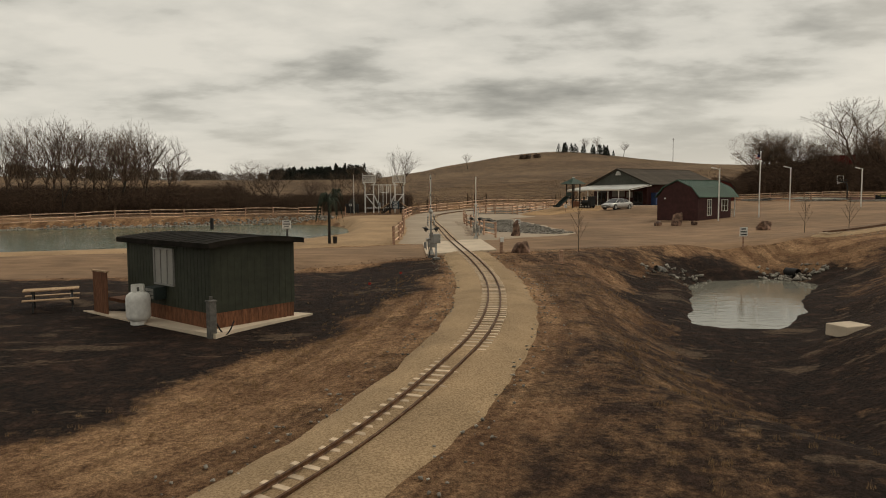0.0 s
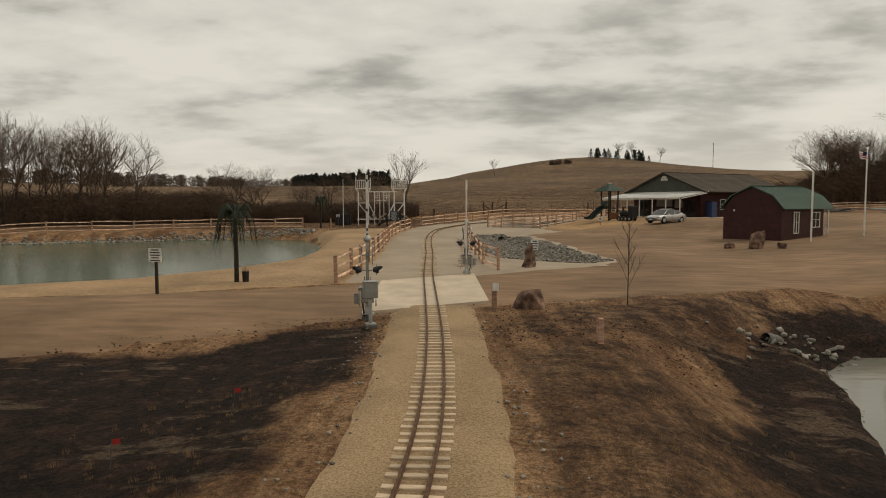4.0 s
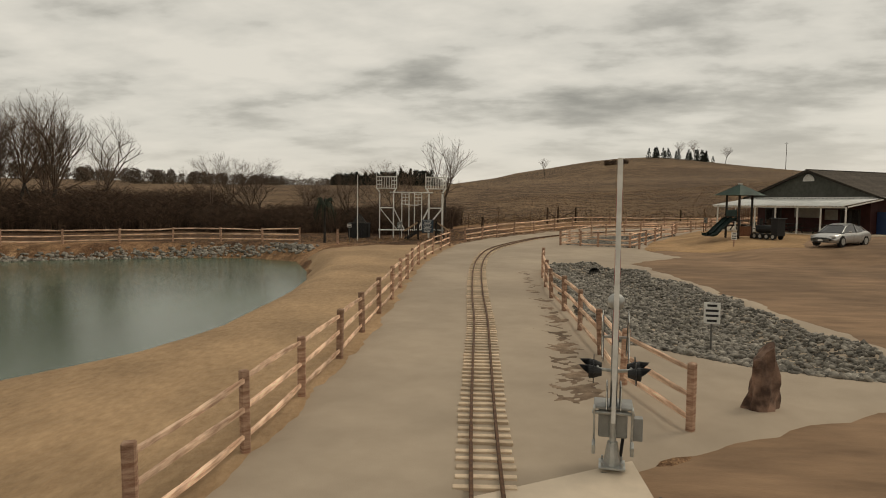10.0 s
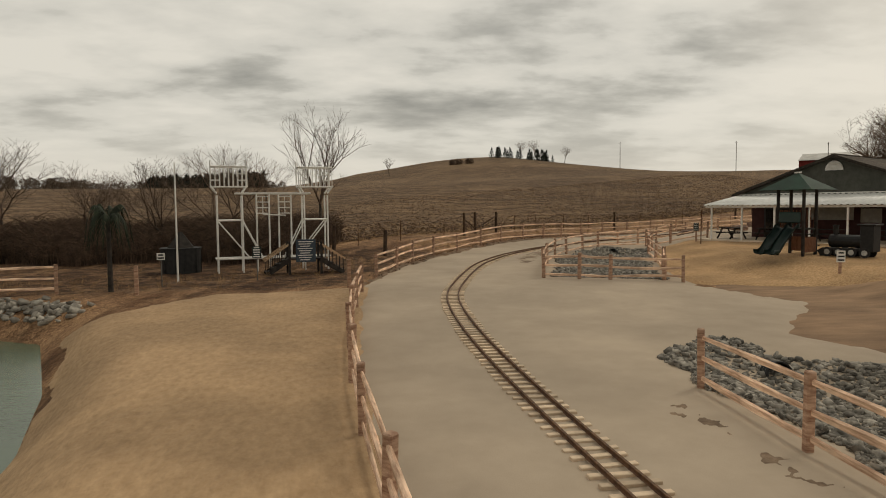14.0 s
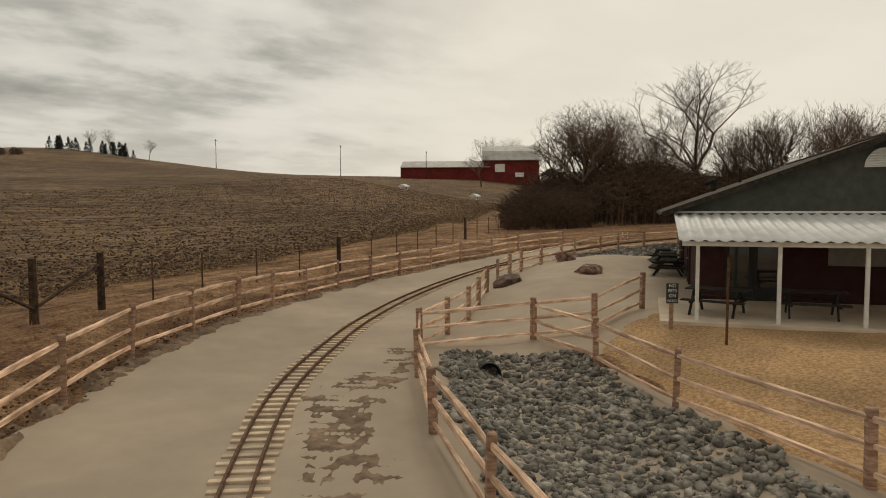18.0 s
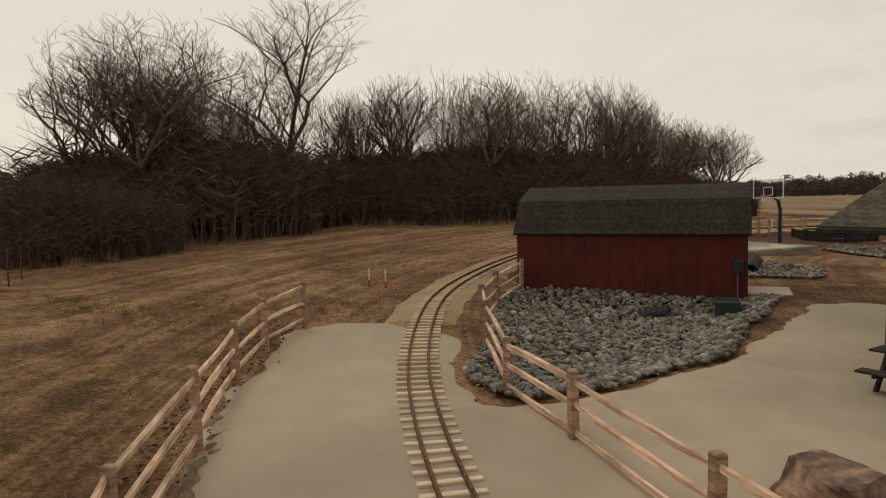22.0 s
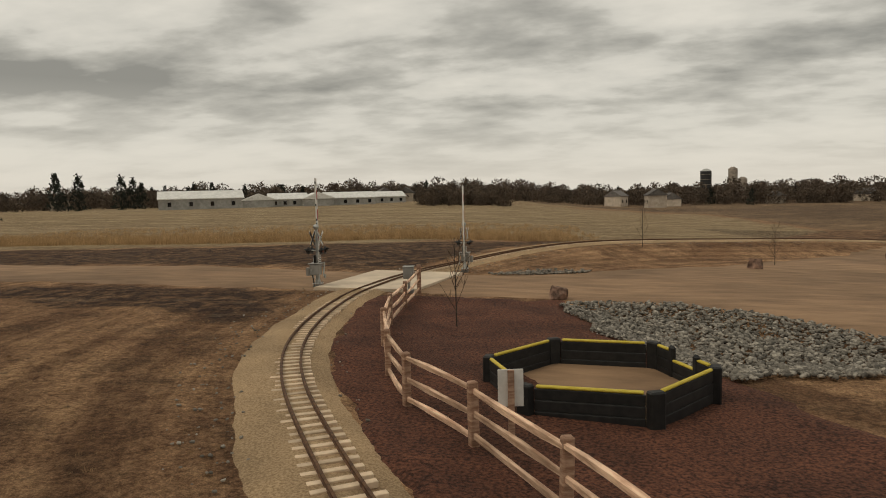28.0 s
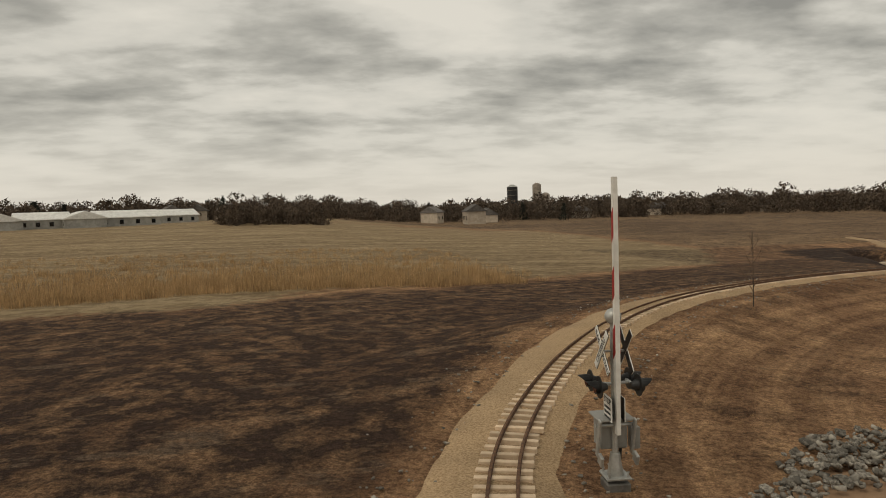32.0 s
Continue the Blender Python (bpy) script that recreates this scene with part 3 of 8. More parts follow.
def grid_mesh(name, xs, ys, zf, keep=None, attrs=()):
    gx, gy = np.meshgrid(xs, ys)
    shape = gx.shape
    fx, fy = gx.ravel(), gy.ravel()
    fz = zf(fx, fy)
    n, m = shape[1], shape[0]
    idx = np.arange(n * m).reshape(m, n)
    q = np.stack([idx[:-1, :-1], idx[:-1, 1:], idx[1:, 1:], idx[1:, :-1]], -1).reshape(-1, 4)
    if keep is not None:
        k = keep(fx, fy)
        q = q[k[q].any(1)]
        used = np.unique(q)
        remap = np.full(n * m, -1)
        remap[used] = np.arange(len(used))
        q, fx, fy, fz = remap[q], fx[used], fy[used], fz[used]
    me = bpy.data.meshes.new(name)
    me.vertices.add(len(fx))
    me.vertices.foreach_set("co", np.stack([fx, fy, fz], 1).ravel())
    me.loops.add(q.size)
    me.loops.foreach_set("vertex_index", q.ravel().astype(np.int32))
    me.polygons.add(len(q))
    me.polygons.foreach_set("loop_start", np.arange(0, q.size, 4, dtype=np.int32))
    me.polygons.foreach_set("loop_total", np.full(len(q), 4, np.int32))
    me.polygons.foreach_set("use_smooth", np.ones(len(q), bool))
    for an, af in attrs:
        at = me.attributes.new(an, "FLOAT", "POINT")
        at.data.foreach_set("value", np.asarray(af(fx, fy), np.float32))
    me.update()
    me.validate()
    return me


# ---- ground ----


def soil_zone(x, y):
    w = wob(x, y, 1.9, 0.5) * 0.9 + wob(x, y, 0.7, 2.0) * 0.5
    d = near_track(x, y)
    a = inside(x, y, [(-40, 33), (-20, 31.5), (-9, 33.5), (-2.2, 36.4), (-0.2, 36.2), (0.3, 31), (-0.4, 26.4), (-2.2, 22), (-3.4, 19.2), (-4.8, 16), (-6.3, 12.8), (-8.0, 11.0), (-12, 6), (-22, -2), (-45, -10)])
    b = inside(x, y, BASIN)
    b2 = inside(x, y, [(3.2, 37.6), (5.0, 39.6), (9, 42.2), (15, 44.6), (12, 38.5), (8, 35.8), (5, 35.5)])
    c = inside(x, y, [(-70, 86), (-30, 88.5), (-12, 91), (-5, 91.5), (-3.4, 95), (1, 106), (-5, 108), (-30, 108), (-80, 104)])
    e = inside(x, y, [(140, 68), (77.5, 78.0), (74.2, 74.8), (70.6, 68.6), (62.5, 60.2), (50, 51.5), (35, 44), (10, 34), (0, 8), (-9, -3), (35, 25.6), (52.5, 36.7), (64, 44.4), (75, 50), (82.6, 55), (100, 58), (140, 58)])
    f = inside(x, y, [(77.5, 86.5), (76.6, 93), (78.5, 94), (84, 91), (120, 86), (120, 84)])
    # g_: dark turf, coloured darker still to carry the lens's corner falloff
    g_ = inside(x, y, [(7.5, 8), (13, 17), (20, 24), (27, 33), (29, 41), (40, 41), (40, -8), (4, -8), (3.4, 6)])
    h = inside(x, y, [(10.4, 34), (8.8, 28), (8.1, 22), (7.1, 18), (6.1, 15), (4.2, 8), (3, 1), (14, 4), (20, 14), (24, 26), (20, 33)])
    k = inside(x, y, [(3.0, -4), (3.3, 18), (3.5, 33), (5.5, 36.5), (9, 36.5), (8.5, 28), (7.2, 18), (5.6, 8), (5, -4)])
    v = np.maximum.reduce([0.57 * ease(k + w, -0.8, 1.2), 0.52 * ease(g_ + w, -1, 2), ease(a + w, -0.8, 1.2) * 1.4, ease(b + 1.3 * w, -0.2, 1.8) * 1.25, ease(h + 1.3 * w, -0.6, 1.8) * 0.95, ease(b2 + w * 0.7, -0.4, 0.5) * 0.6, ease(c + w, -1, 1.4) * 0.62, ease(e + 1.2 * w, -1.5, 1.5) * 0.71, ease(f + w, -0.6, 0.8) * 0.7])
    return v * ease(d, 1.3, 2.2)


def stubble_zone(x, y):
    n = ease(inside(x, y, FIELD), -1.5, 2.5)
    s = ease(inside(x, y, [(17, -8), (-9, -3), (-60, -10), (-600, -100), (-600, -900), (200, -900), (60, -200), (13.5, -101), (14, -44)]), -3, 6)
    w = ease(-x, 60, 95) * ease(y, 60, 110)
    return np.maximum.reduce([n, s, w])


def straw_zone(x, y):
    e = inside(x, y, [(17, -8), (35, 25.6), (52.5, 36.7), (64, 44.4), (75, 50), (82.6, 55), (100, 58), (140, 58), (320, 66), (500, 100), (500, -160), (120, -190), (13.5, -101), (14, -44)])
    far = ease(np.hypot(x - 40, y - 60), 150, 260) * ease(-y, -90, 40)
    return np.maximum(ease(e + 2.0 * wob(x, y, 6, 0.3), -2, 4), 0.8 * far)


def ground_material():
    m = bpy.data.materials.new("open_ground")
    m.use_nodes = True
    n, l = m.node_tree.nodes, m.node_tree.links
    p = n["Principled BSDF"]
    p.inputs["Roughness"].default_value = 0.97
    p.inputs["Specular IOR Level"].default_value = 0.15
    tc = n.new("ShaderNodeTexCoord")

    def noise_at(scale, detail=5, rough=0.6, stretch=(1, 1, 1), rot=0):
        mp = n.new("ShaderNodeMapping")
        mp.inputs["Scale"].default_value = stretch
        mp.inputs["Rotation"].default_value = (0, 0, radians(rot))
        l.new(tc.outputs["Object"], mp.inputs[0])
        t = n.new("ShaderNodeTexNoise")
        t.inputs["Scale"].default_value, t.inputs["Detail"].default_value, t.inputs["Roughness"].default_value = scale, detail, rough
        l.new(mp.outputs[0], t.inputs["Vector"])
        return t.outputs[0]

    def ramp(f, stops):
        r = n.new("ShaderNodeValToRGB")
        e = r.color_ramp.elements
        while len(e) < len(stops):
            e.new(0.5)
        for k, (pos, c) in zip(e, stops):
            k.position, k.color = 0.5 + (pos - 0.5) * 0.5, (*c, 1)
        l.new(f, r.inputs[0])
        return r.outputs[0]

    def mix(f, a, b, mode="MIX"):
        x = n.new("ShaderNodeMixRGB")
        x.blend_type = mode
        if isinstance(f, float):
            x.inputs[0].default_value = f
        else:
            l.new(f, x.inputs[0])
        l.new(a, x.inputs[1]), l.new(b, x.inputs[2])
        return x.outputs[0]

    def attr(name):
        a = n.new("ShaderNodeAttribute")
        a.attribute_name = name
        return a.outputs["Fac"]

    def sharp(f, breakup, lo, hi):
        """The zone's edge broken up by noise."""
        s = n.new("ShaderNodeMath")
        s.operation = "ADD"
        l.new(f, s.inputs[0]), l.new(breakup, s.inputs[1])
        r = n.new("ShaderNodeMapRange")
        r.inputs[1].default_value, r.inputs[2].default_value = lo, hi
        l.new(s.outputs[0], r.inputs[0])
        return r.outputs[0]

    patch, tuft, fine = noise_at(0.22, 4), noise_at(1.6, 6, 0.65), noise_at(9, 6, 0.75)
    cb, sx = n.new("ShaderNodeCombineXYZ"), n.new("ShaderNodeVectorMath")
    sx.operation, sx.inputs["Scale"].default_value = "SCALE", 0.06
    l.new(tc.outputs["Object"], sx.inputs[0])
    ad = n.new("ShaderNodeVectorMath")
    l.new(attr("side"), cb.inputs[0]), l.new(cb.outputs[0], ad.inputs[0]), l.new(sx.outputs[0], ad.inputs[1])
    mn = n.new("ShaderNodeTexNoise")
    mn.inputs["Scale"].default_value, mn.inputs["Detail"].default_value, mn.inputs["Roughness"].default_value = 1.1, 5, 0.65
    l.new(ad.outputs[0], mn.inputs["Vector"])
    mown = mn.outputs[0]
    bare = noise_at(0.45, 6, 0.7)
    grass = mix(0.55, ramp(tuft, [(0.30, (0.130, 0.074, 0.043)), (0.50, (0.245, 0.148, 0.088)), (0.70, (0.36, 0.236, 0.142))]),
                ramp(fine, [(0.30, (0.088, 0.050, 0.030)), (0.70, (0.43, 0.280, 0.170))]))
    grass = mix(0.7, grass, ramp(patch, [(0.3, (0.36, 0.31, 0.27)), (0.7, (0.64, 0.61, 0.55))]), "OVERLAY")
    grass = mix(0.75, grass, ramp(mown, [(0.34, (0.34, 0.31, 0.29)), (0.66, (0.72, 0.71, 0.68))]), "OVERLAY")
    grass = mix(ramp(bare, [(0.58, (0, 0, 0)), (0.74, (0.5, 0.5, 0.5))]), grass, ramp(fine, [(0.35, (0.030, 0.017, 0.010)), (0.7, (0.105, 0.062, 0.036))]))
    soil = mix(0.5, ramp(tuft, [(0.32, (0.010, 0.007, 0.006)), (0.60, (0.030, 0.016, 0.011)), (0.74, (0.088, 0.047, 0.030))]),
               ramp(fine, [(0.35, (0.008, 0.006, 0.005)), (0.68, (0.055, 0.034, 0.024))]))
    soil = mix(ramp(noise_at(0.55, 6, 0.7, (0.5, 1.3, 1), -8), [(0.63, (0, 0, 0)), (0.73, (0.7, 0.7, 0.7))]), soil, ramp(fine, [(0.3, (0.085, 0.055, 0.036)), (0.7, (0.21, 0.148, 0.098))]))
    rows = noise_at(0.9, 5, 0.7, (0.12, 2.4, 1), 24)
    stub = mix(0.5, ramp(rows, [(0.40, (0.028, 0.017, 0.012)), (0.50, (0.110, 0.066, 0.038)), (0.60, (0.30, 0.205, 0.122))]),
               ramp(noise_at(2.2, 7, 0.8, (0.35, 1.6, 1), 24), [(0.42, (0.018, 0.012, 0.009)), (0.60, (0.33, 0.23, 0.142))]))
    stub = mix(0.5, stub, ramp(noise_at(0.018, 3), [(0.3, (0.30, 0.27, 0.26)), (0.7, (0.66, 0.62, 0.57))]), "OVERLAY")
    straw = mix(0.5, ramp(noise_at(0.16, 6, 0.65, (0.5, 1.6, 1)), [(0.34, (0.17, 0.115, 0.062)), (0.52, (0.27, 0.195, 0.108)), (0.68, (0.37, 0.28, 0.165))]),
                ramp(noise_at(1.1, 6, 0.7), [(0.36, (0.13, 0.088, 0.048)), (0.66, (0.38, 0.285, 0.17))]))
    b = n.new("ShaderNodeMapRange")
    b.inputs[3].default_value, b.inputs[4].default_value = -1.1, 1.1
    l.new(tuft, b.inputs[0])
    col = mix(sharp(attr("straw"), b.outputs[0], 0.35, 0.65), grass, straw)
    col = mix(sharp(attr("stubble"), b.outputs[0], 0.35, 0.65), col, stub)
    col = mix(sharp(attr("soil"), b.outputs[0], 0.30, 0.85), col, soil)
    col = mix(0.55, col, ramp(noise_at(34, 3, 0.7), [(0.32, (0.26, 0.26, 0.26)), (0.68, (0.76, 0.76, 0.76))]), "OVERLAY")
    l.new(col, p.inputs["Base Color"])
    bp = n.new("ShaderNodeBump")
    bp.inputs["Distance"].default_value = 0.12
    add = n.new("ShaderNodeMath")
    add.operation = "ADD"
    l.new(fine, add.inputs[0]), l.new(tuft, add.inputs[1])
    l.new(add.outputs[0], bp.inputs["Height"]), l.new(bp.outputs[0], p.inputs["Normal"])
    return m


M["ground"] = ground_material()
gxs, gys = axis(-46, 100, 0.5, -2600, 2600), axis(-8, 136, 0.5, -2600, 2600)
tagged(mesh_ob("ground", grid_mesh("ground", gxs, gys, ground, attrs=(("soil", soil_zone), ("stubble", stubble_zone), ("straw", straw_zone), ("side", near_track))), "ground"),
       "rolling farmland ground with dead brown grass and dark bare soil", "ground", kind="structure")


GRID = ground(*[a.ravel() for a in np.meshgrid(gxs, gys)]).reshape(len(gys), len(gxs))


def height(x, y):
    """The ground's height on its own mesh."""
    i = min(max(int(np.searchsorted(gxs, x)) - 1, 0), len(gxs) - 2)
    j = min(max(int(np.searchsorted(gys, y)) - 1, 0), len(gys) - 2)
    u, v = (x - gxs[i]) / (gxs[i + 1] - gxs[i]), (y - gys[j]) / (gys[j + 1] - gys[j])
    return float((GRID[j, i] * (1 - u) + GRID[j, i + 1] * u) * (1 - v) + (GRID[j + 1, i] * (1 - u) + GRID[j + 1, i + 1] * u) * v)


def lie(x, y):
    """The heights of many places on the ground's own mesh."""
    i, j = np.clip(np.searchsorted(gxs, x) - 1, 0, len(gxs) - 2), np.clip(np.searchsorted(gys, y) - 1, 0, len(gys) - 2)
    u, v = (x - gxs[i]) / (gxs[i + 1] - gxs[i]), (y - gys[j]) / (gys[j + 1] - gys[j])
    return (GRID[j, i] * (1 - u) + GRID[j, i + 1] * u) * (1 - v) + (GRID[j + 1, i] * (1 - u) + GRID[j + 1, i + 1] * u) * v


def layer(name, mat, dist, step, thick, label, category, x0, x1, y0, y1, rag=0.25, edge=0.35, bumpy=0.0):
    """A spread layer on the ground that thins out and dips under at its ragged edge."""
    def rim(x, y):
        return dist(x, y) + rag * (wob(x, y, 0.9, 0.7) + 0.6 * wob(x, y, 0.33, 1.9))

    def top(x, y):
        return lie(x, y) + thick * np.clip(rim(x, y) / edge, -2.5, 1.0) + bumpy * wob(x, y, 0.5, 3.1)

    me = grid_mesh(name, np.arange(x0, x1, step), np.arange(y0, y1, step), top, keep=lambda x, y: rim(x, y) > -edge)
    return tagged(mesh_ob(name, me, mat), label, category, kind="structure")


LOT = [(-80, 24), (-40, 30.5), (-20, 32), (-9, 34), (-2, 37.2), (3.4, 40.2), (9, 42.5), (15, 44.8), (25, 45.6), (35, 49), (46, 59.5), (57, 70.5), (65, 75.6), (71.6, 78.8), (76.5, 79.2), (140, 66),
       (140, 79), (77.4, 86.4), (72.9, 86.2), (66.6, 86.8), (62, 88), (59, 91), (57.4, 95.4), (53.6, 101), (51, 106.5), (44, 108), (30, 104), (20, 101), (15, 93), (10, 88), (6, 80), (10.6, 56), (6, 52),
       (3.5, 49.5), (-1.4, 46), (-3.4, 45.4), (-9.5, 43), (-20, 40.5), (-40, 35.6), (-80, 28)]
layer("dirt_lot", "lot", lambda x, y: inside(x, y, LOT), 0.5, 0.05, "wide tan packed-dirt drive and parking lot", "road", -80, 141, 22, 109, rag=0.35, edge=0.8)
PATHWAY = [(-3.3, 46.2), (-3.2, 54), (-3.6, 62), (-4.2, 70), (-4.6, 78), (-4.3, 86), (-3.6, 93), (-2.0, 98.8), (0.6, 104), (4.6, 109.8), (9.0, 114.2), (14.1, 118.2), (20.6, 122.5), (28.9, 125.6), (36, 127.0),
           (42.0, 127.2), (43.1, 126), (42.9, 124.6), (41.4, 122.6), (38.2, 122.8), (36.3, 121.9), (36.3, 119.6), (38.9, 116.7), (44.5, 112.3), (44, 110), (33, 108), (22, 105.4), (16.3, 106.0), (12, 96), (10.4, 89.5), (12, 84), (8, 79.4), (9.5, 72), (11.5, 56),
           (10.5, 53.4), (5.4, 50.6), (3.0, 48.9), (-1.0, 46.3)]
layer("gravel_path", "gravel", lambda x, y: inside(x, y, PATHWAY), 0.4, 0.108, "wide grey crushed-gravel path along the miniature railway", "path", -6, 47, 45, 130, rag=0.26, edge=0.4)
MUD = [(5.6, 98.6), (7.2, 102.0), (9.3, 105.2), (11.4, 107.4), (13.9, 109.0), (13.6, 111.2), (11.0, 109.2), (8.8, 108.2), (7.0, 105.6), (5.6, 102.6), (4.6, 99.4)]

MUD_DRAIN = [(1.3, 51.5), (1.5, 56), (1.6, 60), (1.2, 68), (1.0, 74), (2.0, 74), (2.4, 67), (2.9, 60.5), (3.1, 55), (3.3, 51.5)]

def muddy(x, y):
    a = np.maximum(inside(x, y, MUD), inside(x, y, MUD_DRAIN))
    fence_foot = np.full(np.shape(x), 9.0)
    for (p, q), (u, v) in zip(FOOT, FOOT[1:]):
        t = np.clip(((x - p) * (u - p) + (y - q) * (v - q)) / ((u - p) ** 2 + (v - q) ** 2), 0, 1)
        fence_foot = np.minimum(fence_foot, np.hypot(x - p - t * (u - p), y - q - t * (v - q)))
    return np.maximum(np.minimum(a, 0.5) - 0.24, 0.20 - fence_foot) + 0.22 * wob(x, y, 0.41, 4.4) + 0.24 * wob(x, y, 0.17, 1.3) + 0.22 * wob(y, x, 0.083, 2.3)


FOOT = [(-3.6, 93), (-2.0, 98.6), (0.5, 103.9), (4.5, 109.7), (8.9, 114.1), (14.0, 118.1), (20.5, 122.3), (28.8, 125.4), (36, 126.8)]
layer("mud_stains", "mud", muddy, 0.09, 0.117, "thin dark mud trodden over the gravel beside the fences", "mud", -5, 38, 51, 128, rag=0.05, edge=0.25)
BEACH = [(-2.6, 46.2), (-2.7, 62), (-3.9, 78), (-3.6, 91.4), (-7, 90.6), (-10, 90.4), (-12.2, 87.5), (-13.8, 85), (-12, 80), (-11, 76), (-10.8, 66), (-10.4, 58), (-12, 53.6), (-16, 49), (-24, 45.4), (-42, 40), (-80, 33), (-80, 29), (-40, 34.5), (-20, 40), (-9.5, 43.2)]
layer("sand_beach", "sand", lambda x, y: inside(x, y, BEACH), 0.4, 0.09, "smooth raked golden sand beach beside the pond", "beach", -80, -2, 28, 92, rag=0.2, edge=0.6, bumpy=0.012)


RUN = np.gradient(COARSE, axis=0)
RUN /= np.linalg.norm(RUN, axis=1)[:, None]
OUTER = COARSE + np.stack([-RUN[:, 1], RUN[:, 0]], 1) * (0.17 * ease(COARSE[:, 0], 30, 43))[:, None]


def strip(x, y):
    x, y = np.asarray(x, float), np.asarray(y, float)
    d = np.full(x.shape, 1e9)
    for (a, b), (c, e) in zip(OUTER, OUTER[1:]):
        ux, uy = c - a, e - b
        t = np.clip(((x - a) * ux + (y - b) * uy) / (ux * ux + uy * uy), 0, 1)
        d = np.minimum(d, np.hypot(x - a - t * ux, y - b - t * uy))
    d = np.where((y < 60) & (x < 20), 1.42, 1.04) - d
    d = np.where(inside(x, y, [(-4, 38.6), (5, 40.6), (5, 90), (40, 122), (42.6, 121), (42.6, 126), (20, 126), (-8, 96)]) > 0, np.minimum(d, -2), d)
    return np.where(inside(x, y, [(70, 78.9), (78, 78.9), (78, 86), (70, 86)]) > 0, -2, d)


layer("track_ballast", "ballast", strip, 0.33, 0.130, "tan crushed-stone ballast strip under the miniature railway", "ballast", -22, 79, -28, 126, rag=0.09, edge=0.5)
layer("mulch_bed", "mulch", lambda x, y: inside(x, y, MULCH), 0.33, 0.09, "dark red-brown shredded bark mulch bed", "mulch", 46, 75, 85, 122, rag=0.25, edge=0.4, bumpy=0.012)
CHIPS = [(10.4, 90.2), (15.6, 86.2), (19.8, 84.9), (23.5, 93), (27.2, 99.6), (22.8, 106), (21, 107.2), (17.2, 106.4), (14.4, 102), (12.2, 97)]
layer("wood_chip_bed", "chips", lambda x, y: inside(x, y, CHIPS), 0.4, 0.11, "pale tan wood-chip playground surface", "wood chips", 9, 29, 84, 109, rag=0.2, edge=0.4, bumpy=0.01)


def water(name, poly, z, mat, label):
    bm = bmesh.new()
    slab(bm, poly, z - 0.05, z)
    return tagged(link(name, bm, mat), label, "pond", kind="structure")


def grown(poly, d):
    cx, cy = sum(p[0] for p in poly) / len(poly), sum(p[1] for p in poly) / len(poly)
    return [(x + d * (x - cx) / math.hypot(x - cx, y - cy), y + d * (y - cy) / math.hypot(x - cx, y - cy)) for x, y in poly]


water("swimming_pond", [(-86, 35), (-60, 32.4), (-40, 35.8), (-26, 40.6), (-17, 44.4), (-12.6, 46.8), (-9.4, 51.2), (-7.6, 55), (-7.0, 59), (-7.2, 64), (-7.6, 69.5), (-8.4, 75), (-9.8, 81), (-13, 88.8), (-19.6, 92.2), (-26, 90.6), (-32, 87.6), (-39.8, 83.6), (-49.8, 78.6), (-66, 70.4), (-86, 62)], 0.28, "pond", "calm green swimming pond with light ripples")
water("detention_pond", grown(POOL, 1.2), -1.36, "pool", "small still murky grey-green detention pond")

# ---- the miniature railway ----
GAUGE = 0.43


def track_height(p):
    """The line's own grade, smoothed."""
    z = ground(p[:, 0], p[:, 1])
    k = np.ones(25) / 25
    zz = np.convolve(np.pad(z, 12, mode="edge"), k, "valid")
    return zz


track_z = track_height(TRACK) + 0.155
tang = np.gradient(TRACK, axis=0)
tang /= np.linalg.norm(tang, axis=1)[:, None]
norm = np.stack([-tang[:, 1], tang[:, 0]], 1)
railway = empty("miniature_railway", label="narrow miniature railway track with rusty rails on pale wooden ties", category="railway", kind="structure")


def rail(side, name):
    bm = bmesh.new()
    prof = [(-0.032, -0.05), (0.032, -0.05), (0.012, -0.035), (0.012, -0.008), (0.022, 0.0), (0.022, 0.022), (-0.022, 0.022), (-0.022, 0.0), (-0.012, -0.008), (-0.012, -0.035)]
    rings = []
    for p, n, z in zip(TRACK[::2], norm[::2], track_z[::2]):
        c = p + n * side * GAUGE / 2
        rings.append([bm.verts.new((c[0] + n[0] * u, c[1] + n[1] * u, z + 0.045 + v)) for u, v in prof])
    for a, b in zip(rings, rings[1:]):
        for i in range(len(prof)):
            j = (i + 1) % len(prof)
            bm.faces.new((a[i], a[j], b[j], b[i]))
    bmesh.ops.recalc_face_normals(bm, faces=bm.faces)
    return part(name, bm, "steel", railway, "rusty brown steel rail")


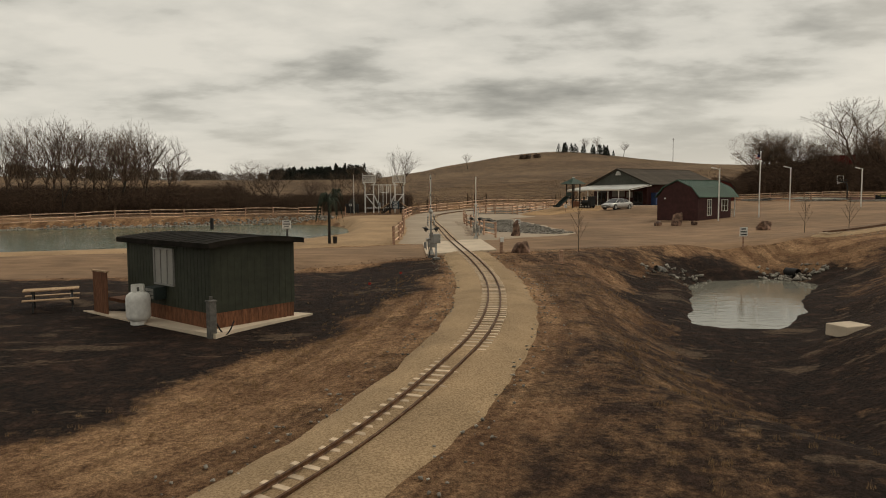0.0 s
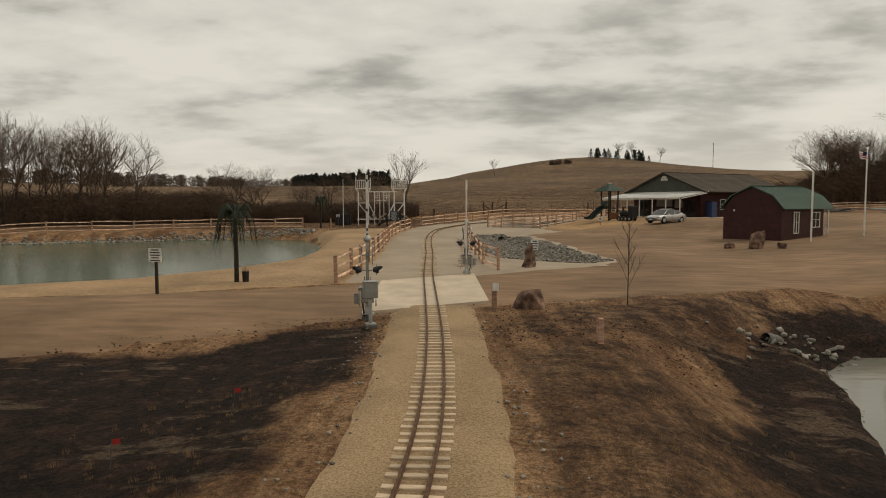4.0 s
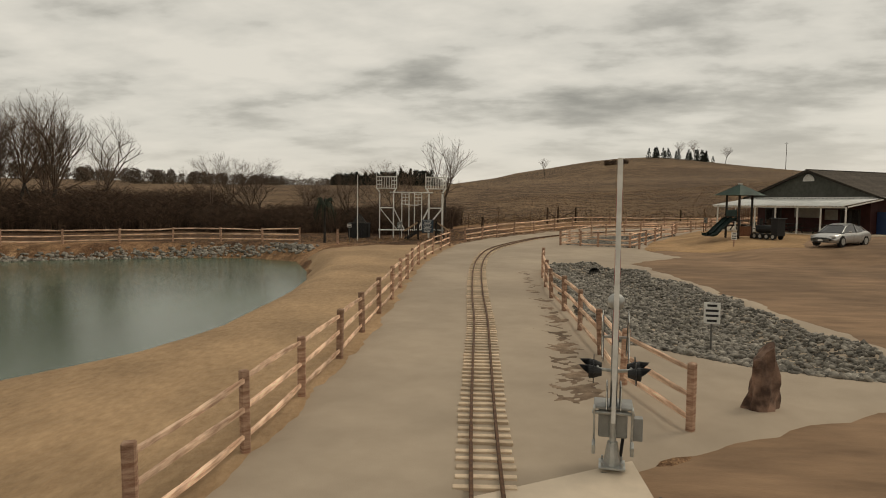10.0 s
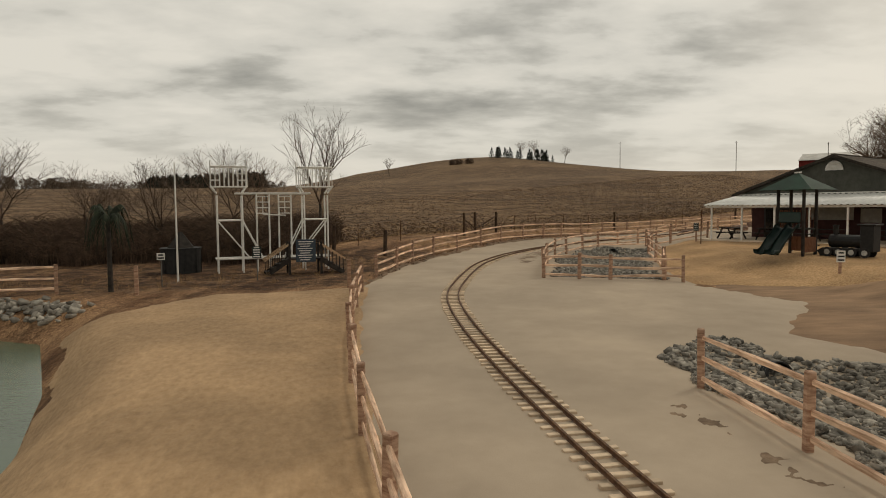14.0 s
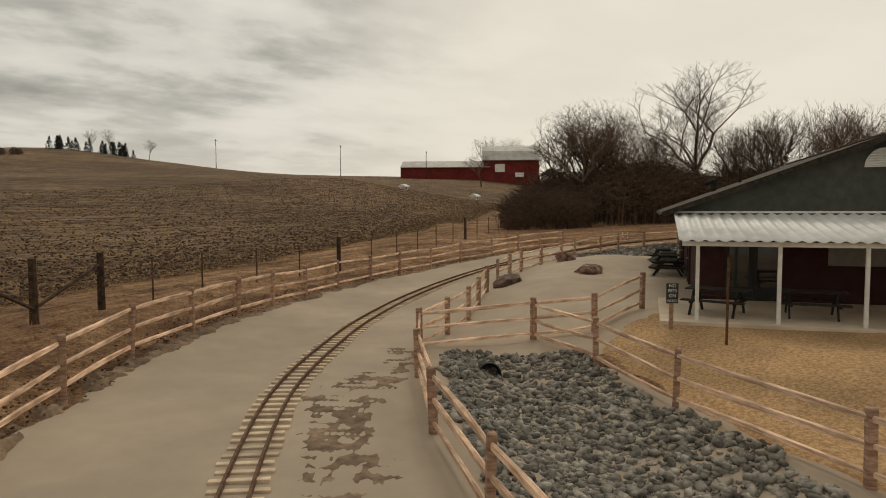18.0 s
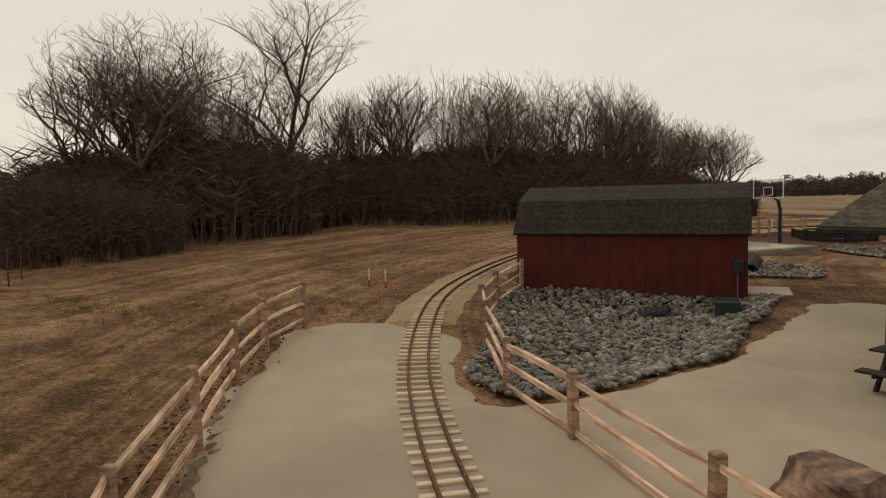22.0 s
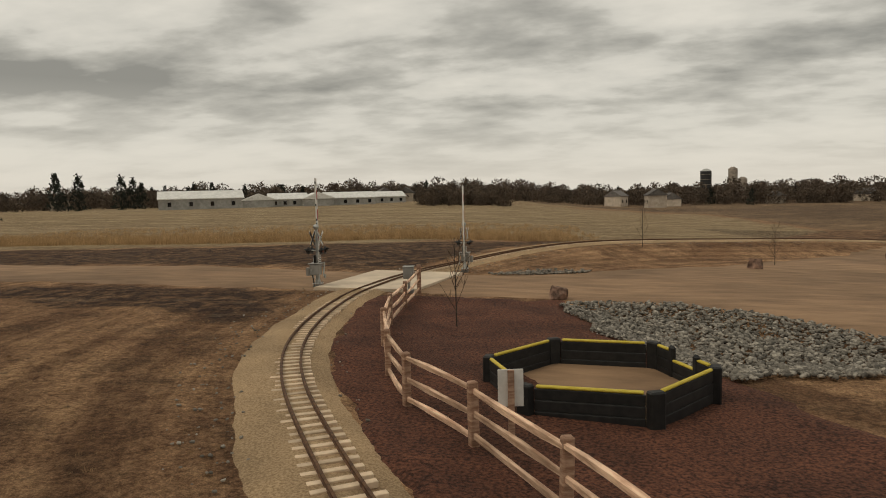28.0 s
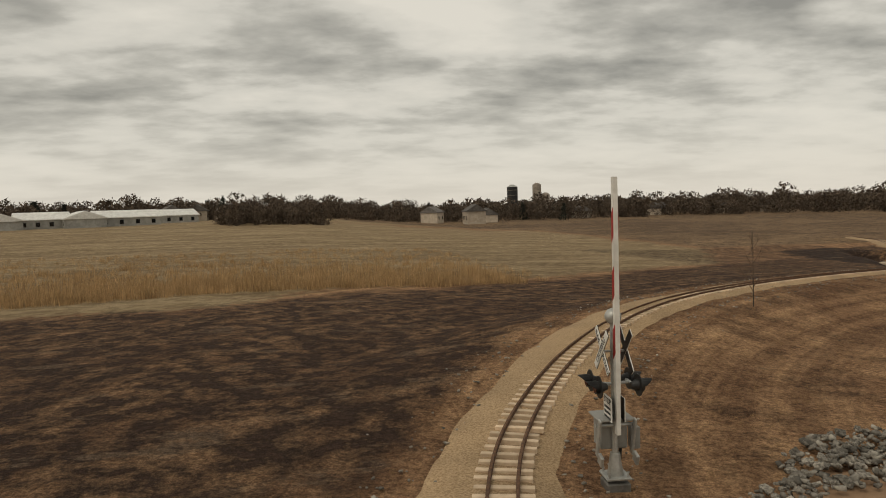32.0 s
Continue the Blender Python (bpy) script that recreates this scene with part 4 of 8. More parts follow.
rail(1, "rail"), rail(-1, "rail")
bm_tie = box(bmesh.new(), 0, 0, 0, 0.12, 0.89, 0.09, bevel=0.008)
tie_me = bpy.data.meshes.new("tie")
bm_tie.to_mesh(tie_me), bm_tie.free()
tie_me.materials.append(M["tie"])
rng = random.Random(4)
loose_v, loose_f = [], []
tie_co = [v.co.copy() for v in tie_me.vertices]
tie_po = [tuple(p.vertices) for p in tie_me.polygons]
made_ties = 0
SKIP = [[(-3, 38.9), (5, 40.7), (5, 48.9), (-3, 46.6)], [(70, 79), (78, 79), (78, 86), (70, 86)]]
for i, (p, t, z) in enumerate(zip(TRACK, tang, track_z)):
    if any(inside(np.array([p[0]]), np.array([p[1]]), s)[0] > 0 for s in SKIP):
        continue
    m = pose(p[0] + rng.gauss(0, 0.012), p[1] + rng.gauss(0, 0.012), z - 0.05 + rng.gauss(0, 0.004), 0, 0, math.degrees(math.atan2(t[1], t[0])) + rng.gauss(0, 1.2))
    close = 12 < p[1] < 40 and p[0] < 10 or 100 < p[1] and 8 < p[0] < 60
    if close and made_ties < 300:
        ob = mesh_ob("tie", tie_me, None, railway)
        ob.matrix_basis = m
        made_ties += 1
    else:
        k = len(loose_v)
        loose_v += [m @ c for c in tie_co]
        loose_f += [tuple(k + j for j in f) for f in tie_po]
M["tie_rest"] = material("treated_tie_row", (0.42, 0.36, 0.285), (0.66, 0.585, 0.475), 5, 0.9, 0.004, 40, island=0.22, wid=0.25)
tagged(mesh_ob("tie_row", raw_mesh("tie_row", loose_v, loose_f), "tie_rest", railway), "long row of pale wooden railway ties", kind="stuff")


def crossing(name, outline, label):
    zs = [height(x, y) for x, y in outline]
    c = empty(name, label=label, category="crossing slab", kind="structure")
    bm = bmesh.new()
    top = [bm.verts.new((x, y, z + 0.135)) for (x, y), z in zip(outline, zs)]
    low = [bm.verts.new((x, y, z - 0.2)) for (x, y), z in zip(outline, zs)]
    bm.faces.new(top)
    for i in range(len(top)):
        bm.faces.new((low[i], low[(i + 1) % len(top)], top[(i + 1) % len(top)], top[i]))
    bmesh.ops.recalc_face_normals(bm, faces=bm.faces)
    part("slab", bm, "concrete", c)
    return c


crossing("road_crossing", [(-0.9, 38.3), (3.4, 40.7), (2.85, 49.0), (-1.35, 46.3)], "pale concrete slab where the drive crosses the rails")
crossing("far_road_crossing", [(77.2, 86.4), (73.0, 86.1), (71.7, 78.6), (76.2, 78.9)], "pale concrete crossing slab with rails set in it")

# ---- split-rail fences ----


def fence(name, line, z_lift, post_h, group, label, gaps=()):
    f = empty(name, label=label, category="fence", group=group)
    r = random.Random(len(line) + int(line[0][0] * 7))
    pts = [(x, y, height(x, y) + z_lift) for x, y in line]
    tops = []
    for x, y, z in pts:
        h = post_h + r.uniform(-0.07, 0.05)
        bm = bmesh.new()
        w = r.uniform(0.135, 0.165)
        box(bm, 0, 0, h / 2 - 0.15, w, w * r.uniform(0.85, 1.0), h + 0.3, bevel=0.02)
        for v in bm.verts:
            v.co.x += 0.012 * math.sin(v.co.z * 5 + x)
        ob = part("post", bm, "cedar", f)
        ob.matrix_basis = pose(x, y, z, r.gauss(0, 1.3), r.gauss(0, 1.3), r.uniform(0, 90))
        tops.append(h)
    for i in range(len(pts) - 1):
        if i in gaps:
            continue
        a, b = Vector(pts[i]), Vector(pts[i + 1])
        for k in (0.88, 0.54, 0.20):
            za, zb = tops[i] * k + r.gauss(0, 0.02), tops[i + 1] * k + r.gauss(0, 0.02)
            p, q = a + Vector((0, 0, za)), b + Vector((0, 0, zb))
            d = q - p
            ln = d.length
            bm = bmesh.new()
            n = 5
            rings = []
            hw, hh = r.uniform(0.03, 0.045), r.uniform(0.05, 0.065)
            bow = r.gauss(0, 0.025)
            for s in range(n + 1):
                u = s / n
                e = 0.75 + 0.25 * math.sin(math.pi * u)
                o = bow * math.sin(math.pi * u)
                j = [r.uniform(0.85, 1.15) for _ in range(5)]
                rings.append([bm.verts.new((u * ln, hw * e * j[0] * c[0], o + hh * e * j[1] * c[1])) for c in ((-1, -0.7), (0.9, -1), (1, 0.5), (0.1, 1), (-0.9, 0.6))])
            for ra, rb in zip(rings, rings[1:]):
                for m in range(5):
                    bm.faces.new((ra[m], ra[(m + 1) % 5], rb[(m + 1) % 5], rb[m]))
            bm.faces.new(rings[0][::-1]), bm.faces.new(rings[-1])
            bmesh.ops.recalc_face_normals(bm, faces=bm.faces)
            ob = part("rail", bm, "rail_wood", f)
            ob.matrix_basis = Matrix.Translation(p) @ d.to_track_quat("X", "Z").to_matrix().to_4x4()
    return f


G = "split-rail fences"
CED = "three-rail split cedar fence"
fence("split_rail_fence", [(-3.35, 45.9), (-3.15, 48.7), (-3.2, 51.6), (-3.25, 54.7), (-3.4, 57.7), (-3.55, 60.8), (-3.7, 63.9), (-3.9, 66.9), (-4.1, 69.8), (-4.35, 73), (-4.5, 76.2), (-4.55, 79.4), (-4.5, 82.6), (-4.35, 85.8), (-4.1, 89.6)], 0.06, 1.28, G, CED + " between the beach and the gravel path")
fence("split_rail_fence", [(-3.3, 94.6), (-2.1, 98.2), (-0.9, 101.6), (0.7, 104.6), (2.7, 107.3), (4.9, 110.2), (6.9, 112.5), (9.2, 114.5), (11.4, 116.3), (13.4, 117.7), (15.7, 119.2), (18.4, 121.0), (21.5, 122.8), (24.5, 124.2), (27.7, 125.25),
      (31.0, 126.15), (34.4, 126.6), (37.6, 127.1), (40.2, 127.25), (42.5, 126.85)], 0.06, 1.28, G, CED + " curving along the ploughed field")
fence("split_rail_fence", [(4.1, 50.6), (3.35, 53.2), (3.2, 55.9), (2.95, 58.9), (2.7, 62.1), (2.4, 65.0), (2.3, 68.0), (2.3, 71.2), (2.45, 74.6)], 0.06, 1.25, G, CED + " beside the stone-lined drain")
fence("split_rail_fence", [(10.1, 90.0), (7.2, 91.2), (5.95, 91.8), (4.45, 92.5), (5.4, 95.7), (6.5, 98.8), (7.8, 101.5), (9.5, 104.5), (11.7, 107.5), (13.7, 109.8), (16.8, 108.3), (18.0, 107.0), (20.9, 107.2)], 0.05, 1.25, G, CED + " round a rock-filled pit")
fence("split_rail_fence", [(9.5, 90.6), (11.4, 94.6), (12.9, 98.6), (14.2, 102.4), (15.9, 105.5), (16.8, 108.3)], 0.05, 1.25, G, CED + " edging the playground")
fence("split_rail_fence", [(13.7, 109.8), (15.6, 110.7), (17.8, 112.0), (20.2, 113.9), (22.2, 115.4)], 0.05, 1.2, G, CED + " beside the patio path")
fence("split_rail_fence", [(24.2, 116.6), (26.3, 117.75), (28.5, 118.9)], 0.05, 1.25, G, CED + " beside large boulders")
fence("split_rail_fence", [(28.5, 118.9), (31.4, 119.95), (34.5, 120.9), (37.0, 121.75), (40.2, 122.0), (42.4, 122.0), (44.9, 121.5), (47.9, 120.5)], 0.03, 1.15, G, CED + " between track and rip-rap drain")
fence("split_rail_fence", [(51.8, 119.2), (54.6, 117.9), (57.2, 116.8), (59.6, 115.3), (61.6, 113.7), (63.6, 111.9), (65.6, 110.0), (66.9, 107.6), (68.0, 105.2), (69.3, 102.9), (70.7, 101.0), (71.5, 98.8), (72.2, 95.9), (72.7, 92.6), (72.8, 89.4), (72.7, 86.7)], 0.05, 1.05, G, CED + " between track and mulch bed")
fence("pond_fence", [(-60, 70.5), (-56, 72.9), (-52, 75.2), (-48, 77.6), (-44, 79.8), (-40.3, 82), (-36.8, 84.1), (-33.4, 86.2), (-30, 88.1), (-26.6, 90), (-23.2, 91.4), (-19.8, 91.8), (-16.6, 91.6)], 0.0, 1.2, G, CED + " along the stony pond bank")

# ---- buildings ----


def slope(name, parent, x0, x1, y0, z0, y1, z1, mat, courses, thick=0.05, label=""):
    """A roof slope from its eave (y0, z0) to its upper edge (y1, z1), laid in lapped courses."""
    dy, dz = y1 - y0, z1 - z0
    ln = math.hypot(dy, dz)
    ang = math.degrees(math.atan2(dz, dy))
    base = part(name, B((x0 + x1) / 2, (y0 + y1) / 2, (z0 + z1) / 2 - 0.03, x1 - x0, ln, 0.09, rot=(ang, 0, 0)), mat, parent, label)
    up = Vector((0, -dz / ln, dy / ln)) * (1 if dy > 0 else -1)
    step = ln / courses
    me = None
    for i in range(courses):
        u = (i + 0.5) / courses
        if me is None:
            bm = B(0, 0, 0, x1 - x0 - 0.01, step * 1.08, 0.018)
            me = bpy.data.meshes.new("shingle_course")
            bm.to_mesh(me), bm.free()
            me.materials.append(M[mat])
        ob = mesh_ob("shingle_course", me, None, base)
        c = Vector(((x0 + x1) / 2, y0 + dy * u, z0 + dz * u)) + up * (0.024 + 0.004)
        ob.matrix_basis = pose(c.x, c.y, c.z, ang + (1.6 if dy > 0 else -1.6), 0, 0)
    return base


def window(parent, name, x, y, z, w, h, rz, mat="dark_glass", bars=(1, 1), depth=0.08, frame_mat="white", fw=0.06, label="white-framed window"):
    """A window set in a wall; its face looks along its own -y."""
    e = empty(name, x, y, z, rz)
    e.parent = parent
    e["label"] = label
    part("pane", B(0, 0, 0, w - fw, 0.02, h - fw), mat, e)
    for sx in (-1, 1):
        part("frame", B(sx * (w - fw) / 2, -0.02, 0, fw, depth, h, bevel=0.006), frame_mat, e)
    for sz in (-1, 1):
        part("frame", B(0, -0.02, sz * (h - fw) / 2, w - 2 * fw, depth - 0.006, fw, bevel=0.006), frame_mat, e)
    for i in range(1, bars[0] + 1):
        part("mullion", B(-w / 2 + w * i / (bars[0] + 1), -0.02, 0, 0.04, depth * 0.6, h - 2 * fw), frame_mat, e)
    for i in range(1, bars[1] + 1):
        part("mullion", B(0, -0.024, -h / 2 + h * i / (bars[1] + 1), w - 2 * fw, depth * 0.45, 0.035), frame_mat, e)
    return e


# the hall: its own x runs back along the ridge, its front gable faces the playground
HALL_L, HALL_W, FLOOR = 16.0, 13.5, 2.55
hall = empty("park_hall", *HALL_AT, FLOOR, HALL_TURN, "long dark red park hall with grey-green gable and shingle roof", "building")
EAVE, RIDGE = 3.05, 5.5
for nm, a in (("north_wall", (HALL_L / 2, -1.3, EAVE / 2 - 0.1, HALL_L - 1.0, 0.2, EAVE + 0.2)), ("south_wall", (HALL_L / 2, -HALL_W + 1.3, EAVE / 2 - 0.1, HALL_L - 1.0, 0.2, EAVE + 0.2)),
              ("front_wall", (0.6, -HALL_W / 2, EAVE / 2 - 0.1, 0.2, HALL_W - 2.8, EAVE + 0.2)), ("back_wall", (HALL_L - 0.6, -HALL_W / 2, EAVE / 2 - 0.1, 0.2, HALL_W - 2.8, EAVE + 0.2))):
    w = part(nm, B(*a), "maroon", hall)
# vertical battens on the long walls
for side in (-1.19, -HALL_W + 1.19):
    for i in range(19):
        part("batten", B(0.7 + i * 0.8, side, EAVE / 2 - 0.1, 0.03, 0.006, EAVE), "maroon", hall)
for gx, nm in ((0.35, "front_gable"), (HALL_L - 0.35, "back_gable")):
    bm = bmesh.new()
    v = [bm.verts.new((gx + dx, y, z)) for dx in (-0.1, 0.1) for y, z in ((-0.3, EAVE - 0.1), (-HALL_W + 0.3, EAVE - 0.1), (-HALL_W / 2, RIDGE - 0.1))]
    bm.faces.new(v[:3]), bm.faces.new(v[3:])
    for i in range(3):
        bm.faces.new((v[i], v[(i + 1) % 3], v[3 + (i + 1) % 3], v[3 + i]))
    bmesh.ops.recalc_face_normals(bm, faces=bm.faces)
    part(nm, bm, "gable", hall, "grey-green gable cladding")
slope("roof", hall, -0.1, HALL_L + 0.1, 0.0, EAVE - 0.05, -HALL_W / 2, RIDGE, "shingle", 44, label="weathered brown-grey shingle roof")
slope("roof", hall, -0.1, HALL_L + 0.1, -HALL_W, EAVE - 0.05, -HALL_W / 2, RIDGE, "shingle", 44, label="weathered brown-grey shingle roof")
part("ridge_cap", B(HALL_L / 2, -HALL_W / 2, RIDGE + 0.04, HALL_L + 0.2, 0.3, 0.05), "shingle", hall)
for y in (-0.02, -HALL_W + 0.02):
    part("gutter", B(HALL_L / 2, y + (0.05 if y > -1 else -0.05), EAVE - 0.1, HALL_L + 0.2, 0.1, 0.1, bevel=0.02), "shingle_dark", hall)
for sgn, y0 in ((1, 0.0), (-1, -HALL_W)):
    ang = math.degrees(math.atan2(RIDGE - EAVE, HALL_W / 2))
    part("rake_board", B(-0.14, (y0 - HALL_W / 2) / 2, (EAVE + RIDGE) / 2 - 0.08, 0.05, math.hypot(HALL_W / 2, RIDGE - EAVE), 0.18, rot=(-sgn * ang, 0, 0)), "shingle_dark", hall)
# half-round louvre in the gable
lou = empty("gable_vent", 0.2, -HALL_W / 2, EAVE + 1.45, 0)
lou.parent = hall
lou["label"] = "white half-round louvred gable vent"
bm = bmesh.new()
prism(bm, [(0.55 * math.cos(math.pi * i / 14), 0.62 * math.sin(math.pi * i / 14)) for i in range(15)], -0.03, 0.03)
part("vent_back", bm, "white", lou).matrix_basis = pose(0, 0, 0, 0, 0, 90)
for i in range(7):
    hw = math.sqrt(max(0.02, 1 - ((i * 0.08 + 0.06) / 0.62) ** 2)) * 0.5
    part("louvre", B(-0.06, 0, 0.06 + i * 0.08, 0.05, 2 * hw, 0.025, rot=(0, 30, 0)), "white", lou)
for x in (12.0, 12.9):
    vent = part("roof_vent", bar((x, -2.7, EAVE + 0.9), (x, -2.7, EAVE + 1.55), 0.1, n=10), "shingle_dark", hall, "dark gooseneck roof vent")
    part("vent_hood", bar((x, -2.7, EAVE + 1.52), (x + 0.05, -2.35, EAVE + 1.42), 0.12, 0.1, n=10), "shingle_dark", vent)
part("roof_pipe", bar((9.6, -3.6, EAVE + 1.3), (9.6, -3.6, EAVE + 1.95), 0.07, n=8), "shingle_dark", hall)
# openings
for door_u in (10.4, 4.9):
  door = empty("side_door", door_u, -1.17, 1.08, 0)
  door.parent = hall
  door["label"] = "dark grey steel side door with a small pane"
  part("leaf", B(0, 0, 0, 0.92, 0.05, 2.04, bevel=0.005), "dark_wood", door)
  part("pane", B(0, 0.03, 0.55, 0.22, 0.02, 0.3), "pale_glass", door)
  part("knob", bar((0.36, 0.02, 0), (0.36, 0.1, 0), 0.03, n=8), "galv", door)
  for sx in (-0.5, 0.5):
    part("jamb", B(sx, 0.01, 0.0, 0.07, 0.09, 2.1), "maroon", door)
for x in (4.2, 8.0):
    window(hall, "south_window", x, -HALL_W + 1.17, 1.5, 0.95, 1.25, 0, bars=(0, 1))
for y, wd, nm in ((-3.0, 1.8, "front_door"), (-10.6, 1.8, "front_door")):
    d = empty(nm, 0.48, y, 1.05, -90)
    d.parent = hall
    d["label"] = "dark glazed double door under the porch"
    for sx in (-0.25, 0.25):
        part("leaf", B(sx * wd, 0, 0, wd / 2 - 0.02, 0.05, 2.1), "black", d)
        part("pane", B(sx * wd, -0.03, 0.15, wd / 2 - 0.28, 0.02, 1.5), "dark_glass", d)
part("menu_board", B(0.46, -6.6, 1.75, 0.05, 2.6, 1.0, bevel=0.01), "grey_box", hall, "pale blank notice board on the porch wall")
part("service_panel", B(0.46, -8.9, 1.55, 0.05, 1.2, 0.9, bevel=0.01), "grey_box", hall)

# porch awning: corrugated sheet on white posts
PORCH, FRONT_Z, BACK_Z = 4.6, 2.28, 2.98
awning = empty("porch_awning", *HALL_AT, FLOOR, HALL_TURN, "white corrugated metal porch awning on slim white posts", "awning")
bm = bmesh.new()
cols = 190
y_a, y_b = -0.38, -HALL_W - 0.1
top, low = [], []
for i in range(cols + 1):
    y = y_a + (y_b - y_a) * i / cols
    w = 0.035 * math.cos(i * math.pi / 2.5)
    top.append([bm.verts.new((0.25, y, BACK_Z + w)), bm.verts.new((-PORCH, y, FRONT_Z + w))])
    low.append([bm.verts.new((0.25, y, BACK_Z + w - 0.02)), bm.verts.new((-PORCH, y, FRONT_Z + w - 0.02))])
for i in range(cols):
    bm.faces.new((top[i][0], top[i][1], top[i + 1][1], top[i + 1][0]))
    bm.faces.new((low[i][0], low[i + 1][0], low[i + 1][1], low[i][1]))
    bm.faces.new((top[i][1], low[i][1], low[i + 1][1], top[i + 1][1]))
bmesh.ops.recalc_face_normals(bm, faces=bm.faces)
part("corrugated_sheet", bm, "white_metal", awning, smooth=True)
part("front_beam", B(-PORCH + 0.2, (y_a + y_b) / 2, FRONT_Z - 0.1, 0.1, y_a - y_b - 0.2, 0.13), "white", awning)
part("back_trim", B(0.26, (y_a + y_b) / 2, BACK_Z + 0.06, 0.06, y_a - y_b, 0.07), "white", awning)
for i in range(7):
    y = -0.9 - i * 2.12
    p = part("porch_post", B(-PORCH + 0.2, y, FRONT_Z / 2 - 0.18, 0.1, 0.1, FRONT_Z - 0.02 + 0.2, bevel=0.008), "white", awning)
    part("beam", B(-PORCH / 2 + 0.2, y, (FRONT_Z + BACK_Z) / 2 - 0.1, PORCH - 0.4, 0.06, 0.1, rot=(0, math.degrees(math.atan2(FRONT_Z - BACK_Z, PORCH)) * -1 * -1, 0)), "white", awning)
patio = empty("concrete_patio", *HALL_AT, FLOOR, HALL_TURN, "grey concrete patio and walkway round the hall", "pavement", kind="structure")
part("patio_slab", B(-2.1, -HALL_W / 2 - 0.1, -0.35, 5.2, HALL_W + 0.4, 0.66, bevel=0.01), "concrete", patio)
for i in range(6):
    part("walk_slab", B(1.9 + i * 2.85, -0.62, -0.36 + 0.045 * i, 2.83, 1.36, 0.66, bevel=0.01), "concrete", patio)
for i in range(7):
    part("walk_slab", B(1.9 + i * 2.85, -HALL_W - 0.3, -0.335, 2.83, 2.6, 0.66, bevel=0.01), "concrete", patio)
tagged(link("vending_machine", B(0, 0, 0.92, 0.85, 0.95, 1.84, bevel=0.03), "blue_box"), "dark blue drinks vending machine against the hall wall", "vending machine").matrix_basis = pose(*HALL_AT, FLOOR, 0, 0, HALL_TURN) @ pose(1.7, -HALL_W + 0.7, 0.0)

# red gambrel shed beside the line
SH_L, SH_W = 7.4, 3.8
g_shed = empty("gambrel_shed", 48.32, 120.55, 2.95, 247.6, "red gambrel shed with a dark shingle roof", "shed")
for nm, a in (("long_wall", (SH_L / 2, 0.06, 0.85, SH_L, 0.12, 2.3)), ("long_wall", (SH_L / 2, SH_W - 0.06, 0.85, SH_L, 0.12, 2.3))):
    w = part(nm, B(*a), "red", g_shed)
for x in (0.06, SH_L - 0.06):
    bm = bmesh.new()
    prism(bm, [(0.12, -0.3), (0.12, 2.12), (0.6, 3.02), (SH_W / 2, 3.50), (SH_W - 0.6, 3.02), (SH_W - 0.12, 2.12), (SH_W - 0.12, -0.3)], -0.06, 0.06)
    ob = part("gable_wall", bm, "red", g_shed)
    ob.matrix_basis = pose(x, 0, 0, 0, 0, 90)
    rim = [(-0.1, 2.06), (0.55, 3.07), (SH_W / 2, 3.57), (SH_W - 0.55, 3.07), (SH_W + 0.1, 2.06)]
    for (ya, za), (yb, zb) in zip(rim, rim[1:]):
        dx = -0.09 if x < 1 else 0.09
        part("rake_trim", B(x + dx, (ya + yb) / 2, (za + zb) / 2 - 0.05, 0.05, math.hypot(yb - ya, zb - za) + 0.05, 0.12, rot=(math.degrees(math.atan2(zb - za, yb - ya)), 0, 0)), "black", g_shed)
    for y in (0.05, SH_W - 0.05):
        part("corner_trim", B(x + (-0.075 if x < 1 else 0.075), y, 0.85, 0.03, 0.1, 2.3), "black", g_shed)
for i in range(18):
    part("groove_batten", B(0.35 + i * 0.4, -0.006, 0.85, 0.02, 0.014, 2.26), "red", g_shed)
slope("roof", g_shed, -0.12, SH_L + 0.12, -0.14, 2.01, 0.58, 3.10, "shingle_dark", 10, label="dark shingle gambrel roof")
slope("roof", g_shed, -0.12, SH_L + 0.12, 0.58, 3.10, SH_W / 2, 3.59, "shingle_dark", 11)
slope("roof", g_shed, -0.12, SH_L + 0.12, SH_W + 0.14, 2.01, SH_W - 0.58, 3.10, "shingle_dark", 10)
slope("roof", g_shed, -0.12, SH_L + 0.12, SH_W - 0.58, 3.10, SH_W / 2, 3.59, "shingle_dark", 11)
part("meter_box", B(SH_L - 0.25, -0.1, 1.0, 0.3, 0.18, 0.4, bevel=0.02), "dark_sign", g_shed, "small green electric box")
part("conduit", bar((SH_L - 0.25, -0.1, 0.8), (SH_L - 0.25, -0.1, -0.25), 0.03, n=8), "galv_dark", g_shed)
part("doorstep", B(SH_L + 0.7, SH_W / 2, -0.12, 1.3, 2.0, 0.3, bevel=0.01), "concrete", g_shed)

